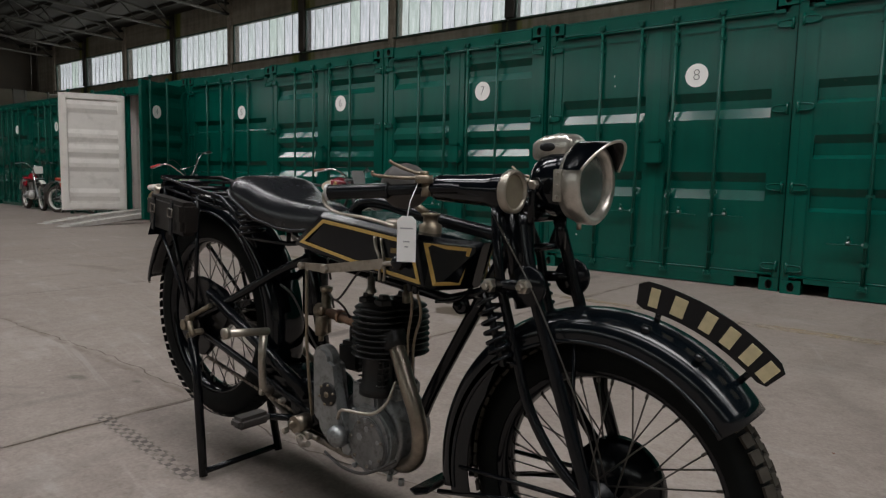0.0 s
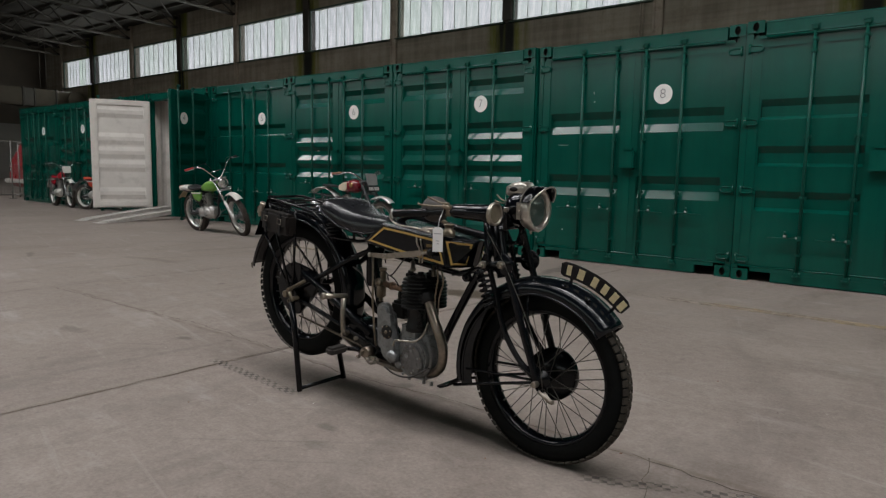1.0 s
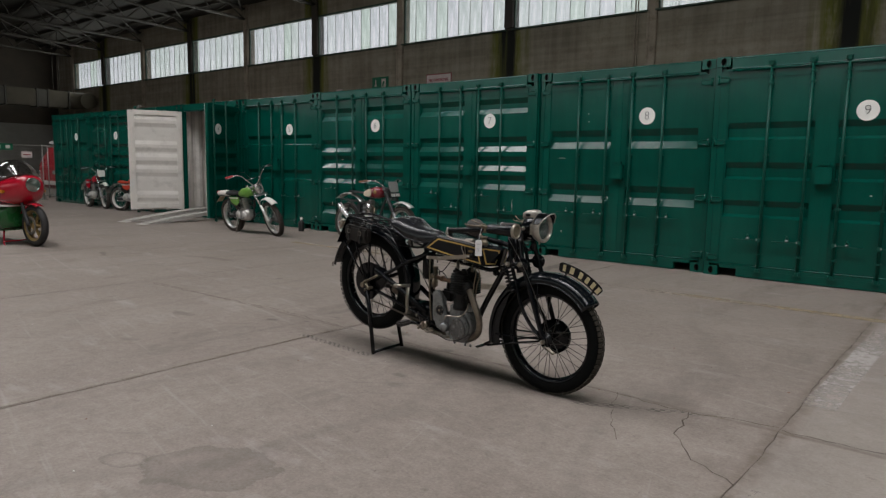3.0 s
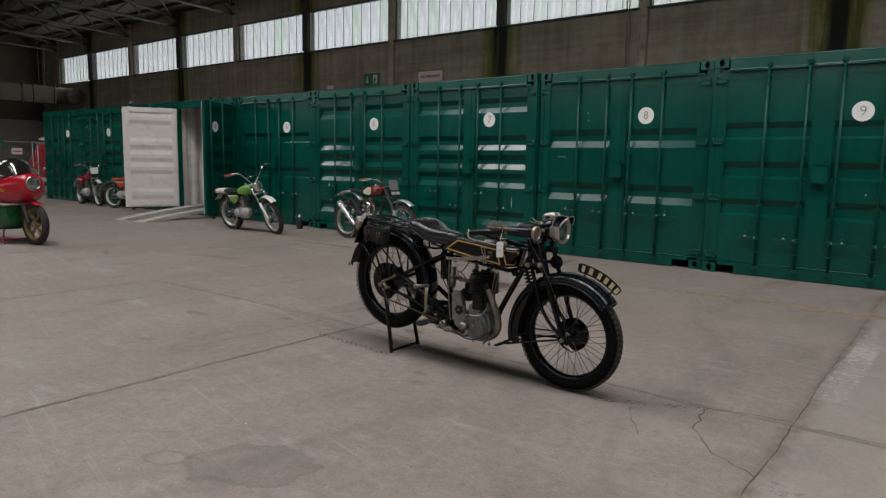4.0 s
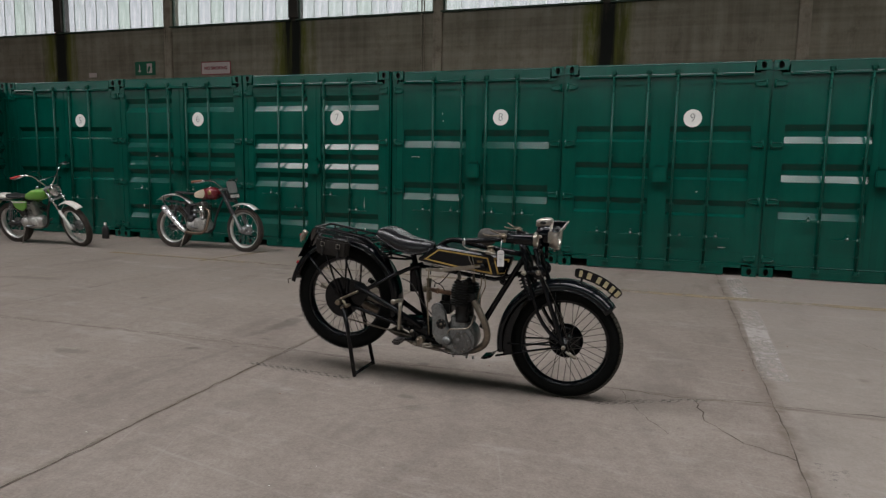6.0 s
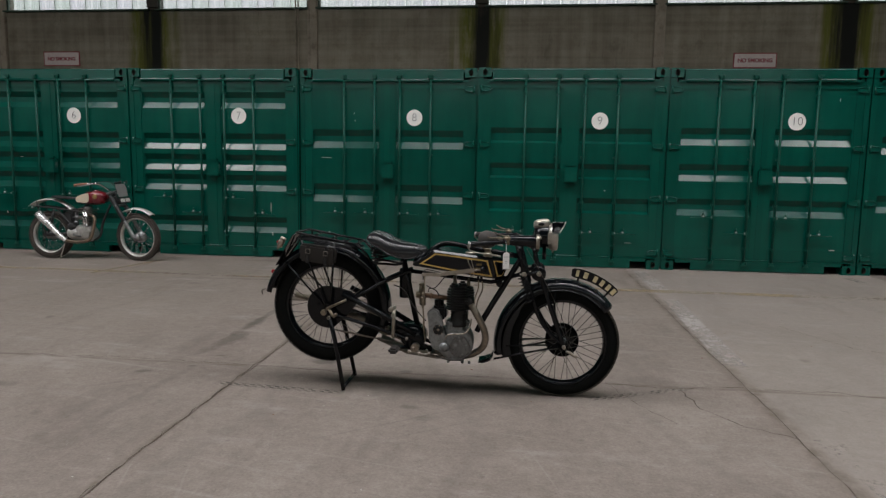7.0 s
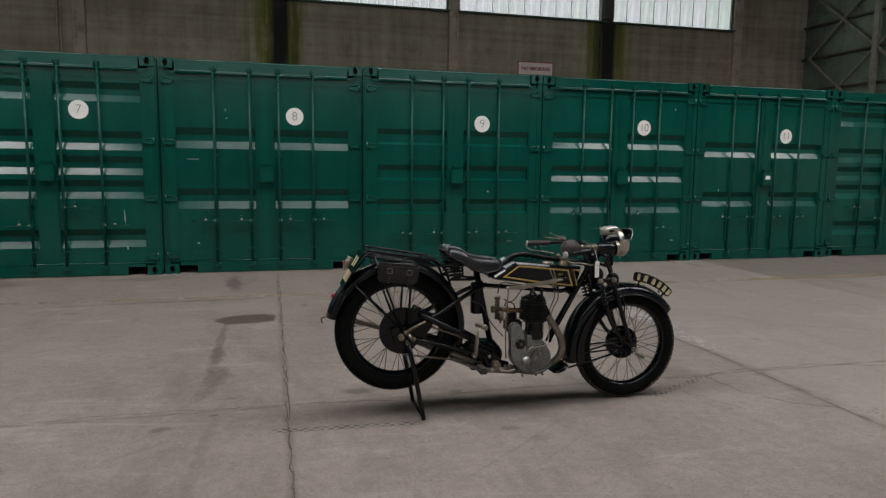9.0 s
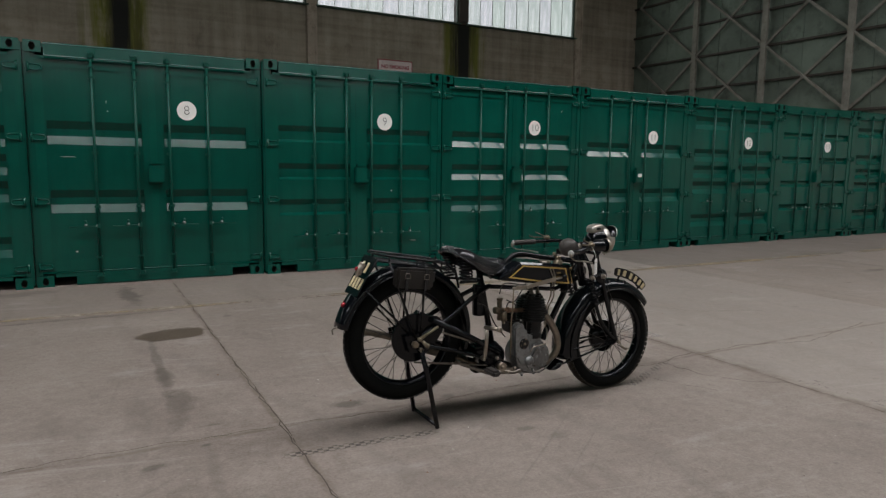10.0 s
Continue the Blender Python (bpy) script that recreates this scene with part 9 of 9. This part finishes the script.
van = vehicle(pose(-22.55, 2.98, 0, 0, 0, -88), "red and white camper van parked beside the containers", "van", 4.4, M_VANRED, M_WHITEP,
              [(-2.15, 0.70, 0.35, 1.0), (-2.1, 0.82, 0.30, 1.12), (0, 0.86, 0.28, 1.15), (1.95, 0.84, 0.28, 1.15), (2.15, 0.76, 0.32, 1.10), (2.22, 0.60, 0.40, 1.0)],
              [(-2.12, 0.65, 1.05, 1.5), (-2.05, 0.76, 1.0, 1.85), (0, 0.80, 1.0, 1.93), (1.55, 0.78, 1.0, 1.90), (1.85, 0.72, 1.0, 1.75), (2.15, 0.70, 1.0, 1.12)], 0.86, (-1.25, 1.25))
for s in (-1, 1):
    for x0, x1 in ((1.05, 1.62), (0.1, 0.95), (-0.85, 0.0), (-1.85, -0.95)):
        bm = B()
        slab(bm, [(x0, 1.22), (x1 + (0.15 if x1 > 1.5 else 0), 1.22), (x1, 1.66), (x0, 1.66)], 0.02, Matrix.Translation((0, s * 0.805, 0)), 0.004)
        part("window", bm, M_GLASSDARK, van)
    bm = B()
    box(bm, 0.0, s * 0.862, 0.60, 4.1, 0.02, 0.10)
    part("side_strip", bm, M_WHITEP, van)
bm = B()
box(bm, 2.25, 0, 0.50, 0.10, 1.70, 0.14, r=0.03)
part("bumper", bm, M_WHITEP, van)
for s in (-1, 1):
    bm = B()
    lathe(bm, [(0, 0.03), (0.08, 0.025), (0.10, 0), (0, 0)], Matrix.Translation((2.2, s * 0.55, 0.85)) @ Matrix.Rotation(radians(90), 4, "Y"), 18)
    part("headlamp", bm, M_REFLECTOR, van)
LOW = [(-2.1, 0.55, 0.35, 0.75), (-2.0, 0.75, 0.28, 0.88), (-0.8, 0.82, 0.25, 0.92), (0.8, 0.82, 0.25, 0.90), (1.9, 0.76, 0.28, 0.80), (2.1, 0.60, 0.35, 0.68)]
HIGH = [(-1.7, 0.58, 0.85, 0.90), (-1.1, 0.64, 0.85, 1.30), (0.1, 0.64, 0.85, 1.33), (0.9, 0.62, 0.84, 0.92)]
vehicle(pose(-26.4, -0.6, 0, 0, 0, -20), "silver saloon car parked behind the fence", "car", 4.2, M_SILVERP, M_SILVERP, LOW, HIGH, 0.82, (-1.3, 1.3))
vehicle(pose(-24.0, -2.3, 0, 0, 0, 20), "dark maroon car parked behind the fence", "car", 4.2, M_MAROON, M_MAROON, LOW, HIGH, 0.82, (-1.3, 1.3))
